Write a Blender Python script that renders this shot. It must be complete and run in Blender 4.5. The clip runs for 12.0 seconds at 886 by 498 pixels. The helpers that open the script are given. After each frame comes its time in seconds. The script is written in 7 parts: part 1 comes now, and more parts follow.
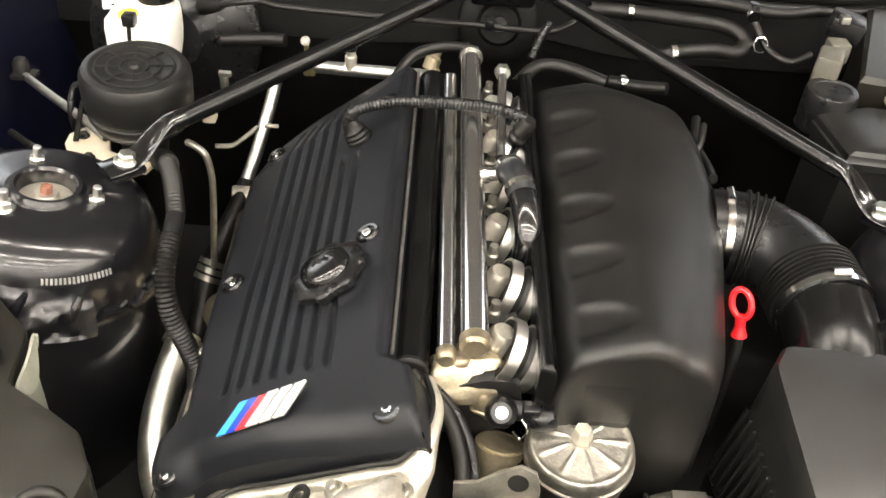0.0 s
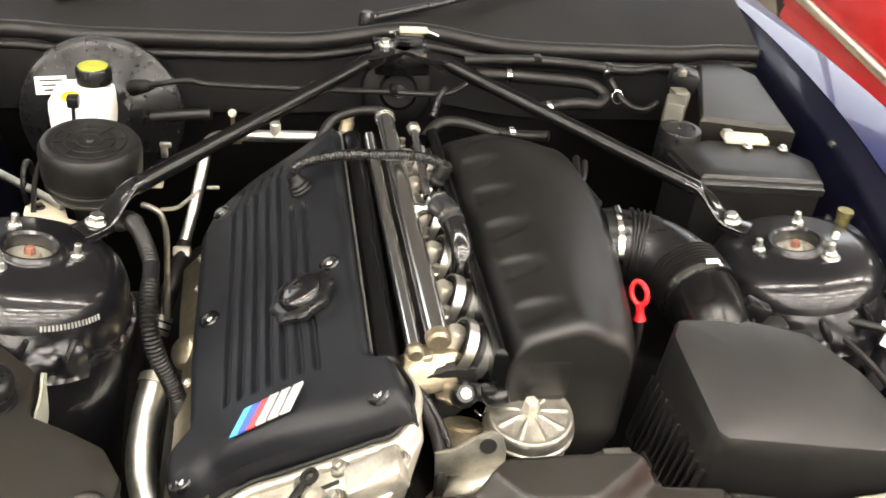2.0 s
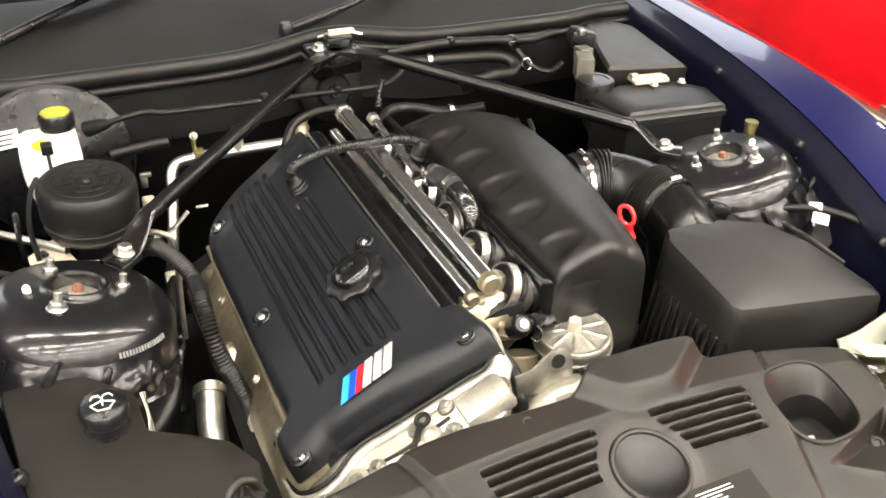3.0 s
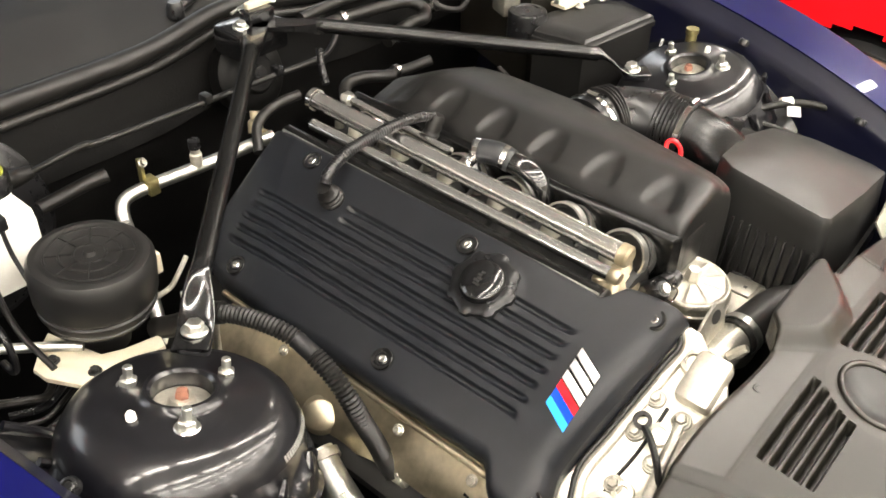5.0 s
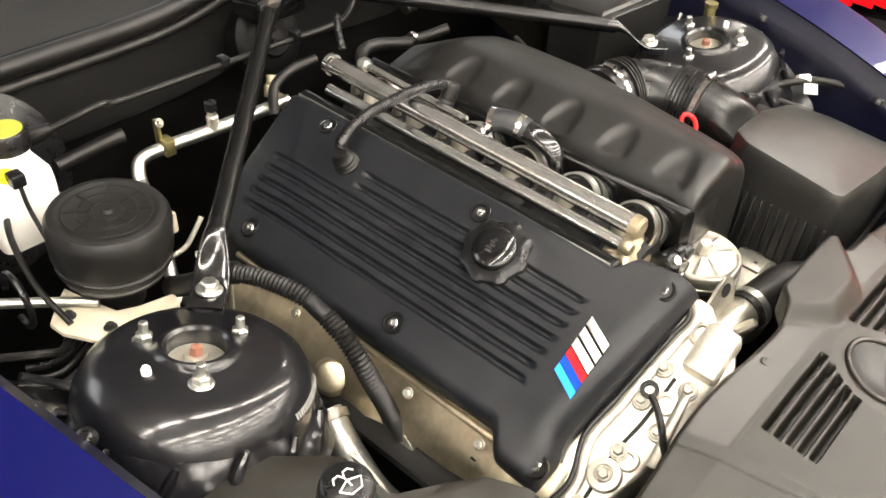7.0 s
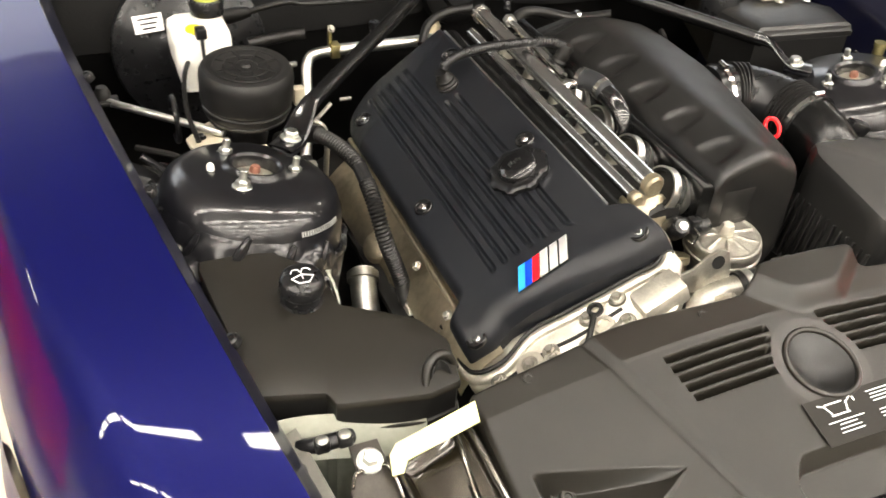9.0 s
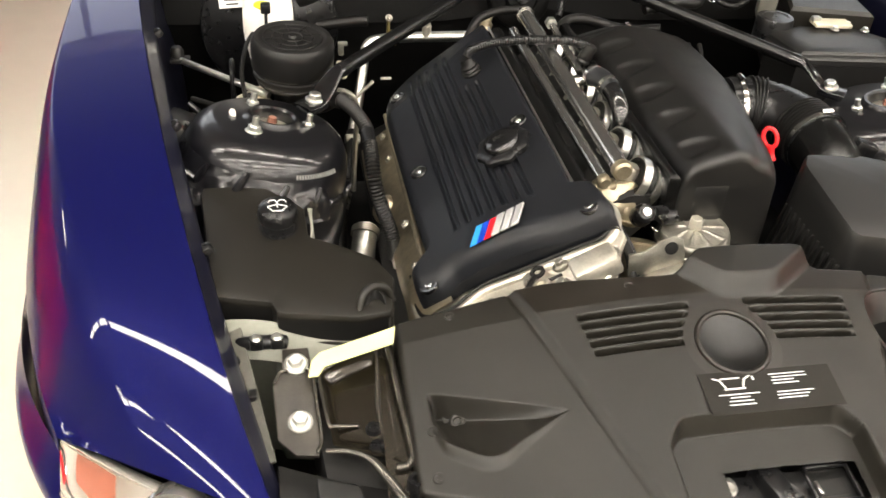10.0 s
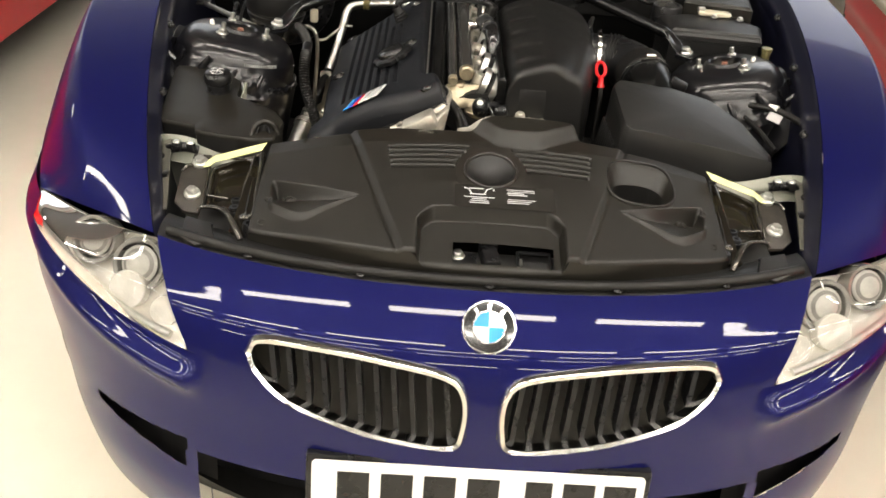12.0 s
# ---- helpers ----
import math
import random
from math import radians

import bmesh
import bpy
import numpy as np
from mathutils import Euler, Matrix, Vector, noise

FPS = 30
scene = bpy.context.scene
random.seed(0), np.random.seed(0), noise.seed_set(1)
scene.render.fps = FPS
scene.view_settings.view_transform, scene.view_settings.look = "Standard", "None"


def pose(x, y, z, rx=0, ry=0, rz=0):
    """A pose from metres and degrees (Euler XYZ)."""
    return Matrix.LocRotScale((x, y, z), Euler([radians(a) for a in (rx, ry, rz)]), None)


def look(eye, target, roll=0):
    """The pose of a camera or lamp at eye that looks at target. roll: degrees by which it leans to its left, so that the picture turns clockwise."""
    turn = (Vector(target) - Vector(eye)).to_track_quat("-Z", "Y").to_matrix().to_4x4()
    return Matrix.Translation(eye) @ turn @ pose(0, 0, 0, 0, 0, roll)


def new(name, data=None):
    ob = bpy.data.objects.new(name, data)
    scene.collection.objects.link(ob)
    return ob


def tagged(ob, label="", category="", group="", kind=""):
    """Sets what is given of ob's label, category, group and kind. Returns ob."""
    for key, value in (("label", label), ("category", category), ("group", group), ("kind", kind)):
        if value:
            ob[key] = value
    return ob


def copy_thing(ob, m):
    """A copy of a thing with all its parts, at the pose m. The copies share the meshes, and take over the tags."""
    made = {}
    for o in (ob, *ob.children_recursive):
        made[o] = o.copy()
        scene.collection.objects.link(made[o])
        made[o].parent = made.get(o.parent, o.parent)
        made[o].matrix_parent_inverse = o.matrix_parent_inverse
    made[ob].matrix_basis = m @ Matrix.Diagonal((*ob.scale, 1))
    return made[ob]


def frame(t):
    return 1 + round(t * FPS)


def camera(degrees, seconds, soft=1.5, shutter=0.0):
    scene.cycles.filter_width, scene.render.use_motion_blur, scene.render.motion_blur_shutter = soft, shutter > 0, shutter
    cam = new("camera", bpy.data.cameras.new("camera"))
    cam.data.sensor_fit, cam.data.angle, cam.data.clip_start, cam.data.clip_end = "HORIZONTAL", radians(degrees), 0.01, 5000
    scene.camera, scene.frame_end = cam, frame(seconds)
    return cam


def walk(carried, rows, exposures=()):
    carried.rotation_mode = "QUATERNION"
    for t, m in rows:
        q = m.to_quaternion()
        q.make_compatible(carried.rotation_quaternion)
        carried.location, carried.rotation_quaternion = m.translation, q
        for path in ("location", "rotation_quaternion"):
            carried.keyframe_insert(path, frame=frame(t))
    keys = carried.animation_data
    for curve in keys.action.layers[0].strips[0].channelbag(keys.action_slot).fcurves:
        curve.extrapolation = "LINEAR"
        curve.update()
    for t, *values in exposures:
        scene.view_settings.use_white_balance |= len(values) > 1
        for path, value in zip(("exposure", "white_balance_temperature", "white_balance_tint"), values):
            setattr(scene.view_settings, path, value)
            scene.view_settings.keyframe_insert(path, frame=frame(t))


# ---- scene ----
from math import cos, exp, hypot, log, pi, sin, sqrt

cam = camera(52.4, 12.0, 1.6, 0.25)
PATH = [
    (0, (-0.097, -0.045, 1.479), (-0.052, 1.508, 0.22), 4.9),
    (0.5, (-0.083, -0.054, 1.498), (-0.046, 1.467, 0.2), 5.5),
    (1, (-0.085, -0.077, 1.521), (0.011, 1.465, 0.251), 7.9),
    (1.5, (-0.148, -0.111, 1.518), (-0.031, 1.451, 0.274), 5.9),
    (2, (-0.223, -0.227, 1.524), (0.142, 1.411, 0.435), 6.4),
    (2.5, (-0.309, -0.326, 1.536), (0.176, 1.28, 0.448), 3.4),
    (3, (-0.517, -0.287, 1.529), (0.221, 1.244, 0.474), 1.7),
    (3.2, (-0.593, -0.256, 1.534), (0.259, 1.186, 0.44), 1.2),
    (4.8, (-0.82, 0.139, 1.528), (0.397, 1.219, 0.365), 1.8),
    (5, (-0.851, 0.168, 1.526), (0.382, 1.199, 0.335), 1.7),
    (5.5, (-0.861, 0.195, 1.518), (0.364, 1.195, 0.294), 2.7),
    (6, (-0.857, 0.199, 1.522), (0.364, 1.187, 0.284), 3.1),
    (6.5, (-0.865, 0.19, 1.52), (0.358, 1.185, 0.289), 3.2),
    (6.7, (-0.866, 0.186, 1.523), (0.346, 1.186, 0.286), 3.0),
    (8.5, (-0.775, -0.12, 1.525), (0.133, 1.172, 0.298), 5.7),
    (8.6, (-0.766, -0.14, 1.519), (0.091, 1.165, 0.267), 5.9),
    (9, (-0.731, -0.25, 1.517), (-0.041, 1.19, 0.313), 4.6),
    (9.5, (-0.679, -0.399, 1.518), (-0.183, 1.135, 0.334), 5.1),
    (10, (-0.525, -0.48, 1.514), (-0.17, 1.111, 0.355), 4.2),
    (10.5, (-0.32, -0.543, 1.51), (-0.157, 1.056, 0.319), 3.8),
    (11, (-0.248, -0.672, 1.495), (-0.125, 0.993, 0.393), 2.8),
    (11.5, (-0.188, -0.939, 1.471), (-0.104, 0.733, 0.375), 3.8),
    (12, (-0.111, -1.121, 1.482), (-0.06, 0.594, 0.455), 4.5),
]
walk(cam, [(t, look(eye, target, roll)) for t, eye, target, roll in PATH],
     exposures=[(0.0, 0.25), (2.0, 0.28), (3.0, 0.4), (6.7, 0.42), (8.5, 0.25), (9.5, -0.1), (10.0, -0.25), (10.5, -0.3), (11.0, -0.3), (11.5, -0.45), (12.0, -0.7)])

# ---- light: a showroom lit by rows of ceiling lamps ----
world = bpy.data.worlds.new("showroom_air")
world.use_nodes = True
world.node_tree.nodes["Background"].inputs[0].default_value = (0.9, 0.93, 1.0, 1)
world.node_tree.nodes["Background"].inputs[1].default_value = 0.02
scene.world = world
LAMP = 75.0


# ---- materials ----
def mat(name, col, rough=0.5, metal=0.0, vary=0.15, scale=30.0, bump=0.0, bscale=400.0, coat=0.0, rvary=0.1, island=False, dust=0.0, dustcol=(0.3, 0.28, 0.25), ior=1.5, spec=0.5, coatr=0.03):
    """Principled surface with colour and gloss varied at two scales, fine relief and a thin settled dust."""
    m = bpy.data.materials.new(name)
    m.use_nodes = True
    nt = m.node_tree
    N, L = nt.nodes, nt.links
    b = N["Principled BSDF"]
    co = N.new("ShaderNodeTexCoord")
    n1 = N.new("ShaderNodeTexNoise")
    n1.inputs["Scale"].default_value, n1.inputs["Detail"].default_value = scale, 6
    n2 = N.new("ShaderNodeTexNoise")
    n2.inputs["Scale"].default_value, n2.inputs["Detail"].default_value = scale * 9, 3
    L.new(co.outputs["Object"], n1.inputs["Vector"])
    L.new(co.outputs["Object"], n2.inputs["Vector"])
    add = N.new("ShaderNodeMath")
    add.operation = "MULTIPLY_ADD"
    add.inputs[1].default_value = 0.35
    L.new(n2.outputs["Fac"], add.inputs[0])
    L.new(n1.outputs["Fac"], add.inputs[2])
    ramp = N.new("ShaderNodeMapRange")
    ramp.inputs["From Min"].default_value, ramp.inputs["From Max"].default_value = 0.4, 0.95
    ramp.inputs["To Min"].default_value, ramp.inputs["To Max"].default_value = 1 - vary, 1 + vary
    L.new(add.outputs[0], ramp.inputs["Value"])
    mul = N.new("ShaderNodeMix")
    mul.data_type, mul.blend_type = "RGBA", "MULTIPLY"
    mul.inputs["Factor"].default_value = 1
    mul.inputs["A"].default_value = (*col, 1)
    L.new(ramp.outputs["Result"], mul.inputs["B"])
    out = mul.outputs["Result"]
    if dust:
        dn = N.new("ShaderNodeTexNoise")
        dn.inputs["Scale"].default_value, dn.inputs["Detail"].default_value = 9, 4
        L.new(co.outputs["Object"], dn.inputs["Vector"])
        dr = N.new("ShaderNodeMapRange")
        dr.inputs["From Min"].default_value, dr.inputs["From Max"].default_value = 0.42, 0.75
        dr.inputs["To Min"].default_value, dr.inputs["To Max"].default_value = 0.0, dust
        L.new(dn.outputs["Fac"], dr.inputs["Value"])
        dm = N.new("ShaderNodeMix")
        dm.data_type = "RGBA"
        L.new(dr.outputs["Result"], dm.inputs["Factor"])
        L.new(out, dm.inputs["A"])
        dm.inputs["B"].default_value = (*dustcol, 1)
        out = dm.outputs["Result"]
    L.new(out, b.inputs["Base Color"])
    rr = N.new("ShaderNodeMapRange")
    rr.inputs["From Min"].default_value, rr.inputs["From Max"].default_value = 0.4, 0.95
    rr.inputs["To Min"].default_value, rr.inputs["To Max"].default_value = max(0.02, rough - rvary * rough), min(1, rough + rvary * rough)
    L.new(add.outputs[0], rr.inputs["Value"])
    L.new(rr.outputs["Result"], b.inputs["Roughness"])
    b.inputs["Metallic"].default_value = metal
    b.inputs["IOR"].default_value = ior
    b.inputs["Specular IOR Level"].default_value = spec
    b.inputs["Coat Weight"].default_value = coat
    b.inputs["Coat Roughness"].default_value = coatr
    if bump:
        n3 = N.new("ShaderNodeTexNoise")
        n3.inputs["Scale"].default_value, n3.inputs["Detail"].default_value = bscale, 2
        L.new(co.outputs["Object"], n3.inputs["Vector"])
        bp = N.new("ShaderNodeBump")
        bp.inputs["Strength"].default_value, bp.inputs["Distance"].default_value = bump, 0.001
        L.new(n3.outputs["Fac"], bp.inputs["Height"])
        L.new(bp.outputs["Normal"], b.inputs["Normal"])
    return m


def glow(name, col, power):
    m = bpy.data.materials.new(name)
    m.use_nodes = True
    b = m.node_tree.nodes["Principled BSDF"]
    b.inputs["Base Color"].default_value = (0.8, 0.8, 0.8, 1)
    b.inputs["Emission Color"].default_value = (*col, 1)
    b.inputs["Emission Strength"].default_value = power
    return m


def glass(name, col=(1, 1, 1), rough=0.0):
    m = bpy.data.materials.new(name)
    m.use_nodes = True
    b = m.node_tree.nodes["Principled BSDF"]
    b.inputs["Base Color"].default_value = (*col, 1)
    b.inputs["Transmission Weight"].default_value = 1
    b.inputs["Roughness"].default_value = rough
    b.inputs["IOR"].default_value = 1.3
    return m


BLUE = mat("blue_car_paint", (0.0026, 0.0034, 0.057), 0.36, 0.3, 0.04, 2, coat=0.48, spec=0.08)
BAYPAINT = mat("dark_bay_paint", (0.0036, 0.0036, 0.0048), 0.36, 0.0, 0.3, 12, coat=0.75, dust=0.012, coatr=0.14, spec=0.2)
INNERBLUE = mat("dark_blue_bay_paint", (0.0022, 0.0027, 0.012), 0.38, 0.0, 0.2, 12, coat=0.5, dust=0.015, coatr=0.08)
BARBLACK = mat("satin_black_bar_paint", (0.003, 0.003, 0.003), 0.24, 0.0, 0.2, 40, dust=0.004, spec=0.30)
RED = mat("red_car_paint", (0.68, 0.005, 0.009), 0.35, 0.0, 0.05, 3, coat=0.35, spec=0.2)
COVER = mat("crackle_black_cover", (0.0056, 0.0064, 0.0086), 0.42, 0.0, 0.2, 40, 0.3, 900, dust=0.012, spec=0.3)
PLASTIC = mat("grained_black_plastic", (0.0055, 0.0053, 0.0051), 0.40, 0.0, 0.2, 25, 0.3, 1100, dust=0.012, spec=0.50)
TRIM = mat("grey_black_trim_plastic", (0.0088, 0.0077, 0.0056), 0.38, 0.0, 0.12, 18, 0.3, 1200, dust=0.014, spec=0.40)
LINING = mat("dark_firewall_lining", (0.0020, 0.0019, 0.0018), 0.5, 0.0, 0.3, 9, 0.4, 300, dust=0.006, spec=0.14)
SATIN = mat("satin_dark_plastic", (0.0105, 0.0084, 0.0060), 0.34, 0.0, 0.10, 18, 0.1, 1200, dust=0.012, spec=0.5)
# Gloss black carrier edges made lighter: lamp highlights put into the colour.
EDGEGLINT = mat("glossy_edge_glint", (0.085, 0.078, 0.066), 0.22, 0.7, 0.5, 30, coat=0.6)
GREYGREEN = mat("grey_green_primer", (0.085, 0.082, 0.068), 0.45, 0, 0.35, 25, dust=0.25, dustcol=(0.14, 0.13, 0.10))
PALEGREEN = mat("pale_green_primer", (0.24, 0.245, 0.20), 0.5, 0, 0.2, 18, dust=0.2, dustcol=(0.20, 0.18, 0.14))
WORNPAINT = mat("worn_black_paint", (0.034, 0.030, 0.025), 0.4, 0.4, 0.5, 35, dust=0.3, dustcol=(0.09, 0.075, 0.055))
SMOOTHBLK = mat("smooth_black_plastic", (0.0065, 0.0065, 0.007), 0.28, 0.0, 0.12, 60, spec=0.4, rvary=0.06)
CANMAT = mat("charcoal_moulded_plastic", (0.0085, 0.0082, 0.0080), 0.40, 0.0, 0.10, 60, 0.1, 900, dust=0.010, spec=0.4, rvary=0.05)
GLOSS = mat("gloss_black_enamel", (0.004, 0.004, 0.0045), 0.16, 0.0, 0.2, 20, coat=0.5, dust=0.015)
RUBBER = mat("black_rubber", (0.0062, 0.0058, 0.0054), 0.42, 0.0, 0.2, 90, 0.12, 500, dust=0.012, spec=0.30)
# Near-black for dark metal, and for sheets standing in for shade.
DARK = mat("dark_metal_and_shade", (0.005, 0.0046, 0.0042), 0.6, 0.1, 0.4, 20, dust=0.010)
CHROME = mat("bright_chrome", (0.75, 0.74, 0.72), 0.14, 1.0, 0.02, 8, rvary=0.05)
STEEL = mat("polished_steel_rail", (0.90, 0.89, 0.87), 0.20, 1.0, 0.0, 8, rvary=0.0)
ZINC = mat("zinc_plated_steel", (0.62, 0.62, 0.58), 0.35, 1.0, 0.2, 80)
ALLOY = mat("cast_aluminium", (0.36, 0.345, 0.30), 0.40, 0.9, 0.3, 45, 0.6, 260, dust=0.16, dustcol=(0.20, 0.16, 0.10))
BRIGHTALLOY = mat("clean_cast_aluminium", (0.62, 0.59, 0.51), 0.36, 0.75, 0.28, 30, 0.6, 300, dust=0.28, dustcol=(0.17, 0.13, 0.08))
HEAT = mat("bronze_heat_shield", (0.58, 0.51, 0.37), 0.36, 0.95, 0.5, 9, 0.5, 60, dust=0.22, dustcol=(0.16, 0.12, 0.07))
BRASS = mat("olive_passivated_steel", (0.30, 0.26, 0.12), 0.4, 0.9, 0.25, 60)
CREAM = mat("cream_painted_steel", (0.52, 0.47, 0.36), 0.45, 0.1, 0.12, 30, dust=0.12)
WHITEPL = mat("milky_white_plastic", (0.80, 0.78, 0.72), 0.4, 0.0, 0.06, 25)
YELLOW = mat("yellow_plastic", (0.75, 0.66, 0.02), 0.45, 0.0, 0.1, 40)
OLIVE = mat("olive_yellow_plastic", (0.30, 0.31, 0.04), 0.45, 0.0, 0.15, 60)
PALEYEL = mat("pale_yellow_label", (0.80, 0.80, 0.36), 0.5, 0.0, 0.08, 40)
REDPL = mat("red_plastic", (0.70, 0.01, 0.015), 0.35, 0.0, 0.06, 40)
PAPER = mat("white_label_print", (0.78, 0.77, 0.73), 0.5, 0.0, 0.06, 60)
WHITEPRINT = mat("white_print", (0.72, 0.72, 0.72), 0.5, 0.0, 0.05, 60)
BADGEBLUE = mat("light_blue_enamel", (0.026, 0.28, 0.68), 0.2, 0.0, 0.05, 40, coat=0.2)
BADGENAVY = mat("mid_blue_enamel", (0.005, 0.045, 0.42), 0.2, 0.0, 0.05, 40, coat=0.2)
BADGERED = mat("red_enamel", (0.68, 0.012, 0.02), 0.2, 0.0, 0.05, 40, coat=0.2)
BADGESILVER = mat("satin_silver_badge", (0.82, 0.81, 0.80), 0.42, 0.8, 0.03, 40)
BADGEWHITE = mat("white_enamel", (0.8, 0.8, 0.8), 0.2, 0.0, 0.03, 40, coat=1)
RUST = mat("rusty_nut", (0.20, 0.085, 0.055), 0.7, 0.2, 0.3, 90)
FLOORMAT = mat("cream_painted_floor", (0.80, 0.75, 0.62), 0.22, 0.0, 0.05, 1.5, 0.03, 60)
WALLMAT = mat("pale_grey_painted_wall", (0.66, 0.64, 0.62), 0.7, 0.0, 0.04, 2)
CEILMAT = mat("grey_ceiling_board", (0.15, 0.146, 0.138), 0.8, 0.0, 0.05, 2)
REFLECTOR = mat("silvered_reflector", (0.74, 0.71, 0.64), 0.45, 0.35, 0.05, 30)
LENS = glass("clear_lamp_lens")
LAMPGLASS = mat("pale_projector_glass", (0.34, 0.33, 0.30), 0.12, 0.2, 0.2, 40, coat=1)
GREYCUP = mat("grey_lamp_cup", (0.46, 0.44, 0.39), 0.5, 0.3, 0.15, 40)
PROJECTOR = mat("smoked_projector_glass", (0.16, 0.155, 0.14), 0.14, 0.2, 0.2, 30, coat=1)
AMBER = mat("amber_lens", (0.26, 0.085, 0.05), 0.3, 0.0, 0.1, 40, coat=1)
SCREEN = mat("dark_tinted_glass", (0.01, 0.011, 0.012), 0.06, 0.0, 0.1, 5)
TYRE = mat("tyre_rubber", (0.012, 0.012, 0.012), 0.7, 0.0, 0.25, 40, 0.2, 300)
CASTGOLD = mat("stained_cast_aluminium", (0.40, 0.35, 0.25), 0.42, 0.88, 0.35, 40, 0.7, 200, dust=0.40, dustcol=(0.22, 0.16, 0.08))
PANLACQUER = mat("bronze_black_lacquer", (0.020, 0.016, 0.010), 0.24, 0.6, 0.3, 14, coat=0.5)
TRIMSTEEL = mat("warm_brushed_steel", (0.50, 0.45, 0.34), 0.30, 0.95, 0.1, 20)
# Glow of an added, unseen sheet that brightens the fender tops.
REFLECTION_GLOW = glow("reflection_glow_sheet", (0.90, 0.95, 1.0), 2.8)
TUBE_GLOW = glow("lamp_diffuser", (1.0, 0.93, 0.83), LAMP)


# ---- builders ----
def thing(name, label, category, at=(0, 0, 0), group="", kind=""):
    ob = new(name)
    ob.empty_display_size = 0.02
    ob.location = at
    return tagged(ob, label, category, group, kind)


def part(name, bm, material, parent=None, label="", m=None, smooth=40):
    """Links a bmesh, given in world metres (or under m), as one mesh object under its parent."""
    if m is not None:
        bm.transform(m)
    bmesh.ops.recalc_face_normals(bm, faces=bm.faces)
    base = Vector()
    up = parent
    while up is not None:
        base += up.location
        up = up.parent
    bm.transform(Matrix.Translation(-base))
    me = bpy.data.meshes.new(name)
    bm.to_mesh(me)
    bm.free()
    me.materials.append(material)
    if smooth:
        me.shade_smooth()
        me.set_sharp_from_angle(angle=radians(smooth))
    ob = new(name, me)
    ob.parent = parent
    if label:
        ob["label"] = label
    return ob


def solo(name, bm, material, label, category, kind="", group="", m=None, smooth=40):
    return tagged(part(name, bm, material, None, "", m, smooth), label, category, group, kind)


def raw(verts, faces):
    bm = bmesh.new()
    vs = [bm.verts.new(v) for v in verts]
    for f in faces:
        bm.faces.new([vs[i] for i in f])
    return bm


def box(sx, sy, sz, at=(0, 0, 0), bevel=0.0, seg=2, rot=None):
    bm = bmesh.new()
    bmesh.ops.create_cube(bm, size=1)
    bm.transform(Matrix.Diagonal((sx, sy, sz, 1)))
    if bevel:
        bmesh.ops.bevel(bm, geom=bm.edges[:], offset=bevel, segments=seg, affect="EDGES", profile=0.5)
    bm.transform(Matrix.Translation(at) @ (rot or Matrix()))
    return bm


def lathe(profile, seg=32, at=(0, 0, 0), rot=None, wob=None):
    """Turns (r, z) pairs about z."""
    verts, faces = [], []
    n = len(profile)
    for i in range(seg):
        a = 2 * pi * i / seg
        for r, z in profile:
            k = wob(a, r, z) if wob else 1
            verts.append((r * k * cos(a), r * k * sin(a), z))
    for i in range(seg):
        j = (i + 1) % seg
        for k in range(n - 1):
            faces.append((i * n + k, j * n + k, j * n + k + 1, i * n + k + 1))
    bm = raw(verts, faces)
    bmesh.ops.remove_doubles(bm, verts=bm.verts, dist=1e-6)
    bm.transform(Matrix.Translation(at) @ (rot or Matrix()))
    return bm


def spline(points, per=8):
    """Catmull-Rom through the points."""
    p = [Vector(q) for q in points]
    p = [2 * p[0] - p[1], *p, 2 * p[-1] - p[-2]]
    out = []
    for i in range(1, len(p) - 2):
        for k in range(per):
            t = k / per
            a, b, c, d = p[i - 1], p[i], p[i + 1], p[i + 2]
            out.append(0.5 * ((2 * b) + (c - a) * t + (2 * a - 5 * b + 4 * c - d) * t * t + (3 * b - a - 3 * c + d) * t ** 3))
    return out + [p[-2]]


def tube(points, r, seg=10, per=8, rib=0.0, pitch=0.006, caps=True, squash=1.0):
    """A hose or pipe through the points; rib > 0 gives a corrugated one. r: one radius or one per point."""
    path = spline(points, per) if per > 1 else [Vector(q) for q in points]
    n = len(path)
    rad = [r] * n if not isinstance(r, (list, tuple)) else [float(np.interp(i / (n - 1) * (len(r) - 1), range(len(r)), r)) for i in range(n)]
    if rib:
        s = np.r_[0, np.cumsum([(path[i + 1] - path[i]).length for i in range(n - 1)])]
        want = np.arange(0, s[-1], pitch / 2)
        path = [Vector([float(np.interp(w, s, [q[k] for q in path])) for k in range(3)]) for w in want]
        rad = [float(np.interp(w, s, rad)) * (1 + (rib if i % 2 else -rib)) for i, w in enumerate(want)]
        n = len(path)
    verts, faces = [], []
    side = None
    for i, q in enumerate(path):
        d = (path[min(i + 1, n - 1)] - path[max(i - 1, 0)]).normalized()
        side = (d.orthogonal() if side is None else side - d * side.dot(d)).normalized()
        up = d.cross(side)
        for k in range(seg):
            a = 2 * pi * k / seg
            verts.append(q + rad[i] * (cos(a) * side + squash * sin(a) * up))
    for i in range(n - 1):
        for k in range(seg):
            l = (k + 1) % seg
            faces.append((i * seg + k, i * seg + l, i * seg + seg + l, i * seg + seg + k))
    if caps:
        faces += [tuple(range(seg))[::-1], tuple(range((n - 1) * seg, n * seg))]
    return raw(verts, faces)


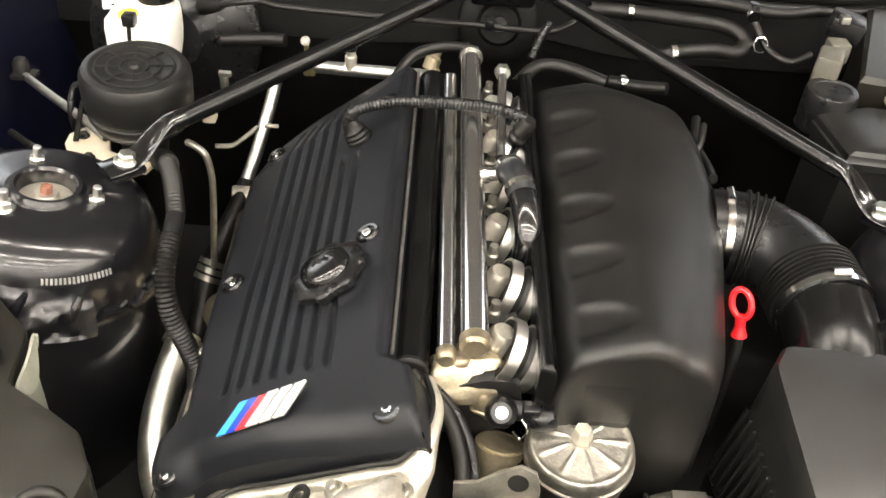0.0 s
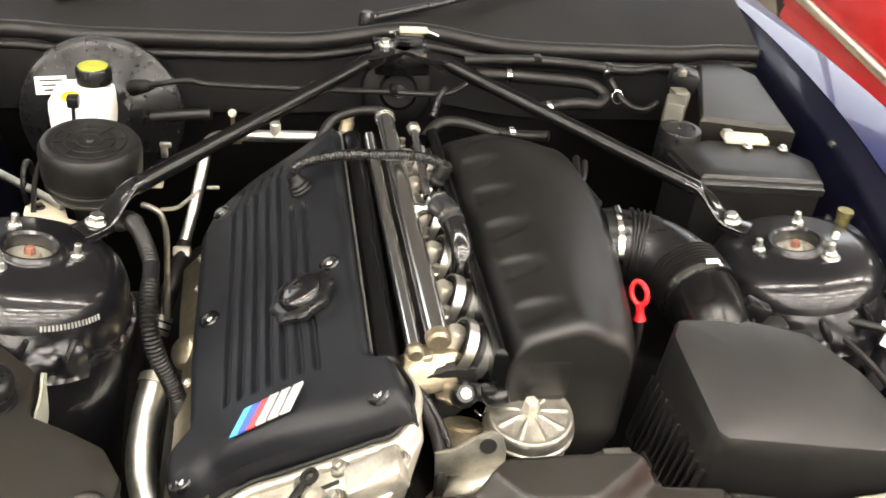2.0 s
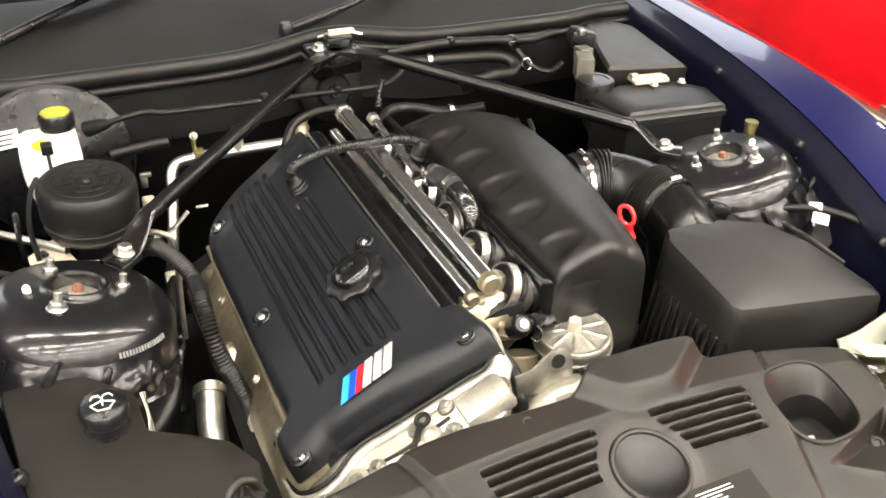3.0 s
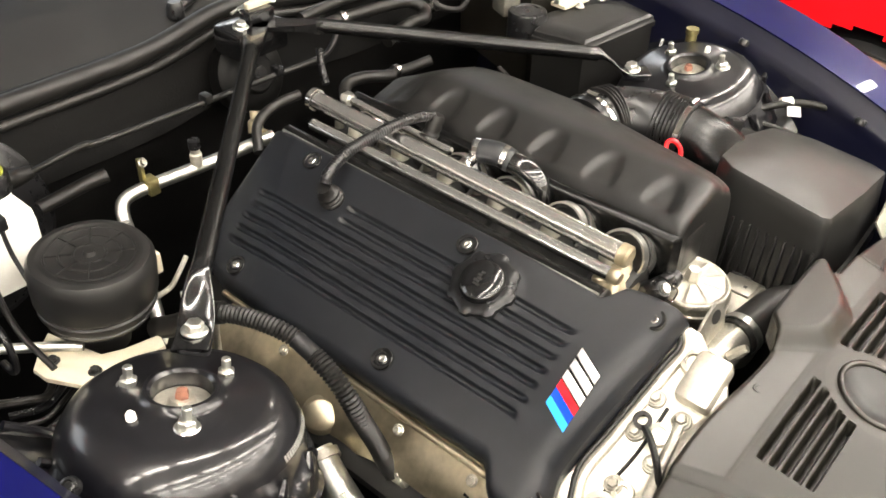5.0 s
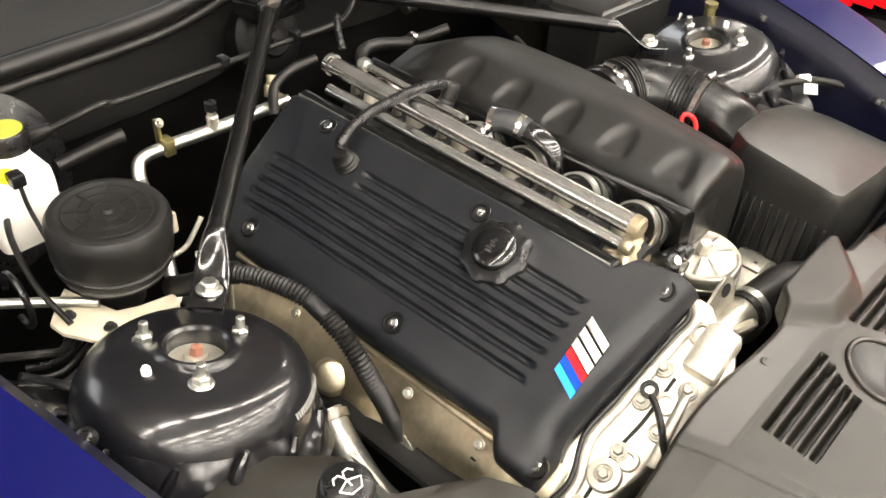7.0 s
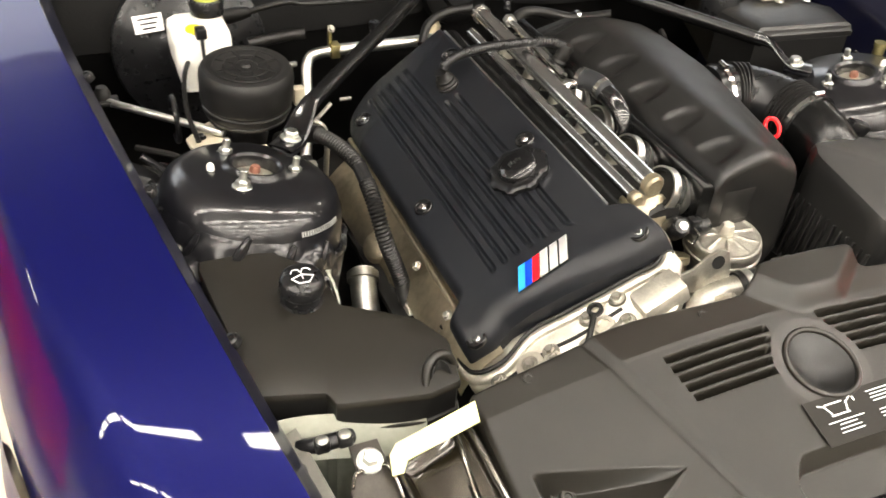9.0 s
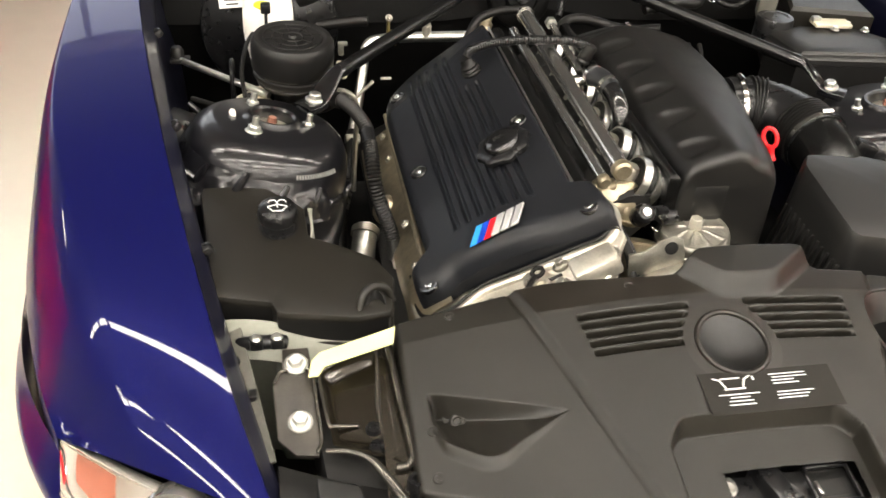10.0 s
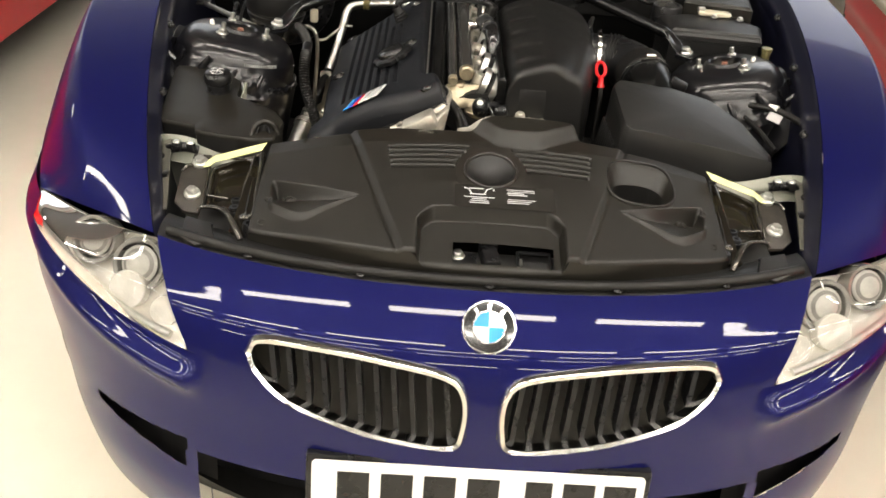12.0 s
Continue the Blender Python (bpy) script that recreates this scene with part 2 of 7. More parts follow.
def sheet(fn, nu, nv, thick=0.0, closed=False):
    """A grid of fn(a, b), a and b from 0 to 1; thick moves a copy along the normals and closes the rim."""
    verts = [Vector(fn(i / nu, j / nv)) for i in range(nu + 1) for j in range(nv + 1)]
    faces = [(i * (nv + 1) + j, (i + 1) * (nv + 1) + j, (i + 1) * (nv + 1) + j + 1, i * (nv + 1) + j + 1) for i in range(nu) for j in range(nv)]
    bm = raw(verts, faces)
    if closed:
        bmesh.ops.remove_doubles(bm, verts=bm.verts, dist=1e-5)
    if thick:
        bmesh.ops.recalc_face_normals(bm, faces=bm.faces)
        bm.normal_update()
        bmesh.ops.solidify(bm, geom=bm.faces[:], thickness=thick)
    return bm


def prism(outline, h, at=(0, 0, 0), rot=None, bevel=0.0, seg=2, z0=0.0):
    """An outline in x and y raised from z0 to z0 + h."""
    n = len(outline)
    bm = raw([(x, y, z0) for x, y in outline] + [(x, y, z0 + h) for x, y in outline],
             [tuple(range(n))[::-1], tuple(range(n, 2 * n))] + [(i, (i + 1) % n, n + (i + 1) % n, n + i) for i in range(n)])
    if bevel:
        bmesh.ops.recalc_face_normals(bm, faces=bm.faces)
        top = [e for e in bm.edges if all(abs(v.co.z - (z0 + h)) < 1e-6 for v in e.verts)]
        bmesh.ops.bevel(bm, geom=top, offset=bevel, segments=seg, affect="EDGES", profile=0.5)
    bm.transform(Matrix.Translation(at) @ (rot or Matrix()))
    return bm


def loft(rings, cap=True):
    n = len(rings[0])
    verts = [v for r in rings for v in r]
    faces = [(i * n + k, i * n + (k + 1) % n, (i + 1) * n + (k + 1) % n, (i + 1) * n + k) for i in range(len(rings) - 1) for k in range(n)]
    if cap:
        faces += [tuple(range(n))[::-1], tuple(range((len(rings) - 1) * n, len(rings) * n))]
    return raw(verts, faces)


def rounded(w, h, r, n=5):
    """Outline of a rectangle with round corners, centred."""
    out = []
    for cx, cy, a0 in ((w / 2 - r, h / 2 - r, 0), (-w / 2 + r, h / 2 - r, 90), (-w / 2 + r, -h / 2 + r, 180), (w / 2 - r, -h / 2 + r, 270)):
        out += [(cx + r * cos(radians(a0 + 90 * i / n)), cy + r * sin(radians(a0 + 90 * i / n))) for i in range(n + 1)]
    return out


def join(*bms):
    out = bmesh.new()
    for b in bms:
        me = bpy.data.meshes.new("tmp")
        b.to_mesh(me)
        b.free()
        out.from_mesh(me)
        bpy.data.meshes.remove(me)
    return out


def smooth(a, b, x):
    t = min(1, max(0, (x - a) / (b - a)))
    return t * t * (3 - 2 * t)


def curve(xs, ys):
    """A smooth curve through the given stations that never overshoots them."""
    n = len(xs)
    h = [xs[i + 1] - xs[i] for i in range(n - 1)]
    d = [(ys[i + 1] - ys[i]) / h[i] for i in range(n - 1)]
    m = [d[0]] + [0.0 if d[i - 1] * d[i] <= 0 else 2 * d[i - 1] * d[i] / (d[i - 1] + d[i]) for i in range(1, n - 1)] + [d[-1]]

    def at(x):
        if x <= xs[0]:
            return float(ys[0])
        if x >= xs[-1]:
            return float(ys[-1])
        i = 0
        while x > xs[i + 1]:
            i += 1
        t = (x - xs[i]) / h[i]
        return ys[i] * (1 + 2 * t) * (1 - t) ** 2 + m[i] * h[i] * t * (1 - t) ** 2 + ys[i + 1] * t * t * (3 - 2 * t) - m[i + 1] * h[i] * t * t * (1 - t)

    return at


def power(*c):
    """A polynomial, highest power first."""
    return lambda x: float(np.polyval(c, x))


def aim(direction):
    """The turn that lays z along a direction."""
    return Vector(direction).to_track_quat("Z", "Y").to_matrix().to_4x4()


def ring_round(r0, r1, h, at, rot, seg=32):
    return lathe([(r0, 0), (r0, h), (r1, h), (r1, 0), (r0, 0)], seg, at, rot)


def bolt(parent, at, axis=(0, 0, 1), r=0.008, name="bolt", material=None, stud=0.0, washer=True):
    """Hexagon head on a washer; stud > 0 stands a threaded end on it."""
    bms = []
    if washer:
        bms.append(lathe([(0, 0), (r * 1.45, 0), (r * 1.45, r * 0.18), (r * 1.25, r * 0.35), (0, r * 0.35)], 20))
    bms.append(lathe([(0, r * 0.3), (r, r * 0.3), (r, r * 1.0), (r * 0.82, r * 1.2), (0, r * 1.2)], 6))
    if stud:
        bms.append(lathe([(0, r), (r * 0.52, r), (r * 0.52, stud), (r * 0.4, stud + 0.001), (0, stud + 0.001)], 12))
    return part(name, join(*bms), material or ZINC, parent, "", Matrix.Translation(at) @ aim(axis), smooth=30)


# ---- the showroom ----
solo("floor", box(24, 15.9, 0.2, (0, -2.2, -0.1)), FLOORMAT, "cream painted showroom floor with a soft gloss", "floor", "structure")
ceiling = solo("ceiling", box(24, 15.9, 0.2, (0, -2.2, 4.3)), CEILMAT, "grey ceiling carrying rows of lamps", "ceiling", "structure")
for nm, sx, sy, x, y in (("wall_south", 24, 0.2, 0, -10.1), ("wall_east", 0.2, 15.9, 12.1, -2.2), ("wall_west", 0.2, 15.9, -12.1, -2.2)):
    solo(nm, box(sx, sy, 4.2, (x, y, 2.1)), WALLMAT, "plain pale grey painted showroom wall", "wall", "structure")


# unseen window high in the north wall, its glowing sheet added for pale fender reflections
solo("wall_north", join(box(24, 0.2, 2.0, (0, 5.75, 1.0)), box(24, 0.2, 0.25, (0, 5.75, 4.075)), box(5.5, 0.2, 1.95, (-9.25, 5.75, 2.975)), box(5.5, 0.2, 1.95, (9.25, 5.75, 2.975))), WALLMAT, "plain pale grey painted showroom wall with a window band", "wall", "structure")
window = thing("window_1", "unseen window band added for the pale fender reflections", "window", (0, 5.75, 2.0), kind="structure")
part("window_sill", box(13.0, 0.26, 0.04, (0, 5.73, 2.02), 0.008), CEILMAT, window)
part("window_frame", join(box(13.0, 0.08, 0.06, (0, 5.76, 2.07)), box(13.0, 0.08, 0.06, (0, 5.76, 3.92)), *[box(0.07, 0.08, 1.79, (-6.46 + 12.92 * k / 6, 5.76, 2.995)) for k in range(7)]), WALLMAT, window)
solo("backdrop", box(16, 0.02, 3.4, (0, 6.6, 2.9)), REFLECTION_GLOW, "glowing sheet behind the window, added for the fender reflections", "daylight", "structure")


def ceiling_lamp():
    lamp = thing("ceiling_lamp", "long white ceiling lamp with a bright diffuser", "lamp", (0, 0, 3.4), "ceiling lamps")
    part("body", box(1.3, 0.15, 0.06, (0, 0, 3.37), 0.008), CEILMAT, lamp)
    for x in (-0.5, 0.5):
        part("rod", tube([(x, 0, 3.40), (x, 0, 4.2)], 0.006, 8, 1), ZINC, lamp, "thin hanging rod")
    part("diffuser", box(1.2, 0.11, 0.03, (0, 0, 3.332), 0.01), TUBE_GLOW, lamp, "glowing white diffuser")
    return lamp


lamp0 = ceiling_lamp()
spots = [(x + (0.78 if y == -1.9 else 0), y) for y in (-6.4, -4.2, -2.9, -1.9, -1.0, 0.52) for x in (-6.1, -4.55, -3.0, -1.45, 0.1, 1.65, 3.2, 4.75, 6.3)] + [(-6.2, 3.2), (6.2, 3.2)]
lamp0.location = (*spots[0], 3.4)
for x, y in spots[1:]:
    copy_thing(lamp0, pose(x, y, 3.4))


# ---- the blue car's body ----
car = thing("sports_car", "dark blue sports car with its bonnet opened", "car")
HALF, SWEEP = 0.888, 0.70
nose_y = curve([0.18, 0.2, 0.25, 0.33, 0.40, 0.49, 0.55, 0.60, 0.655, 0.687, 0.722, 0.735], [-0.05, -0.085, -0.115, -0.125, -0.115, -0.098, -0.09, -0.077, -0.05, -0.016, 0.03, 0.05])


def swept(x, hw=HALF, n=2.3):
    k = min(1.0, abs(x) / hw)
    return SWEEP * (1 - (1 - k ** n) ** (1 / n))


def skin(x, z):
    return Vector((x, nose_y(z) + swept(x), z))


def lamp_inner(z):
    return 0.46 + 0.078 * (z - 0.6) / 0.123


def nose_panel(a, b):
    z = 0.722 - 0.122 * b
    return skin((2 * a - 1) * lamp_inner(z), z)


def kidney_outline(side, grow=0.0, n=96):
    """The rim of one grille opening on the skin, as (x, z), widened by grow."""
    ctrl = [(0.366, 0.626), (0.345, 0.649), (0.255, 0.6525), (0.157, 0.647), (0.06, 0.633), (0.028, 0.605), (0.0255, 0.550), (0.045, 0.514), (0.14, 0.519), (0.23, 0.5375), (0.305, 0.562), (0.35, 0.597)]
    pts = spline([(x, z, 0) for x, z in ctrl + ctrl[:1]], 8)[:-1]
    m = len(pts)
    out = []
    for i in range(m):
        d = (pts[(i + 1) % m] - pts[i - 1]).normalized()
        out.append((side * (pts[i].x + (grow + 0.003) * d.y), pts[i].y - (grow + 0.003) * d.x))
    return out


def kidney_point(side, i, n, grow, push):
    x, z = kidney_outline(side, grow)[i % n]
    p = skin(x, z)
    return p + Vector((0, -push, 0.25 * push))


def bumper_top(x):
    s = abs(x)
    return 0.6 if s < 0.46 else 0.6 + 0.08 * min(1.0, (s - 0.46) / 0.34) ** 1.3


def bumper_skin(a, b):
    th = (a - 0.5) * pi
    k = abs(sin(th)) ** (2 / 2.3)
    x = HALF * k * (1 if th > 0 else -1)
    top = bumper_top(x)
    z = top + (0.19 - top) * b
    y = nose_y(z) + SWEEP * (1 - max(0.0, cos(th)) ** (2 / 2.3))
    tuck = curve([0.19, 0.25, 0.33, 0.42, 0.5, 0.58, 0.7], [0.88, 0.90, 0.92, 0.945, 0.975, 0.995, 1.0])(z)
    ledge = smooth(0.43, 0.47, abs(x)) * exp(-((top - 0.040 - z) / 0.022) ** 2)
    return Vector((x * (1 - (1 - tuck) * k ** 2) + 0.006 * ledge * (1 if x > 0 else -1), y - 0.022 * ledge, z))


def cut_open(bm, inside):
    gone = [f for f in bm.faces if inside(f.calc_center_median())]
    bmesh.ops.delete(bm, geom=gone, context="FACES")
    return bm


OPENING = {s: kidney_outline(s, -0.003) for s in (-1, 1)}


def over_grille(c):
    for side in (-1, 1):
        if c.x * side > 0 and c.y < 0.2 and 0.5 < c.z < 0.67:
            o = OPENING[side]
            hit = False
            for i in range(96):
                (x1, z1), (x2, z2) = o[i], o[i - 1]
                if (z1 > c.z) != (z2 > c.z) and c.x < (x2 - x1) * (c.z - z1) / (z2 - z1) + x1:
                    hit = not hit
            if hit:
                return True
    return False


def over_intake(c):
    s = abs(c.x)
    if c.y < 0.2 and 0.235 < c.z < 0.422 and s < 0.45:
        return True
    f = (s - 0.47) / 0.18
    return 0 < f < 1 and 0.385 + 0.035 * f < c.z < 0.440 - 0.004 * f


part("nose_panel", cut_open(sheet(nose_panel, 240, 40, 0.0), over_grille), BLUE, car, "glossy dark blue nose panel")
part("bumper", cut_open(sheet(bumper_skin, 420, 130, 0.0), lambda c: over_grille(c) or over_intake(c)), BLUE, car, "glossy dark blue front bumper")
# Near-black sheets added behind the openings, their shade put into the colour.
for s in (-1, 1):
    part("slot_back", sheet(lambda a, b: Vector((s * 0.945 * (0.455 + 0.305 * a), nose_y(0.33 + 0.14 * b) + swept(0.455 + 0.305 * a) + 0.045, 0.33 + 0.14 * b)), 30, 6), DARK, car, "dark sheet standing in for shade behind the corner slot")
part("intake_back", sheet(lambda a, b: Vector(((a - 0.5) * 1.50, 0.05 + swept((a - 0.5) * 1.50), 0.16 + 0.475 * b)), 60, 6), DARK, car, "dark sheet standing in for shade behind the air openings")

for side in (-1, 1):
    prof = ((0.000, -0.004), (-0.001, 0.007), (-0.005, 0.012), (-0.011, 0.009), (-0.013, -0.012), (-0.004, -0.014))
    rings = [[Vector(kidney_point(side, i, 96, g, p)) for g, p in prof] for i in range(97)]
    rim = part("grille", loft(rings, cap=False), CHROME, car, "chrome-rimmed kidney grille")
    o = kidney_outline(side, -0.008)
    for k in range(11):
        x = side * (0.048 + 0.0272 * k)
        zs = []
        for i in range(96):
            (x1, z1), (x2, z2) = o[i], o[i - 1]
            if (x1 - x) * (x2 - x) < 0:
                zs.append(z1 + (z2 - z1) * (x - x1) / (x2 - x1))
        if len(zs) < 2:
            continue
        lo, hi = min(zs), max(zs)
        p, q = skin(x + side * 0.012, hi) + Vector((0, 0.014, 0)), skin(x, lo) + Vector((0, 0.012, 0))
        d = (q - p)
        part("slat", raw([p + Vector((-0.004, 0, 0)), p + Vector((0.004, 0, 0)), p + Vector((0.003, 0.035, 0)), p + Vector((-0.003, 0.035, 0)), q + Vector((-0.004, 0, 0)), q + Vector((0.004, 0, 0)), q + Vector((0.003, 0.035, 0)), q + Vector((-0.003, 0.035, 0))],
                         [(0, 1, 2, 3), (4, 7, 6, 5), (0, 4, 5, 1), (1, 5, 6, 2), (2, 6, 7, 3), (3, 7, 4, 0)]), SMOOTHBLK, rim, "black plastic slat", smooth=0)

# roundel on the nose
rn = (Vector((0, -0.72, 0.69))).normalized()
rm = Matrix.Translation(skin(0, 0.687) + rn * 0.001) @ aim(rn)
roundel = part("roundel", lathe([(0, 0), (0.041, 0), (0.041, 0.003), (0.039, 0.0045), (0.036, 0.004), (0.0, 0.004)], 48), GLOSS, car, "round badge with blue and white quarters", rm)
part("outer_ring", lathe([(0.0385, 0.003), (0.0412, 0.003), (0.0412, 0.0055), (0.0385, 0.0055), (0.0385, 0.003)], 48), CHROME, roundel, "", rm)
part("inner_ring", lathe([(0.0235, 0.003), (0.0255, 0.003), (0.0255, 0.0055), (0.0235, 0.0055), (0.0235, 0.003)], 48), CHROME, roundel, "", rm)
for q in range(4):
    fan = [(0, 0)] + [(0.0235 * cos(pi / 2 * (q + i / 8)), 0.0235 * sin(pi / 2 * (q + i / 8))) for i in range(9)]
    part("quarter", prism(fan, 0.0012, z0=0.004), BADGEWHITE if q % 2 == 0 else BADGEBLUE, roundel, "", rm)
for a in (50, 90, 130):
    part("letter_mark", box(0.006, 0.008, 0.001, (0.0315 * cos(radians(a)), 0.0315 * sin(radians(a)), 0.0048), rot=pose(0, 0, 0, 0, 0, a - 90)), CHROME, roundel, "small silver mark on the ring", rm)

# number plate with plain bars
pm = Matrix.Translation((0.003, -0.108, 0.424)) @ pose(0, 0, 0, 80)
plate = part("number_plate", prism(rounded(0.52, 0.111, 0.008), 0.003, bevel=0.0008), PAPER, car, "white number plate", pm)
for x, w in ((-0.195, 0.05), (-0.127, 0.05), (-0.06, 0.05), (0.008, 0.05), (0.095, 0.042), (0.158, 0.05), (0.222, 0.05)):
    part("character_bar", box(w, 0.079, 0.0012, (x, -0.002, 0.0034)), SMOOTHBLK, plate, "plain dark bar", pm)
part("plate_holder", box(0.54, 0.125, 0.03, (0, 0, -0.018), 0.004), SMOOTHBLK, plate, "black plate holder", pm)

# fenders: from the bonnet gap over the crown to the shoulder and down the side
edge_x = power(0.05365, -0.26639, 0.49976, -0.52519, 0.48177, 0.48582)
edge_z = power(-0.05456, 0.26556, -0.40067, 0.03833, 0.41269, 0.6709)


def fender_edge(a):
    y = 0.135 + a * 1.7
    return Vector((edge_x(y), y, edge_z(y)))


sh_y = power(-1.85675, 2.98335, -1.12117, 1.52862, 0.30093)
sh_x = power(-0.52893, 1.49803, -1.53983, 0.64812, 0.79061)
sh_z = power(0.53874, -0.88072, 0.28641, 0.12086, 0.70471)


def fender_shoulder(a):
    return Vector((sh_x(a), sh_y(a), sh_z(a)))


rows_ = [fender_shoulder(k / 40) for k in range(41)]
shoulder_x = curve([r.y for r in rows_], [r.x for r in rows_])
shoulder_z = curve([r.y for r in rows_], [r.z for r in rows_])


def crown(x, y):
    """Height of the fender: nearly flat to a soft crease, then rounding over to the shoulder."""
    w = shoulder_x(y) - edge_x(y)
    b = min(1.0, max(0.0, (x - edge_x(y)) / w))
    bc = 0.55 + 0.22 * smooth(0.3, 0.9, y)
    f = max(0.0, (b - bc) / (1 - bc))
    top = edge_z(y)
    return top - 0.006 * min(1.0, b / bc) ** 2 - (top - shoulder_z(y) - 0.006) * (0.25 * f + 0.75 * f ** 2.2)


def fender_top(a, b):
    a = a ** 1.4
    s = fender_edge(a).lerp(fender_shoulder(a), b)
    front = fender_edge(0).lerp(fender_shoulder(0), b)
    s.z = crown(s.x, s.y) - (crown(front.x, front.y) - front.z) * max(0.0, 1 - a / 0.13) ** 2.2
    return s


def fender_side(a, b):
    q = fender_shoulder(a ** 1.4)
    drop = (q.z - 0.22) * b
    return Vector((q.x + 0.012 * sin(pi * min(1, b * 2.2)) - 0.03 * b, q.y + (0.03 * b if a < 0.02 else 0), q.z - drop))


def wheel_hole(c):
    return hypot(c.y - 0.70, c.z - 0.33) < 0.36


for side in (-1, 1):
    flip = Matrix.Diagonal((side, 1, 1, 1))
    fender = part("fender", sheet(fender_top, 110, 64, 0.0), BLUE, car, "glossy dark blue front fender", flip)
    part("fender_side", cut_open(sheet(fender_side, 120, 60, 0.0), wheel_hole), BLUE, fender, "", flip)
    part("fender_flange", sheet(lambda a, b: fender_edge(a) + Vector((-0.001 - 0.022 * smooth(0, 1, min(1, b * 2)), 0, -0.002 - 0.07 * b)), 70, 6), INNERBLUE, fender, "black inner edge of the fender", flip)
    # headlamp: clear lens over a silvered bowl with two round projectors

    def lens_at(a, b, sink=0.0):
        p = Vector((0.536, 0.132, 0.720)).lerp(Vector((0.788, 0.30, 0.702)), a) + Vector((0, -0.02 * sin(pi * a), 0))
        x = 0.464 + 0.316 * a
        q = Vector((x, nose_y(0.6) + swept(x) - 0.004, 0.604 + 0.082 * a ** 1.3))
        s = p.lerp(q, b)
        bulge = sin(pi * min(1, max(0, b))) * sin(pi * min(1, max(0, a))) ** 0.5
        return s + Vector((0.006 * bulge * a, -0.026 * bulge, 0.016 * bulge)) + sink * Vector((-0.25, 0.75, -0.45))

    lamp = part("headlamp", sheet(lambda a, b: lens_at(a, b, 0.085 * sin(pi * a) ** 0.4 * sin(pi * b) ** 0.4 + 0.003), 30, 20), REFLECTOR, car, "headlamp with clear lens and silvered reflector", flip)
    lens = part("lens", sheet(lens_at, 40, 24, 0.002), LENS, lamp, "clear lens", flip)
    lens.visible_shadow = False
    for u, v, r in ((0.24, 0.36, 0.044), (0.56, 0.33, 0.040)):
        c = lens_at(u, v, 0.045)
        part("projector", lathe([(0.0, 0.012), (r * 0.5, 0.010), (r * 0.72, 0.002), (r * 0.74, -0.03), (r * 0.8, -0.03), (r * 0.85, 0.008), (r, 0.010), (r * 1.03, 0.0), (r, -0.03)], 36), PROJECTOR, lamp, "round projector lamp", flip @ Matrix.Translation(c) @ aim((0.15, -0.85, 0.45)))
        part("bulb_glass", lathe([(0.0, 0.016), (r * 0.4, 0.012), (r * 0.72, 0.003), (0.0, 0.003)], 28), LAMPGLASS, lamp, "grey projector glass", flip @ Matrix.Translation(c) @ aim((0.15, -0.85, 0.45)))
    for u, v, r in ((0.36, 0.74, 0.030), (0.14, 0.76, 0.024)):
        part("reflector_cup", lathe([(0.0, -0.006), (r * 0.5, -0.004), (r * 0.9, 0.0), (r, 0.001), (r * 1.06, -0.001), (r * 1.06, -0.02)], 30), GREYCUP, lamp, "small silvered cup", flip @ Matrix.Translation(lens_at(u, v, 0.040)) @ aim((0.15, -0.85, 0.45)))
    part("lower_trim", tube([lens_at(k / 12, 0.93, 0.008) for k in range(1, 12)], 0.0065, 10, 2), ZINC, lamp, "dull silver trim along the lower edge", flip)
    part("indicator", sheet(lambda a, b: lens_at(0.76 + 0.19 * a, 0.10 + 0.46 * b, 0.020), 10, 10), AMBER, lamp, "amber turn signal", flip)
    wheel = part("wheel", lathe([(0.20, -0.11), (0.30, -0.115), (0.32, -0.10), (0.325, 0), (0.32, 0.10), (0.30, 0.115), (0.20, 0.11)], 56), TYRE, car, "front wheel", Matrix.Translation((side * 0.735, 0.70, 0.325)) @ aim((side, 0, 0)))
    part("rim", lathe([(0.0, 0.06), (0.05, 0.07), (0.16, 0.085), (0.20, 0.105), (0.225, 0.112), (0.23, 0.10), (0.20, 0.02), (0.0, 0.0)], 40), ALLOY, wheel, "", Matrix.Translation((side * 0.735, 0.70, 0.325)) @ aim((side, 0, 0)))
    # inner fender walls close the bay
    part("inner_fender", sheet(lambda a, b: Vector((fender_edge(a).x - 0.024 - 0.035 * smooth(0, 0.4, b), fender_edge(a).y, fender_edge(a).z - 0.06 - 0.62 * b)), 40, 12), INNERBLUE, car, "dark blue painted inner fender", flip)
    part("door_side", box(0.06, 2.2, 0.62, (side * 0.84, 2.93, 0.50), 0.02), BLUE, car, "")

part("splitter", sheet(lambda a, b: Vector(((a - 0.5) * (1.50 - 0.10 * b), -0.02 + swept((a - 0.5) * 1.70) + 0.55 * b, 0.228 + 0.03 * b)), 60, 8, 0.012), DARK, car, "black splitter under the bumper")
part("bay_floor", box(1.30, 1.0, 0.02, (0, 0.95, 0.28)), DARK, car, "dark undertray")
# Near-black sheet added for the shaded space behind the nose.
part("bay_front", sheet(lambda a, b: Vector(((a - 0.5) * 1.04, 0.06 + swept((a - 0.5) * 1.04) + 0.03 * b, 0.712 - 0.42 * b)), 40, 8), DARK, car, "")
part("firewall", sheet(lambda a, b: Vector(((a - 0.5) * 1.5, 1.40 - 0.03 * sin(pi * b * 2), 0.925 - 0.66 * b)), 30, 20, 0.01), LINING, car, "black firewall lining")
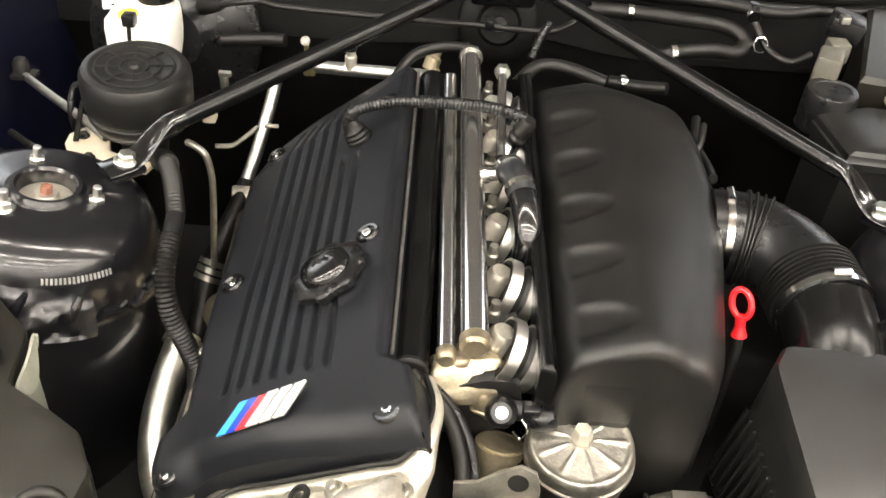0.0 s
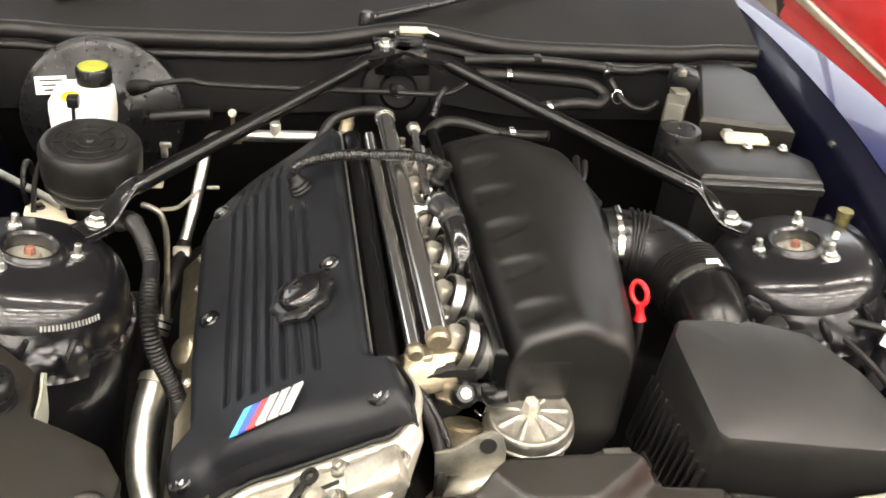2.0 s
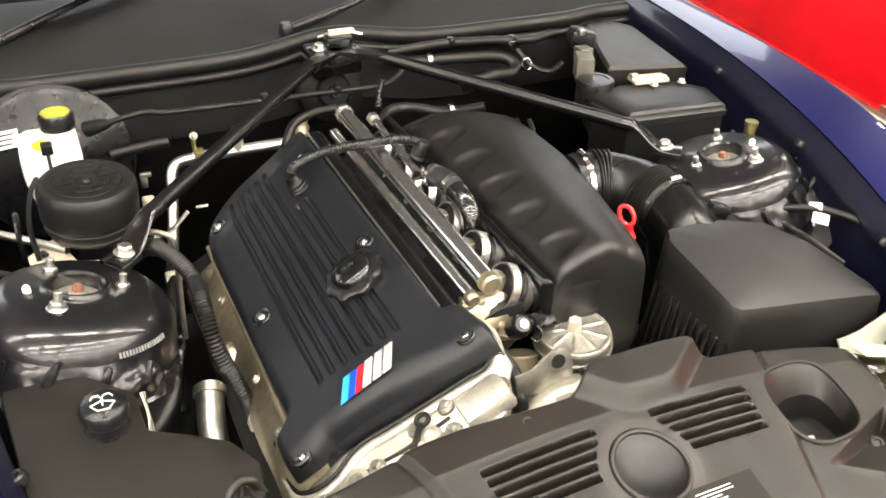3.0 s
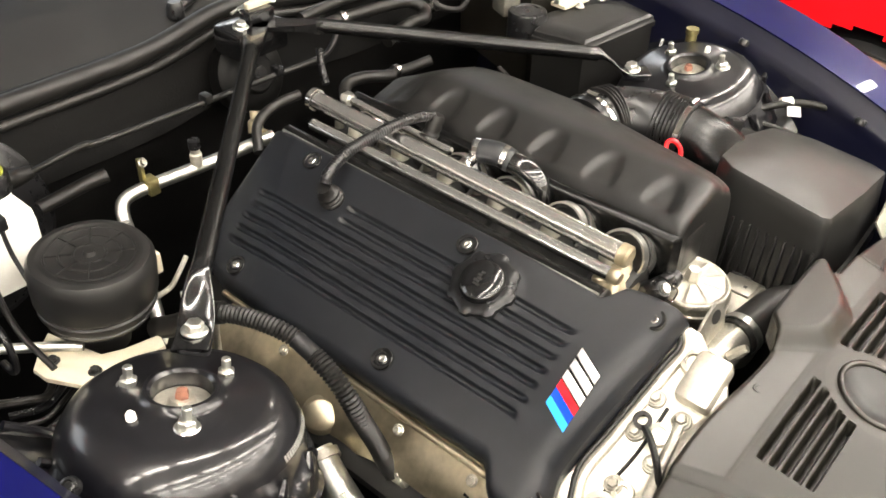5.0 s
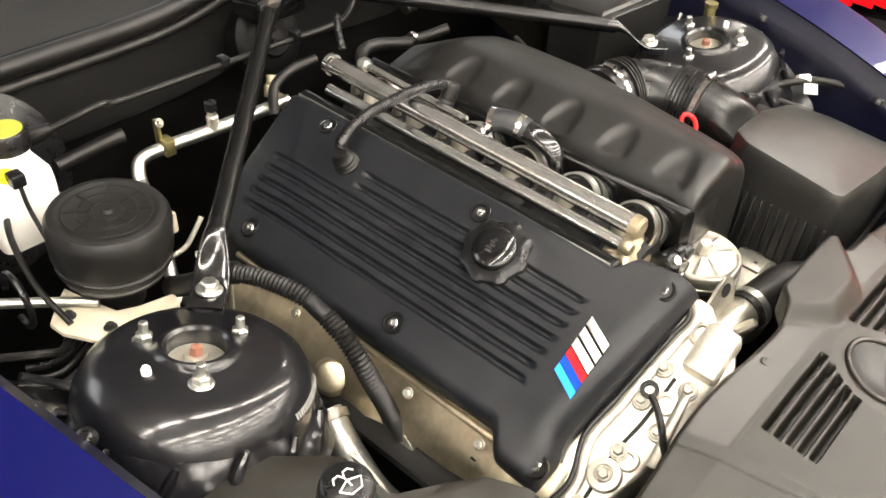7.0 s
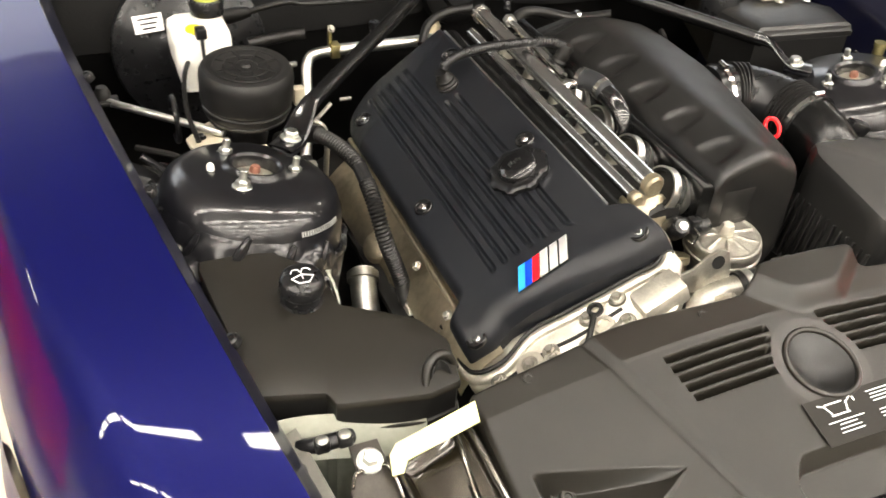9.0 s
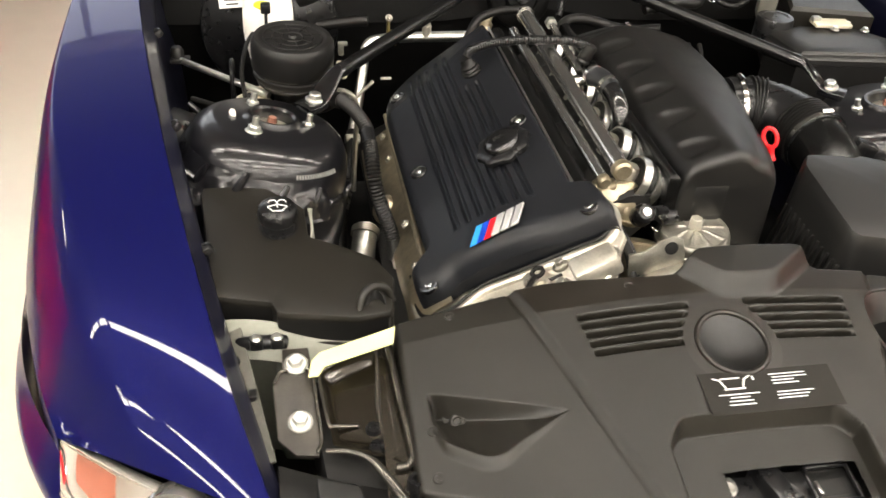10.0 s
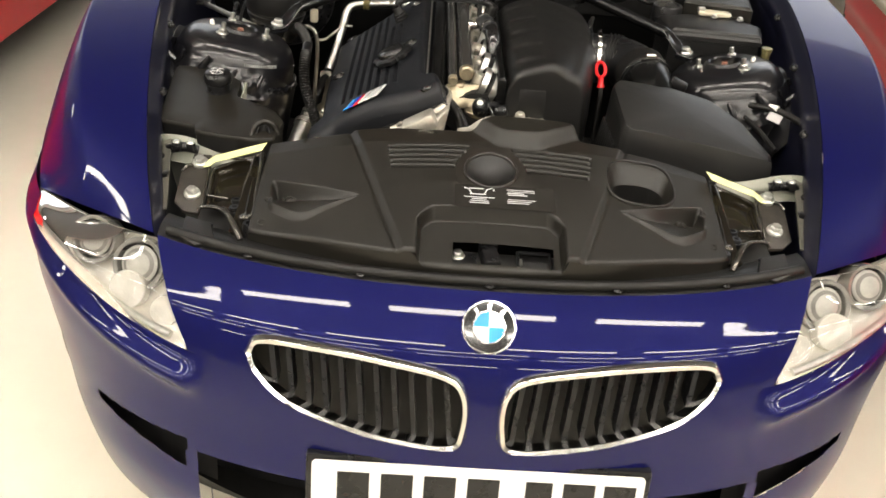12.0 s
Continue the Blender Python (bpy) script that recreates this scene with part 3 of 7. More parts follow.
part("cowl_lip", sheet(lambda a, b: Vector(((a - 0.5) * 1.46, 1.385 - 0.03 * b, 0.905 - 0.12 * b + 0.03 * exp(-((a - 0.53) / 0.09) ** 2))), 60, 8, 0.006), LINING, car, "grey black cowl lip")


def seal_line(x, dz=0.0, dy=0.0):
    bump = exp(-((x - 0.03) / 0.13) ** 2)
    drop = smooth(0.55, 0.66, abs(x))
    return Vector((x, 1.372 + 0.02 * bump + 0.02 * drop + dy, 0.918 + 0.022 * bump + dz))


part("bonnet_seal", tube([seal_line(-0.74 + 1.48 * i / 30) for i in range(31)], 0.016, 12, 3), RUBBER, car, "long black rubber bonnet seal")
part("seal_lip", tube([seal_line(-0.74 + 1.48 * i / 30, -0.024, -0.012) for i in range(31)], 0.008, 10, 3), RUBBER, car, "")
part("cowl_panel", sheet(lambda a, b: Vector(((a - 0.5) * 1.5, 1.385 + 0.42 * b, 0.918 + 0.10 * b + 0.02 * sin(pi * b))), 30, 12, 0.01), PLASTIC, car, "black plastic cowl panel")
part("windscreen", sheet(lambda a, b: Vector(((a - 0.5) * 1.36, 1.78 + 0.62 * b + 0.12 * (4 * (a - 0.5) ** 2), 1.02 + 0.33 * b)), 24, 10, 0.006), SCREEN, car, "dark tinted windscreen")
part("cabin", box(1.5, 1.9, 0.75, (0, 2.9, 0.60), 0.05), BLUE, car, "")


for pts in ([(-0.60, 1.47, 0.960), (-0.50, 1.535, 0.980), (-0.42, 1.58, 0.996), (-0.25, 1.68, 1.028)], [(-0.05, 1.430, 0.946), (0.05, 1.466, 0.958), (0.135, 1.496, 0.970), (0.36, 1.60, 1.0)]):
    arm = part("wiper_arm", tube(pts, [0.009, 0.008, 0.007, 0.005], 10), SMOOTHBLK, car, "black wiper arm resting on the cowl")
    part("wiper_pivot", lathe([(0, 0.016), (0.010, 0.015), (0.014, 0.008), (0.015, -0.01)], 20), SMOOTHBLK, arm, "", Matrix.Translation(pts[0]))
part("bonnet", sheet(lambda a, b: Vector(((a - 0.5) * (1.45 - 0.35 * b * b), 1.52 - 0.50 * b + 0.05 * sin(pi * b), 1.04 + 1.25 * b)), 30, 20, 0.03), PLASTIC, car, "raised bonnet with dark lining")


# ---- the engine ----
ENG = Matrix.Translation((-0.157, 0.71, 0.881)) @ Matrix((
    (cos(radians(29.6)), 0, -sin(radians(29.6)), 0), (0, 1, 0, 0), (sin(radians(29.6)), 0, cos(radians(29.6)), 0), (0, 0, 0, 1))) @ pose(0, 0, 0, 0.6)

cov_left = curve([-0.30, -0.20, -0.165, 0.27, 0.32, 0.355, 0.387], [-0.235, -0.232, -0.203, -0.205, -0.196, -0.165, -0.095])
cov_right = curve([-0.30, -0.27, -0.235, -0.185, -0.165, 0.40], [0.030, 0.048, 0.058, 0.052, 0.026, 0.026])
GROOVES = [-0.143 + 0.0187 * i for i in range(7)]


def fall(d, r):
    """Drop of a rounded edge of radius r at a distance d inside it."""
    d = min(max(d, 0.0), r)
    return r - sqrt(max(0.0, r * r - (r - d) ** 2))


def cov_front(u):
    return -0.2585 - 0.115 * u - 0.010 * smooth(-0.165, -0.20, u)


def cover_top(a, b):
    v0 = -0.25 + 0.637 * b
    lo, hi = cov_left(v0), cov_right(v0)
    u = lo + (hi - lo) * a
    v = v0 + (cov_front(u) + 0.25) * (1 - b) ** 3
    w = -fall(u - lo, 0.018) - fall(hi - u, 0.008)
    w -= fall(v - cov_front(u), 0.030) + fall(0.387 - v, 0.02)
    w -= 0.019 * smooth(-0.01, -0.270, v) * smooth(-0.095, 0.030, u)
    w -= 0.016 * smooth(-0.01, -0.270, v) * smooth(-0.120, -0.212, u)
    w -= 0.28 * max(0.0, (v - 0.27) * 0.9 + (-u - 0.075) * 0.5 - 0.01)
    for i, g in enumerate(GROOVES):
        end = 0.33 if i < 5 else 0.18
        live = smooth(-0.176, -0.166, v) * smooth(end, end - 0.012, v)
        w -= 0.0058 * live * exp(-((u - g) / 0.0037) ** 4)
    w -= 0.004 * exp(-((hypot(u + 0.036, v + 0.055)) / 0.04) ** 8) * -1
    return Vector((u, v, w))


def cover_skirt(a, b):
    """Side wall round the cover, below the rounded edge."""
    k = a * 4
    if k < 1:
        e = cover_top(0, k)
    elif k < 2:
        e = cover_top(k - 1, 1)
    elif k < 3:
        e = cover_top(1, 3 - k)
    else:
        e = cover_top(4 - k, 0)
    return Vector((e.x, e.y, e.z + (-0.056 - e.z) * b if e.z > -0.056 else e.z - 0.012 * b))


cover = thing("engine_cover", "ribbed matt black engine cover tilted over the cylinder head", "engine cover", (-0.2, 0.72, 0.80))
part("shell", join(sheet(cover_top, 190, 150), sheet(cover_skirt, 240, 4)), COVER, cover, "", ENG, smooth=50)

# filler cap with eight lugs
cap_m = ENG @ Matrix.Translation((-0.036, -0.054, 0.0))
cap = part("oil_filler_cap", lathe([(0, 0.002), (0.037, 0.002), (0.040, 0.005), (0.040, 0.011), (0.036, 0.014), (0.028, 0.014), (0, 0.014)], 96, wob=lambda a, r, z: 1 + (0.09 * smooth(-0.2, 0.7, cos(8 * a)) if r > 0.03 else 0)), SMOOTHBLK, cover, "lobed black oil filler cap", cap_m)
part("cap_dome", lathe([(0.028, 0.012), (0.0275, 0.019), (0.025, 0.022), (0.015, 0.0245), (0, 0.025)], 40), GLOSS, cap, "glossy domed centre", cap_m)
for k in range(5):
    part("cap_mark", box(0.003, 0.009 - 0.001 * k, 0.0006, (-0.008 + 0.004 * k, 0.002 * (k % 2), 0.0252)), DARK, cap, "", cap_m)

# badge: three slanted colour stripes and slanted chrome bars
bm_ = ENG @ Matrix.Translation((-0.134, -0.2295, 0.0005)) @ pose(0, 0, 0, 0, 0, 0)


def slant(x0, x1, y0=0.0, y1=0.034, lean=0.018):
    return [(x0, y0), (x1, y0), (x1 + lean, y1), (x0 + lean, y1)]


badge = part("badge", prism(slant(0.0, 0.074, 0.0, 0.034), 0.0012), GLOSS, cover, "badge with blue, red and chrome slanted stripes", bm_)
for x, c, nm in ((0.0, BADGEBLUE, "stripe"), (0.0105, BADGENAVY, "stripe"), (0.021, BADGERED, "stripe")):
    part(nm, prism(slant(x, x + 0.0100), 0.0012, z0=0.0015), c, badge, "", bm_)
for x in (0.0325, 0.0470, 0.0615):
    part("chrome_bar", prism(slant(x, x + 0.0112), 0.003, z0=0.0015, bevel=0.0006), BADGESILVER, badge, "", bm_)

# cover bolts in their recesses
for u, v, w in ((0.031, -0.236, -0.022), (-0.210, -0.232, -0.024), (0.0, 0.0, 0.0), (0.003, 0.277, -0.001), (-0.172, 0.0, 0.0005), (-0.172, 0.273, -0.010)):
    m = ENG @ Matrix.Translation((u, v, w)) @ Matrix.Scale(1.2, 4)
    b_ = part("cover_bolt", lathe([(0.0, -0.001), (0.0048, -0.001), (0.0048, 0.0022), (0.0040, 0.0030), (0.0026, 0.0030), (0.0022, 0.0005), (0, 0.0005)], 18), CHROME, cover, "", m)
    part("washer", lathe([(0.0052, 0.0004), (0.0075, 0.0004), (0.0085, 0.0024), (0.0110, 0.0026), (0.0122, 0.0010), (0.0122, -0.002)], 28), GLOSS, b_, "", m)

# breather boot and hose across the rails
boot_m = ENG @ Matrix.Translation((-0.031, 0.207, 0.0))
hose_ = thing("breather_hose", "ribbed black breather hose with rubber end boots", "hose", (-0.184, 0.914, 0.87))
part("boot", lathe([(0, 0), (0.017, 0), (0.0175, 0.004), (0.015, 0.006), (0.0165, 0.009), (0.014, 0.012), (0.015, 0.016), (0.011, 0.02), (0.010, 0.03), (0, 0.03)], 28), RUBBER, hose_, "", boot_m)
part("hose", tube([(-0.196, 0.917, 0.898), (-0.19, 0.918, 0.908), (-0.165, 0.925, 0.914), (-0.125, 0.931, 0.918), (-0.06, 0.933, 0.918), (-0.01, 0.926, 0.918), (0.02, 0.919, 0.910)], 0.0078, 14, 8, 0.06, 0.0046), SMOOTHBLK, hose_)
part("end_boot", lathe([(0, -0.03), (0.011, -0.03), (0.013, -0.024), (0.011, -0.02), (0.013, -0.014), (0.011, -0.008), (0.012, 0.0), (0.009, 0.006), (0, 0.006)], 24), RUBBER, hose_, "", Matrix.Translation((0.021, 0.916, 0.908)) @ pose(0, 0, 0, 8, 20))

# ignition rail strip and the fuel rails
strip = thing("coil_strip", "long round black ignition coil strip beside the cover", "strip", (-0.10, 0.82, 0.83))
part("tube", tube([(-0.102, 0.548, 0.846), (-0.099, 1.105, 0.853)], 0.019, 28, 1), BARBLACK, strip)
part("end_face", lathe([(0, 0.003), (0.015, 0.003), (0.018, 0.001), (0.0192, -0.003)], 28), RUBBER, strip, "", Matrix.Translation((-0.102, 0.547, 0.846)) @ aim((0, -1, 0)))
part("chrome_edge", tube([(-0.119, 0.545, 0.8715), (-0.119, 1.09, 0.8785)], 0.0020, 6, 1), ZINC, strip, "thin bright edge")

rail = thing("fuel_rail", "pair of polished steel fuel rail tubes along the engine", "fuel rail", (-0.055, 0.82, 0.85))
for pts, r in ((((-0.068, 0.552, 0.864), (-0.074, 1.075, 0.876)), 0.0092), (((-0.042, 0.556, 0.879), (-0.048, 1.092, 0.899)), 0.0138)):
    t_ = part("tube", tube(pts, r, 24, 1), STEEL, rail, "polished steel tube")
    p, q = Vector(pts[0]), Vector(pts[1])
    part("end_cap", lathe([(0, 0.006), (r * 0.8, 0.006), (r * 1.06, 0.003), (r * 1.08, -0.008), (r, -0.009)], 24), CASTGOLD, t_, "", Matrix.Translation(p) @ aim(p - q))
part("end_nut", lathe([(0, 0), (0.017, 0), (0.017, 0.008), (0.012, 0.011), (0, 0.011)], 12), STEEL, rail, "", Matrix.Translation((-0.048, 1.094, 0.899)) @ aim((0, 1, 0.04)))
pipe3 = thing("return_pipe", "short steel pipe with a hexagonal union", "pipe", (-0.007, 0.97, 0.88))
part("pipe", tube([(-0.011, 0.862, 0.888), (-0.004, 1.069, 0.893)], 0.0062, 14, 1), STEEL, pipe3)
part("union", lathe([(0, 0), (0.011, 0), (0.011, 0.012), (0.008, 0.015), (0.006, 0.018), (0, 0.018)], 6), ZINC, pipe3, "", Matrix.Translation((-0.004, 1.066, 0.893)) @ aim((0, 1, 0)))

CLAMP = mat("brushed_clamp_steel", (0.80, 0.78, 0.74), 0.30, 1.0, 0.08, 60)
# throttle bodies with their clamped rubber boots
bank = thing("throttle_bank", "cast aluminium throttle bodies with steel hose clamps", "throttle bodies", (-0.02, 0.80, 0.80))
# Casting takes the near-black material: shade between the rails as colour.
part("casting", loft([[Vector((-0.080 + 0.01 * sin(k * 1.3), y, 0.78)), Vector((-0.066, y, 0.826 + 0.006 * sin(k * 2.1))), Vector((-0.03, y, 0.842 + 0.006 * sin(k * 1.7))), Vector((0.004, y, 0.843 + 0.005 * sin(k * 1.1))), Vector((0.012, y, 0.80)), Vector((-0.04, y, 0.74))] for k, y in enumerate([0.545 + 0.013 * j for j in range(42)])]), DARK, bank)
for k in range(6):
    y = 0.578 + 0.0905 * k
    ax = Vector((0.93, -0.05, -0.36)).normalized()
    m = Matrix.Translation((-0.005, y, 0.850)) @ aim(ax) @ Matrix.Scale(0.94, 4)
    bd = part("boot", lathe([(0, -0.004), (0.027, -0.004), (0.029, -0.011), (0.0325, -0.011), (0.033, 0.004), (0.030, 0.010), (0.033, 0.016), (0.033, 0.03), (0.035, 0.05)], 32), RUBBER, bank, "black rubber boot", m)
    for z0 in (-0.010, 0.014):
        part("clamp", ring_round(0.033, 0.0358, 0.013, (0, 0, z0), None), CLAMP, bd, "bright steel clamp", m)
    part("clamp_screw", box(0.008, 0.016, 0.008, (0.0, -0.035, 0.023), 0.001), ZINC, bd, "", m)
    part("injector", lathe([(0, 0), (0.007, 0), (0.007, 0.012), (0.005, 0.014), (0.005, 0.024), (0, 0.024)], 14), ALLOY, bank, "", Matrix.Translation((-0.022, y + 0.045, 0.850)) @ aim((0.1, 0, 1)))
    part("injector_boss", lathe([(0, 0.012), (0.011, 0.011), (0.014, 0.006), (0.015, -0.02)], 20), BRIGHTALLOY, bank, "", Matrix.Translation((-0.014, y + 0.012, 0.856)) @ aim((0.25, 0, 1)))


def lumpy(bm, amp, scale, cuts=3):
    """Uneven cast skin: splits the faces and moves the points by smooth noise."""
    bmesh.ops.subdivide_edges(bm, edges=bm.edges[:], cuts=cuts, use_grid_fill=True)
    bm.normal_update()
    for v in bm.verts:
        v.co += v.normal * amp * noise.noise(v.co * scale)
    return bm


part("front_bracket", join(
    lumpy(box(0.070, 0.030, 0.050, (-0.046, 0.560, 0.828), 0.008, 2, pose(0, 0, 0, -32, 0, 6)), 0.006, 70),
    lumpy(box(0.040, 0.024, 0.060, (-0.016, 0.556, 0.820), 0.007, 2, pose(0, 0, 0, -30, 12, -8)), 0.005, 80),
    lumpy(box(0.030, 0.030, 0.040, (-0.058, 0.566, 0.838), 0.008, 2, pose(0, 0, 0, -20, 0, 14)), 0.005, 75)), CASTGOLD, bank, "stained webbed cast end bracket", smooth=60)
plug = thing("sensor_plug", "small black sensor plug with a steel clip", "plug", (-0.005, 0.52, 0.80))
part("body", join(lathe([(0, 0.016), (0.010, 0.016), (0.014, 0.012), (0.016, 0.004), (0.016, -0.016), (0, -0.016)], 24, (-0.012, 0.524, 0.824), aim((-0.1, -0.7, 0.7))), tube([(-0.004, 0.530, 0.822), (0.010, 0.528, 0.822), (0.026, 0.524, 0.818), (0.040, 0.522, 0.822)], [0.011, 0.010, 0.013, 0.010], 16), box(0.018, 0.016, 0.016, (0.016, 0.524, 0.827), 0.004)), SMOOTHBLK, plug)
part("clip", tube([(0.006, 0.51, 0.83), (0.012, 0.505, 0.82), (0.008, 0.508, 0.805), (0.0, 0.512, 0.81)], 0.0012, 6), CHROME, plug)
part("button", lathe([(0, 0), (0.006, 0), (0.006, 0.005), (0, 0.005)], 12), ZINC, plug, "", Matrix.Translation((-0.013, 0.513, 0.835)) @ aim((-0.1, -0.7, 0.7)))
solo("engine_cable", tube([(-0.100, 0.545, 0.848), (-0.082, 0.532, 0.838), (-0.064, 0.520, 0.822), (-0.052, 0.498, 0.806), (-0.046, 0.468, 0.792), (-0.048, 0.440, 0.765), (-0.056, 0.425, 0.70)], 0.0072, 12), RUBBER, "black sheathed cable running down the front", "cable")
solo("engine_cable", tube([(-0.088, 0.548, 0.838), (-0.070, 0.536, 0.828), (-0.052, 0.524, 0.812), (-0.040, 0.503, 0.797), (-0.034, 0.475, 0.780), (-0.037, 0.445, 0.75), (-0.046, 0.428, 0.69)], 0.0055, 12), SMOOTHBLK, "black sheathed cable running down the front", "cable")

# idle hose elbow
elbow = thing("idle_hose", "shiny black elbow hose with a grey sleeve and two clamps", "hose", (0.0, 0.79, 0.89))
part("sleeve", tube([(-0.006, 0.823, 0.902), (0.0, 0.81, 0.905), (0.006, 0.79, 0.905), (0.010, 0.772, 0.900)], 0.0165, 22), mat("grey_rubber_sleeve", (0.016, 0.017, 0.019), 0.35, 0, 0.15, 60), elbow, "grey rubber sleeve")
part("elbow", tube([(0.009, 0.775, 0.901), (0.013, 0.752, 0.896), (0.016, 0.732, 0.882), (0.016, 0.722, 0.86), (0.014, 0.72, 0.835)], 0.0155, 20), GLOSS, elbow, "shiny black elbow")
for p, d in (((-0.004, 0.818, 0.9035), (0.3, -1, 0.1)), ((0.008, 0.781, 0.903), (0.25, -1, -0.15))):
    part("clamp", ring_round(0.0166, 0.018, 0.007, (0, 0, -0.0035), None), CHROME, elbow, "", Matrix.Translation(p) @ aim(d))
part("union", join(lathe([(0, 0), (0.010, 0), (0.011, 0.006), (0.008, 0.012), (0.008, 0.022), (0.011, 0.026), (0.010, 0.032), (0, 0.032)], 16)), CHROME, elbow, "bright steel union", Matrix.Translation((-0.036, 0.818, 0.893)) @ aim((1, 0.05, 0.12)))

# the large intake plenum
plen_right = curve([0.50, 0.53, 0.56, 0.60, 0.66, 0.74, 0.84, 0.92, 1.0, 1.06, 1.10], [0.165, 0.188, 0.200, 0.210, 0.222, 0.238, 0.250, 0.250, 0.242, 0.222, 0.195])


def plenum_section(y):
    """Cross-section from the boot flange over the crown and down the outer side."""
    rr = plen_right(y)
    xl = 0.034
    dy = ((y - 0.575 + 0.045) % 0.0905 - 0.045) / 0.027
    live = 0.54 < y < 1.07
    pts = [(xl + 0.002, 0.780), (xl, 0.845), (xl + 0.004, 0.868), (xl + 0.012, 0.882)]
    for k in range(15):
        f = k / 14
        pts.append((xl + 0.014 + 0.066 * f, 0.886 + 0.030 * f ** 0.55 - (0.0052 * smooth(0.0, 0.8, 1 - dy * dy - (f / 0.97) ** 2.5) * min(1, f * 4) if live else 0)))
    x0 = xl + 0.082
    # the top falls gently outwards, then turns down over a rounded corner
    for k in range(1, 9):
        f = k / 8
        pts.append((x0 + (rr - 0.034 - x0) * f, 0.917 - 0.019 * f ** 1.8))
    for k in range(1, 8):
        a = pi / 2 * k / 7
        pts.append((rr - 0.034 + 0.034 * sin(a), 0.898 - 0.003 * sin(a) - 0.040 * (1 - cos(a))))
    pts += [(rr + 0.002, 0.80), (rr + 0.002, 0.74), (rr - 0.03, 0.68), (xl + 0.05, 0.68)]
    return pts


def plenum_ring(y, lower=0.0, inset=0.0):
    out = []
    for x, z in plenum_section(y):
        cx = 0.13
        out.append(Vector((cx + (x - cx) * (1 - inset), y, z - lower * smooth(0.80, 0.92, z))))
    return out


rings = [plenum_ring(0.5285, 0.016, 0.10), plenum_ring(0.5285, 0.014, 0.03), plenum_ring(0.5295, 0.008, 0.015), plenum_ring(0.533, 0.003, 0.006), plenum_ring(0.540, 0.001, 0.002)]
rings += [plenum_ring(0.55 + 0.00275 * i, 0.045 * smooth(0.98, 1.12, 0.55 + 0.00275 * i)) for i in range(196)]
rings += [plenum_ring(1.090, 0.042, 0.02), plenum_ring(1.097, 0.052, 0.06)]
plenum = thing("intake_plenum", "large matt black intake plenum with scalloped inner edge", "intake plenum", (0.13, 0.80, 0.70))
part("shell", loft(rings), PLASTIC, plenum, smooth=50)
part("front_recess", box(0.052, 0.006, 0.052, (0.088, 0.5310, 0.838), 0.002), PLASTIC, plenum, "square recessed panel")
part("flange", prism([(0.018, 0.527), (0.034, 0.522), (0.040, 1.10), (0.020, 1.09)], 0.064, (0, 0, 0.822), bevel=0.009, seg=4), BARBLACK, plenum, "smooth flange for the boots")

# intake duct with pleats and clamps
duct = thing("intake_duct", "black pleated rubber intake duct with steel clamps", "air duct", (0.30, 0.73, 0.80))
duct_pts = [(0.235, 0.800, 0.846), (0.262, 0.797, 0.847), (0.292, 0.785, 0.848), (0.318, 0.755, 0.848), (0.333, 0.715, 0.847), (0.338, 0.672, 0.844)]
part("elbow", tube(duct_pts, 0.052, 30, 8), SMOOTHBLK, duct)
for i in range(4):
    part("pleat", lathe([(0.050, -0.003), (0.0565, -0.001), (0.0565, 0.001), (0.050, 0.003)], 36), RUBBER, duct, "", Matrix.Translation((0.272 + 0.0068 * i, 0.7935 - 0.0028 * i, 0.8475)) @ aim((1, -0.25 - 0.08 * i, 0)))
for i in range(7):
    part("pleat", lathe([(0.050, -0.002), (0.0555, -0.0008), (0.0555, 0.0008), (0.050, 0.002)], 36), RUBBER, duct, "", Matrix.Translation((0.3325 + 0.0006 * i, 0.722 - 0.006 * i, 0.847 - 0.0004 * i)) @ aim((0.13, -1, -0.03)))
for p, d in (((0.250, 0.799, 0.8465), (1, -0.08, 0)), ((0.3375, 0.677, 0.8445), (0.08, -1, -0.05))):
    cl = part("clamp", ring_round(0.0525, 0.0542, 0.008, (0, 0, -0.004), None, 40), CHROME, duct, "bright steel clamp", Matrix.Translation(p) @ aim(d))
    part("clamp_screw", lathe([(0, -0.010), (0.005, -0.010), (0.005, 0.010), (0, 0.010)], 10), CHROME, cl, "", Matrix.Translation(p) @ aim(d) @ pose(0, 0.056, 0, 0, 90))
meter = thing("air_meter", "smooth black air mass meter tube", "air meter", (0.335, 0.62, 0.80))
part("tube", tube([(0.338, 0.678, 0.844), (0.338, 0.63, 0.832), (0.335, 0.575, 0.805)], [0.0505, 0.0505, 0.048], 30), BARBLACK, meter)
part("sensor", box(0.035, 0.02, 0.022, (0.392, 0.628, 0.858), 0.004, rot=pose(0, 0, 0, 0, 20, -15)), SMOOTHBLK, meter, "sensor plug")
hook = thing("dipstick_handle", "bright red plastic dipstick loop handle", "dipstick", (0.237, 0.64, 0.83))
part("loop", tube([(0.234 + 0.0085 * sin(2 * pi * i / 16), 0.646 - 0.0065 * sin(2 * pi * i / 16) + 0.011 * cos(2 * pi * i / 16) * 0.6, 0.873 + 0.013 * cos(2 * pi * i / 16)) for i in range(17)], 0.0035, 10, 2), REDPL, hook)
part("stem", tube([(0.235, 0.640, 0.862), (0.236, 0.636, 0.850), (0.237, 0.633, 0.840)], [0.006, 0.0055, 0.0085], 14), REDPL, hook)
part("guide", tube([(0.237, 0.633, 0.842), (0.238, 0.628, 0.81), (0.235, 0.62, 0.70)], 0.005, 10), DARK, hook)

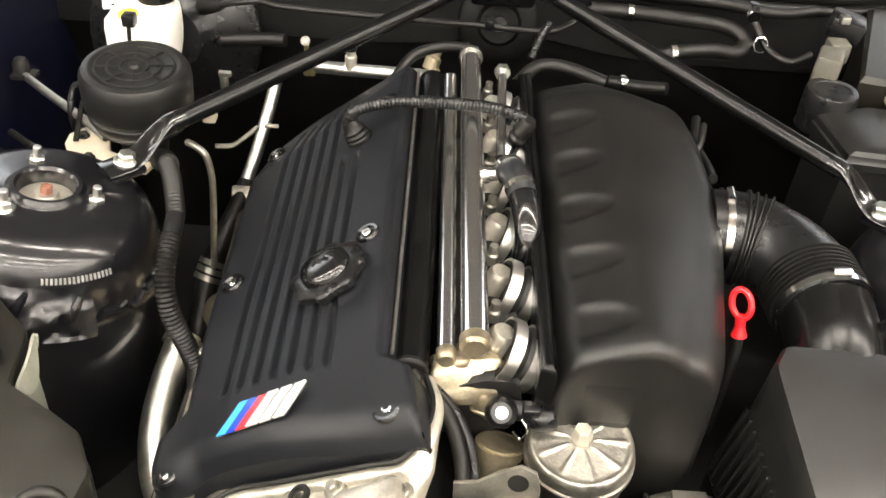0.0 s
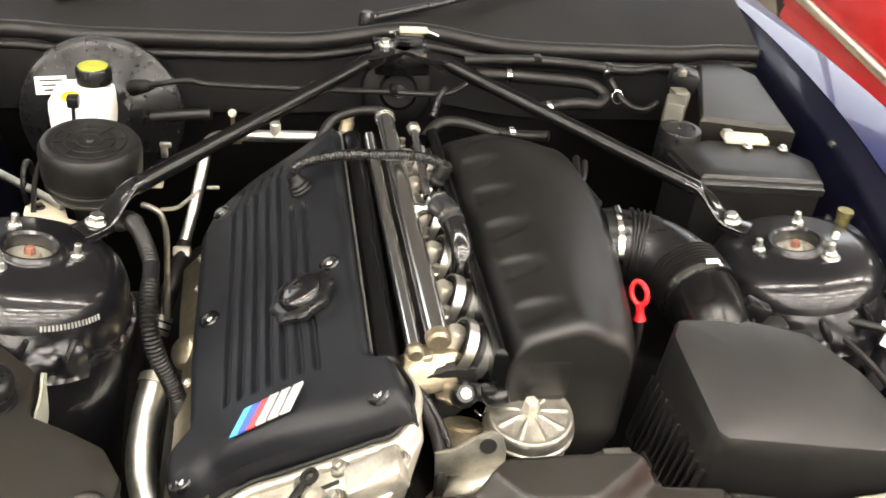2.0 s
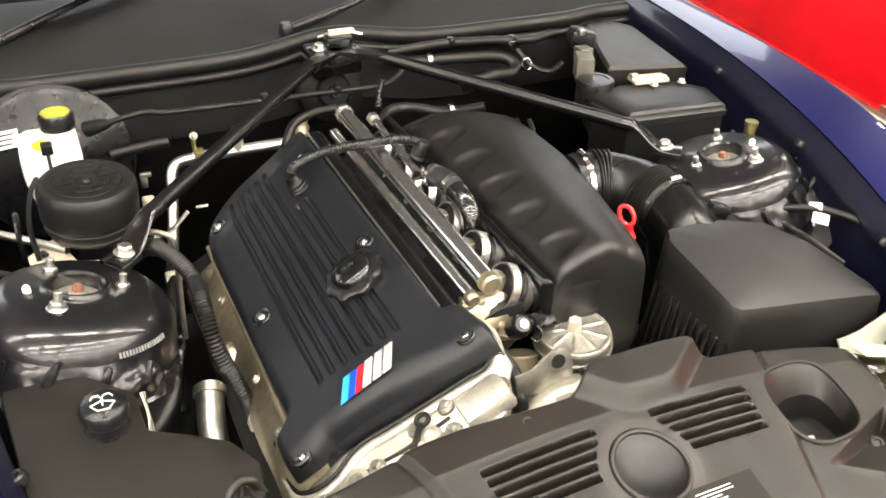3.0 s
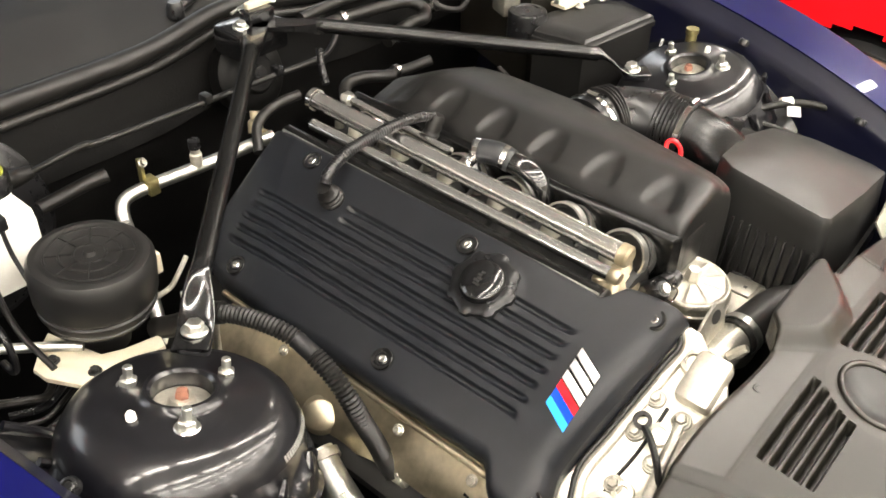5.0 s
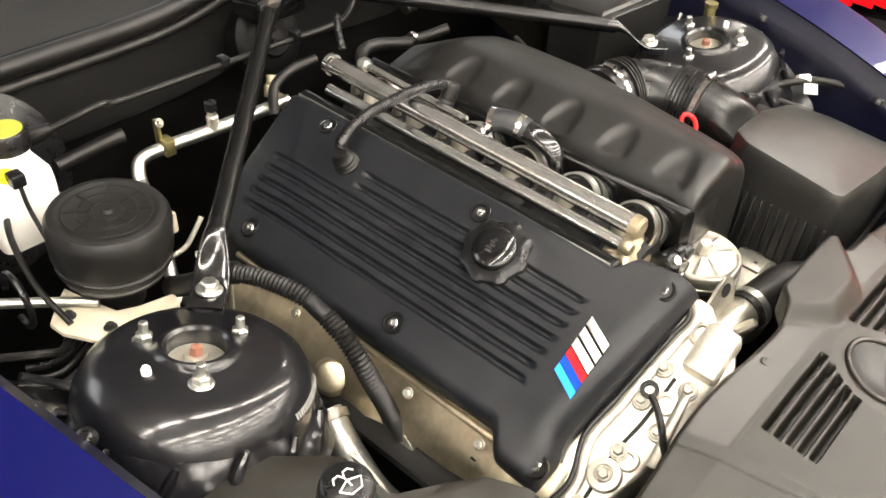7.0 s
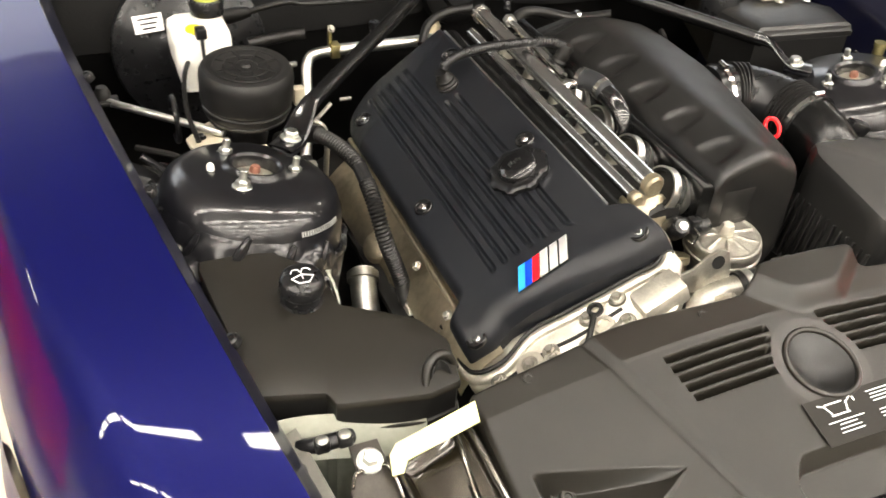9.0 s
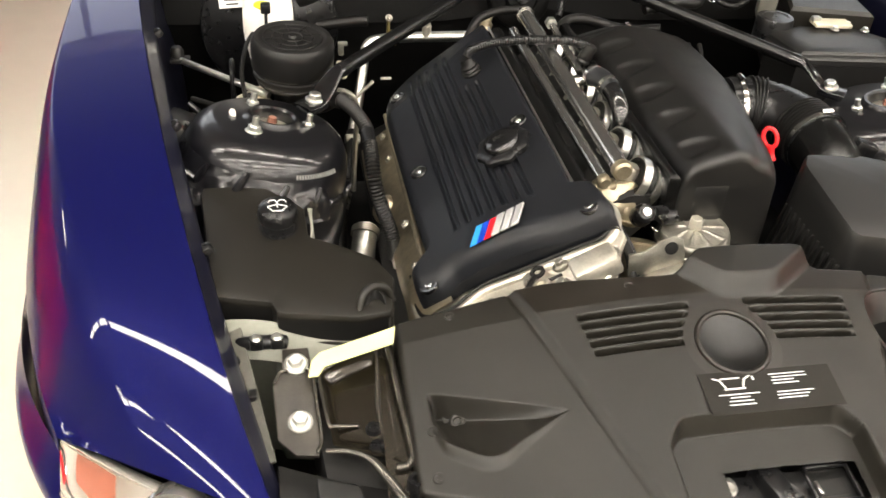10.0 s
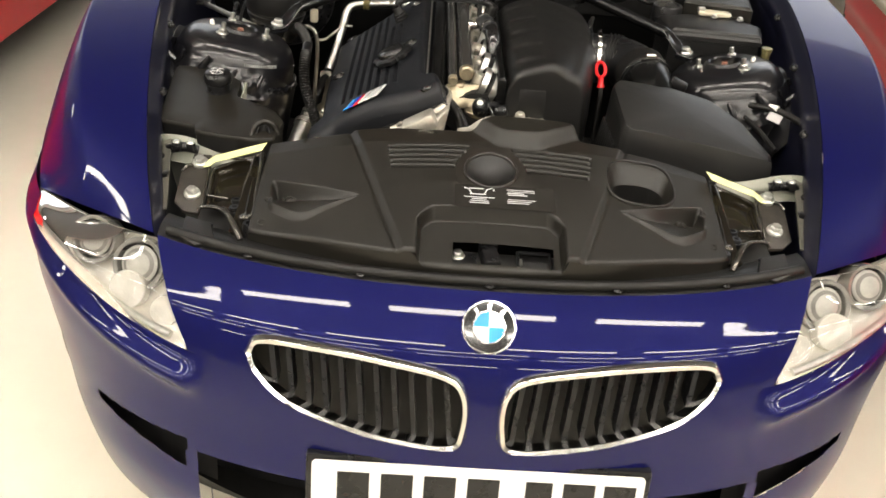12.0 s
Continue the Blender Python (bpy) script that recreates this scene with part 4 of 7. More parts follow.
# air filter box
LIDMAT = mat("grained_lid_plastic", (0.010, 0.0098, 0.0095), 0.37, 0.0, 0.12, 20, 0.2, 1100, dust=0.012, spec=0.55)
airbox = thing("air_filter_box", "black air filter box with ribbed side wall", "air box", (0.40, 0.50, 0.55))
ab_out = [(0.246, 0.560), (0.262, 0.586), (0.36, 0.596), (0.45, 0.585), (0.505, 0.535), (0.545, 0.445), (0.540, 0.420), (0.40, 0.412), (0.253, 0.416)]


def ab_top(x, y):
    return 0.847 + 0.19 * (y - 0.417) - 0.14 * max(0, x - 0.25) - 0.45 * max(0, x - 0.36) ** 2


def ab_ring(off, dz, flat=None):
    c = Vector((0.39, 0.50, 0))
    out = []
    n = len(ab_out)
    for i in range(n):
        p0, p1, p2 = Vector((*ab_out[i - 1], 0)), Vector((*ab_out[i], 0)), Vector((*ab_out[(i + 1) % n], 0))
        for f in (0.18, 0.06):
            out.append(p1.lerp(p0, f))
        for f in (0.06, 0.18):
            out.append(p1.lerp(p2, f))
    res = []
    for p in out:
        q = c + (p - c) * (1 + off)
        res.append(Vector((q.x, q.y, flat if flat is not None else ab_top(q.x, q.y) + dz)))
    return res


part("lid", loft([ab_ring(0.08, 0, 0.70), ab_ring(0.015, -0.03), ab_ring(0.005, -0.008), ab_ring(-0.015, -0.001), ab_ring(-0.06, 0.0), ab_ring(-0.5, 0.004), ab_ring(-0.98, 0.005)]), LIDMAT, airbox, smooth=45)
part("base", loft([ab_ring(0.06, 0, 0.40), ab_ring(0.10, 0, 0.66), ab_ring(0.14, 0, 0.664), ab_ring(0.14, 0, 0.70), ab_ring(0.08, 0, 0.704)]), PLASTIC, airbox, smooth=35)
for i in range(12):
    f = i / 11
    x, y = 0.2415 + 0.004 * f, 0.565 - 0.145 * f
    part("rib", box(0.008, 0.004, 0.10, (x - 0.007, y, 0.755 - 0.012 * f), 0.001, rot=pose(0, 0, 0, 0, 9)), PLASTIC, airbox, "")

# oil filter housing
filt = thing("oil_filter_housing", "cast aluminium oil filter housing with ribbed round lid", "oil filter", (0.066, 0.515, 0.70))
fm = Matrix.Translation((0.067, 0.512, 0.797)) @ pose(0, 0, 0, 4, -3) @ Matrix.Scale(0.96, 4)


def lid_face(a, b):
    """Shallow cone with nine raised ribs, a rim and a turned-down edge."""
    r = 0.0545 * min(1.0, b / 0.86)
    th = 2 * pi * a
    wedge = max(0.0, cos(9 * th)) ** 4 * smooth(0.010, 0.018, r) * smooth(0.050, 0.043, r)
    z = 0.010 - 0.10 * r + 0.0017 * wedge + 0.0022 * exp(-((r - 0.0500) / 0.0028) ** 2) - 0.004 * smooth(0.052, 0.0545, r)
    return Vector((r * cos(th), r * sin(th), z - 0.022 * max(0.0, (b - 0.86) / 0.14)))


lid = part("lid", sheet(lid_face, 120, 40, closed=True), ALLOY, filt, "ribbed round lid", fm)
part("lid_band", lathe([(0.0545, -0.010), (0.0565, -0.012), (0.0565, -0.018), (0.054, -0.021)], 56), ALLOY, lid, "", fm)
part("lid_bolt", lathe([(0, 0.010), (0.011, 0.010), (0.011, 0.016), (0.009, 0.026), (0.008, 0.027), (0, 0.027)], 6), BRIGHTALLOY, lid, "", fm)
part("body", lathe([(0.050, -0.02), (0.050, -0.05), (0.046, -0.06), (0.046, -0.18), (0, -0.18)], 40), ALLOY, filt, "", fm)
neck = part("neck", join(tube([(-0.008, 0.524, 0.778), (-0.012, 0.512, 0.750), (-0.012, 0.50, 0.70)], 0.0215, 22), ring_round(0.0212, 0.0250, 0.010, (-0.009, 0.520, 0.768), aim((0.1, 0.4, 1)), 28)), CASTGOLD, filt, "stubby cast neck")
EYE = Matrix.Translation((-0.055, 0.455, 0.806)) @ pose(0, 0, 0, 78, -4, -6)
eye = part("lifting_eye", prism([(0.0, -0.03), (0.075, -0.03), (0.078, 0.0), (0.074, 0.02), (0.06, 0.026), (0.042, 0.018), (0.022, 0.004), (0.0, 0.0)], 0.004, bevel=0.001), ALLOY, filt, "grey steel lifting bracket", EYE)
part("eye_hole", lathe([(0, 0.0042), (0.0095, 0.0042), (0.0095, 0.0046), (0, 0.0046)], 24), DARK, eye, "dark hole", EYE @ Matrix.Translation((0.058, 0.008, 0)))
alt = thing("alternator", "pale aluminium alternator with vent slots beside the filter", "alternator", (0.180, 0.47, 0.62))
am = Matrix.Translation((0.186, 0.480, 0.672)) @ aim((0, -1, 0))
part("housing", lathe([(0, -0.040), (0.048, -0.040), (0.058, -0.036), (0.063, -0.028), (0.065, -0.018), (0.065, 0.016), (0.062, 0.018), (0.062, 0.030), (0.055, 0.038), (0, 0.038)], 56), ALLOY, alt, "", am)
top = math.degrees(math.atan2(*(am.inverted().to_3x3() @ Vector((0, 0, 1))).yx))
for k in range(28):
    if 2 < k < 26:
        part("slot", box(0.012, 0.0046, 0.030, (0.0615, 0, -0.020), 0.001), DARK, alt, "dark vent slot", am @ pose(0, 0, 0, 0, 0, top + 360 / 28 * k))
part("pad", box(0.006, 0.036, 0.046, (0.0635, 0, -0.008), 0.002), ALLOY, alt, "flat cast pad", am @ pose(0, 0, 0, 0, 0, top))
part("pad_hole", box(0.002, 0.005, 0.005, (0.0662, 0.001, 0.002)), DARK, alt, "small dark hole", am @ pose(0, 0, 0, 0, 0, top))
coolant = thing("coolant_hose", "thick black coolant hose on a cast elbow with a clamp", "hose", (0.09, 0.44, 0.72))
part("elbow", tube([(-0.045, 0.445, 0.715), (-0.025, 0.438, 0.752), (0.0, 0.431, 0.770), (0.032, 0.426, 0.778)], 0.0235, 22), ALLOY, coolant, "pale cast elbow")
part("hose", tube([(0.028, 0.426, 0.778), (0.065, 0.420, 0.782), (0.12, 0.412, 0.780), (0.18, 0.40, 0.755)], 0.0265, 20), RUBBER, coolant)
part("clamp", ring_round(0.0268, 0.0285, 0.010, (0, 0, 0), None), ZINC, coolant, "", Matrix.Translation((0.036, 0.425, 0.779)) @ aim((1, -0.15, 0.12)))
part("bleed_screw", lathe([(0, 0), (0.007, 0), (0.007, 0.018), (0.005, 0.026), (0, 0.026)], 8), BRIGHTALLOY, coolant, "", Matrix.Translation((-0.012, 0.415, 0.782)) @ aim((0.3, -0.6, 0.7)))

# timing cover and the cast flange under the engine cover
front = thing("timing_cover", "bright cast aluminium front engine casing with bolts", "engine casing", (-0.17, 0.43, 0.60))
SHELF = -0.060
tc = [(-0.238, -0.10), (-0.248, -0.20), (-0.250, -0.262), (-0.235, -0.290), (-0.20, -0.305), (-0.14, -0.322), (-0.06, -0.338), (0.0, -0.342), (0.03, -0.325), (0.042, -0.296), (0.056, -0.280), (0.060, -0.24), (0.054, -0.19), (0.03, -0.17)]
part("casing", loft([[Vector((u * k - (0.075 * smooth(-0.10, 0.05, u) if low else 0), v * (1 - 0.02 * (1 - k) * 10), w)) for u, v in tc] for k, w, low in ((1.0, SHELF - 0.10, True), (1.0, SHELF - 0.006, False), (0.985, SHELF - 0.0015, False), (0.965, SHELF, False))]), BRIGHTALLOY, front, "", ENG, smooth=50)
flange_pts = [(-0.244, -0.16), (-0.247, -0.225), (-0.238, -0.256), (-0.20, -0.266)] + [(u, cov_front(u) - 0.009) for u in (-0.15, -0.10, -0.05, 0.0, 0.03)] + [(0.052, -0.252), (0.060, -0.22), (0.050, -0.18)]
part("flange", tube([(u, v - 0.004 * (v < -0.23), SHELF + 0.001) for u, v in flange_pts], 0.0065, 10, 6), BRIGHTALLOY, front, "rounded cast flange", ENG)
part("gasket", tube([(u * 0.985, v + 0.004, SHELF + 0.006) for u, v in flange_pts], 0.0032, 8, 6), RUBBER, front, "dark gasket line", ENG)
for u, v, r in ((-0.172, -0.288, 0.020), (-0.145, -0.300, 0.013), (-0.07, -0.300, 0.014), (0.02, -0.29, 0.016)):
    part("raised_boss", lathe([(r, 0), (r * 0.9, 0.006), (r * 0.55, 0.007), (r * 0.5, 0.003), (0, 0.003)], 28), BRIGHTALLOY, front, "round cast boss", ENG @ Matrix.Translation((u, v, SHELF)))
part("solenoid_block", box(0.062, 0.040, 0.030, (0.004, -0.312, SHELF + 0.006), 0.006), BRIGHTALLOY, front, "bright cast solenoid block", ENG)
part("cast_web", box(0.10, 0.012, 0.010, (-0.09, -0.318, SHELF + 0.003), 0.004, rot=pose(0, 0, 0, 0, 0, 8)), ALLOY, front, "", ENG)
part("oil_groove", tube([(-0.21, -0.285, SHELF + 0.001), (-0.15, -0.283, SHELF + 0.001), (-0.10, -0.29, SHELF + 0.001), (-0.04, -0.292, SHELF + 0.001)], 0.0025, 6), DARK, front, "dark cast groove", ENG)
for u, v in ((-0.037, -0.276), (-0.081, -0.276), (-0.045, -0.312), (-0.102, -0.310), (-0.142, -0.287), (-0.172, -0.288), (-0.215, -0.281), (0.03, -0.30)):
    m = ENG @ Matrix.Translation((u, v, SHELF + 0.001))
    part("bolt_seat", lathe([(0.0115, 0), (0.0105, 0.0035), (0, 0.0035)], 22), ALLOY, front, "", m)
    bolt(front, m @ Vector((0, 0, 0.0035)), ENG.to_3x3() @ Vector((0, 0, 1)), 0.0062, "casing_bolt", ALLOY)
part("wire", tube([(-0.073, -0.284, SHELF + 0.012), (-0.082, -0.297, SHELF + 0.016), (-0.10, -0.315, SHELF + 0.014), (-0.125, -0.332, SHELF - 0.004), (-0.14, -0.34, SHELF - 0.05)], 0.0040, 8), RUBBER, front, "black wire with an eyelet", ENG)
part("eyelet", ring_round(0.0055, 0.0105, 0.004, (0, 0, 0), None, 20), DARK, front, "", ENG @ Matrix.Translation((-0.068, -0.279, SHELF + 0.010)))
solo("engine_block", join(box(0.30, 0.62, 0.30, (-0.17, 0.78, 0.60), 0.02, rot=pose(0, 0, 0, 0, -29.6)), box(0.40, 0.60, 0.25, (-0.02, 0.78, 0.50), 0.03)), DARK, "dark cast engine block low in the bay", "engine block")

# exhaust side: heat shield, rail under the cover and the round can
shield = thing("heat_shield", "dull bronze exhaust heat shield with soot stains", "heat shield", (-0.33, 0.70, 0.65))


def shield_at(a, b):
    y = 0.455 + 0.53 * a
    low = 0.672 + 0.014 * sin(7 * a) + 0.012 * smooth(0.3, 0.0, a)
    x = -0.298 - 0.054 * b - 0.010 * sin(pi * b) * (1 + 0.5 * sin(11 * a)) - 0.015 * smooth(0.4, 0.9, a) * b
    z = 0.745 + (low - 0.745) * b + 0.004 * sin(19 * a) * b
    return Vector((x, y, z))


part("panel", sheet(shield_at, 70, 18, 0.0015), HEAT, shield)
part("top_rail", tube([(-0.322, 0.47, 0.742), (-0.323, 0.99, 0.752)], 0.0045, 10, 1), HEAT, shield, "bronze metal edge under the cover")
for y in (0.55, 0.66, 0.86, 0.94):
    bolt(shield, (-0.333, y, 0.735), (-0.8, 0, 0.6), 0.005, "shield_bolt", BRIGHTALLOY)
can = thing("pressure_can", "round dull bronze can beside the heat shield", "can", (-0.36, 0.80, 0.68))
part("can", lathe([(0, 0.026), (0.017, 0.026), (0.020, 0.024), (0.021, 0.020), (0.0245, 0.018), (0.026, 0.014), (0.026, 0.006), (0.022, 0.002), (0.022, -0.03), (0, -0.03)], 32), HEAT, can, "", Matrix.Translation((-0.338, 0.786, 0.676)) @ aim((-0.62, -0.45, 0.65)))


# ---- radiator cover and front parts ----
def rc_z(x, y):
    return 0.803 + 0.25 * (y - 0.2) - 0.30 * x * x - 0.16 * max(0.0, y - 0.325)


rc_back = curve([-0.40, -0.385, -0.32, -0.20, -0.05, -0.025, 0.006, 0.14, 0.172, 0.23, 0.36, 0.40], [0.355, 0.363, 0.366, 0.374, 0.364, 0.366, 0.386, 0.390, 0.366, 0.366, 0.358, 0.350])
rc_front = curve([-0.40, -0.385, -0.29, -0.14, 0.0, 0.14, 0.29, 0.385, 0.40], [0.150, 0.136, 0.103, 0.066, 0.056, 0.066, 0.103, 0.136, 0.150])


def dent(x, y):
    """Depth of the two pointed finger recesses."""
    s = abs(x)
    if not 0.2 < s < 0.375:
        return 0.0
    f = min(1.0, max(0.0, (0.368 - s) / 0.152))
    hi = 0.253 - 0.056 * f
    lo = dent_low(f)
    if not lo < y < hi or f <= 0 or f >= 1:
        return 0.0
    # a steep rear wall, then a floor rising to a lip that stands a little proud
    k = (y - lo) / (hi - lo)
    wall = 0.010 / max(0.02, hi - lo)
    prof = -0.010 * smooth(0, 0.16, k) + 0.050 * max(0.0, (k - 0.16) / 0.84)
    prof *= min(1.0, (1 - k) / wall)
    return prof * min(1.0, f / 0.06) * (1 - 0.75 * f) * min(1.0, (1 - f) / 0.05)


dent_low = curve([0, 0.06, 0.15, 0.38, 0.44, 0.6, 0.8, 1], [0.196, 0.172, 0.160, 0.1415, 0.1425, 0.157, 0.175, 0.195])


def rc_top(a, b):
    x = -0.392 + 0.790 * a
    y0, y1 = rc_front(x), rc_back(x)
    y = y0 + (y1 - y0) * b
    z = rc_z(x, y)
    z -= fall((b) * (y1 - y0), 0.006) + fall((1 - b) * (y1 - y0), 0.006) + fall(min(x + 0.392, 0.398 - x), 0.006)
    z -= dent(x, y)
    # raised bulge beside the oil filter
    d1, d2, d3 = 0.7375 * (x + 0.043) + 0.675 * (y - 0.37), 0.85 * (y - 0.311), -0.595 * (x - 0.088) + 0.804 * (y - 0.312)
    near = -0.004 * log(exp(-max(-0.1, d1) / 0.004) + exp(-max(-0.1, d2) / 0.004) + exp(-max(-0.1, d3) / 0.004))
    z += 0.021 * smooth(0, 0.022, near)
    # round emblem dish with a raised collar
    r = hypot(x, y - 0.250)
    # slots of the grip panels
    for s in (-1, 1):
        u = s * x
        for k in range(5):
            yc = 0.3085 - 0.0128 * k
            if 0.02 < u < 0.2:
                live = smooth(0.036 + 0.005 * k, 0.042 + 0.005 * k, u) * smooth(0.178 - 0.002 * k, 0.172 - 0.002 * k, u) * smooth(0.060, 0.064, r)
                z -= 0.018 * live * exp(-((y - yc) / 0.0038) ** 6)
    # seams of the centre section
    sx = 0.238 - 0.34 * (0.345 - y)
    z += 0.005 * smooth(sx, sx - 0.008, abs(x)) - 0.002 * exp(-((abs(x) - sx - 0.003) / 0.003) ** 2)
    # latch recess with a rounded top
    wx = 0.118
    top = 0.163 - 0.03 * max(0, (abs(x) - 0.088) / 0.03) ** 2
    d = min((wx - abs(x)) / 0.006, (top - y) / 0.008)
    z -= 0.026 * min(1, max(0, d))
    return Vector((x, y, z))


def snorkel_in(x, y):
    return abs((x - 0.261) / 0.060) ** 2.8 + abs((y - 0.277 - 0.12 * (x - 0.261)) / 0.056) ** 2.8


def snorkel_at(a, b, lift=0.001):
    """A rounded mouth whose rear wall slopes forward into a dark throat."""
    ca, sa = cos(2 * pi * a), sin(2 * pi * a)
    rx, ry, yc = 0.0605 - 0.012 * b, 0.0565 - 0.017 * b, 0.277 - 0.010 * b
    u = rx * abs(ca) ** (2 / 2.8) * (1 if ca > 0 else -1)
    v = ry * abs(sa) ** (2 / 2.8) * (1 if sa > 0 else -1)
    x, y = 0.261 + u, yc + v + 0.12 * u
    return Vector((x, y, rc_z(x, y) + lift - 0.028 * b ** 1.3))


def plain_zone(c):
    """Smoother moulded band behind the grips and round the emblem."""
    sx = 0.238 - 0.34 * (0.345 - c.y)
    near = min(0.7375 * (c.x + 0.043) + 0.675 * (c.y - 0.37), c.y - 0.311, -0.595 * (c.x - 0.088) + 0.804 * (c.y - 0.312))
    return abs(c.x) < sx - 0.01 and (c.y > 0.3205 or hypot(c.x, c.y - 0.25) < 0.060) and near < 0


def rc_cut(c):
    """The snorkel mouth and the latch window go through the cover."""
    x, y = c.x, c.y
    return snorkel_in(x, y) < 1 or hypot(x, y - 0.25) < 0.0425 or (-0.060 < x < 0.100 and 0.066 < y < 0.110)


rcover = thing("radiator_cover", "grey-black plastic radiator cover with moulded grips and emblem dish", "cover", (0, 0.22, 0.74))
part("panel", cut_open(sheet(rc_top, 380, 300), lambda c: rc_cut(c) or plain_zone(c)), TRIM, rcover, smooth=60)
part("plain_band", cut_open(sheet(rc_top, 380, 300), lambda c: rc_cut(c) or not plain_zone(c)), SATIN, rcover, "smoother dark band round the emblem", smooth=60)
part("rim_wall", sheet(lambda a, b: rc_top(*(lambda k: (k, 1) if k < 1 else (1, 2 - k) if k < 2 else (3 - k, 0) if k < 3 else (0, k - 3))(min(3.999, a * 4))) + Vector((0, 0, -0.035 * b)), 320, 3), TRIM, rcover)


part("snorkel_wall", sheet(snorkel_at, 64, 8, closed=True), TRIM, rcover, "sloping moulded mouth")
part("snorkel_throat", sheet(lambda a, b: snorkel_at(a, 1) + Vector((0, 0.006 * b, -0.05 * b)), 64, 3, closed=True), DARK, rcover, "dark throat")
part("snorkel_rim", tube([snorkel_at(k / 64, 0, 0.0015) for k in range(65)], 0.0028, 8, 1), TRIM, rcover, "")
part("snorkel_fan", lathe([(0, 0), (0.05, 0), (0.05, 0.002), (0, 0.002)], 24), DARK, rcover, "", Matrix.Translation((0.262, 0.275, 0.735)))
part("snorkel_bracket", box(0.011, 0.006, 0.025, (0.238, 0.250, 0.765), 0.002, rot=pose(0, 0, 0, 20, 10)), ZINC, rcover, "bright steel clip")
part("emblem_ring", tube([(0.043 * cos(2 * pi * k / 40), 0.25 + 0.043 * sin(2 * pi * k / 40), rc_z(0.043 * cos(2 * pi * k / 40), 0.25 + 0.043 * sin(2 * pi * k / 40)) + 0.006) for k in range(41)], 0.0034, 10, 1), SATIN, rcover, "")
# Dish darker than the cover: the raised bonnet's reflection put into its colour.
part("emblem_dish", sheet(lambda a, b: Vector((0.042 * b * cos(2 * pi * a), 0.25 + 0.042 * b * sin(2 * pi * a), rc_z(0.042 * b * cos(2 * pi * a), 0.25 + 0.042 * b * sin(2 * pi * a)) + 0.0050 - 0.016 * (1 - b * b))), 60, 16, closed=True), PLASTIC, rcover, "emblem dish, coloured darker for its dark reflection")
for x, y in ((-0.325, 0.352), (-0.099, 0.349), (0.069, 0.364), (-0.368, 0.205), (0.368, 0.235), (-0.345, 0.235), (0.33, 0.225), (-0.37, 0.15), (0.372, 0.16)):
    z = rc_z(x, y) - dent(x, y) + (0.020 if 0.0 < x < 0.16 and y > 0.34 else 0) + (0.004 if abs(x) < 0.2 else 0)
    part("push_rivet", lathe([(0.0, 0.0), (0.003, 0.0), (0.0035, 0.001), (0.006, 0.0013), (0.007, 0.0005), (0.007, -0.002)], 20), TRIM, rcover, "", Matrix.Translation((x, y, z)) @ pose(0, 0, 0, 14))

for x, y in ((-0.335, 0.228), (0.330, 0.222)):
    part("dent_boss", lathe([(0.0, 0.002), (0.004, 0.002), (0.005, 0.004), (0.008, 0.004), (0.010, 0.002), (0.010, -0.004)], 24), TRIM, rcover, "ringed boss in the recess", Matrix.Translation((x, y, rc_z(x, y) - dent(x, y))) @ pose(0, 0, 0, 16))

# printed oil notice: a can outline and bars of writing
notice = part("printed_notice", box(0.165, 0.055, 0.0006, (0.022, 0.184, rc_z(0.02, 0.184) + 0.0062), rot=pose(0, 0, 0, 14)), mat("black_label", (0.015, 0.0135, 0.0115), 0.48, 0, 0.1, 50, spec=0.15), rcover, "black printed notice with white marks")


def mark(x, y, w, h, turn=0):
    part("print_bar", box(w, h, 0.0005, (x, y, rc_z(x, y) + 0.0070), rot=pose(0, 0, 0, 14) @ pose(0, 0, 0, 0, 0, turn)), WHITEPRINT, notice, "", smooth=0)


for x, y, w, h, t_ in ((-0.022, 0.188, 0.026, 0.0018, 0), (-0.035, 0.195, 0.0018, 0.012, 25), (-0.009, 0.195, 0.0018, 0.012, -25), (-0.024, 0.2015, 0.024, 0.0015, 0), (-0.003, 0.2015, 0.014, 0.0015, 30), (-0.041, 0.2015, 0.009, 0.0015, -20), (0.004, 0.200, 0.002, 0.005, 0), (-0.056, 0.199, 0.004, 0.005, 0),
                   (-0.02, 0.181, 0.05, 0.0011, 0), (-0.02, 0.177, 0.024, 0.0011, 0), (-0.02, 0.1725, 0.030, 0.0011, 0), (-0.02, 0.168, 0.032, 0.0011, 0),
                   (0.048, 0.203, 0.046, 0.0012, 0), (0.050, 0.199, 0.044, 0.0012, 0), (0.040, 0.195, 0.028, 0.0012, 0), (0.043, 0.191, 0.032, 0.0012, 0), (0.050, 0.180, 0.046, 0.0012, 0), (0.046, 0.176, 0.040, 0.0012, 0), (0.044, 0.172, 0.036, 0.0012, 0), (0.090, 0.172, 0.010, 0.0012, 0)):
    mark(x, y, w, h, t_)

latch = thing("bonnet_latch", "dark bonnet latch with bright bolts in the cover's recess", "latch", (0.02, 0.10, 0.70))
part("plate", box(0.172, 0.060, 0.004, (0.022, 0.091, 0.7275), rot=pose(0, 0, 0, 12)), PLASTIC, latch)
part("side_plate", box(0.045, 0.052, 0.012, (-0.043, 0.094, 0.728), 0.003, rot=pose(0, 0, 0, 10)), SMOOTHBLK, latch)
part("catch", join(box(0.026, 0.06, 0.03, (0.0, 0.10, 0.738), 0.004, rot=pose(0, 0, 0, 0, 0, 10)), lathe([(0, 0), (0.013, 0), (0.013, 0.012), (0, 0.012)], 20, (0.0, 0.122, 0.742), pose(0, 0, 0, 20))), SMOOTHBLK, latch)
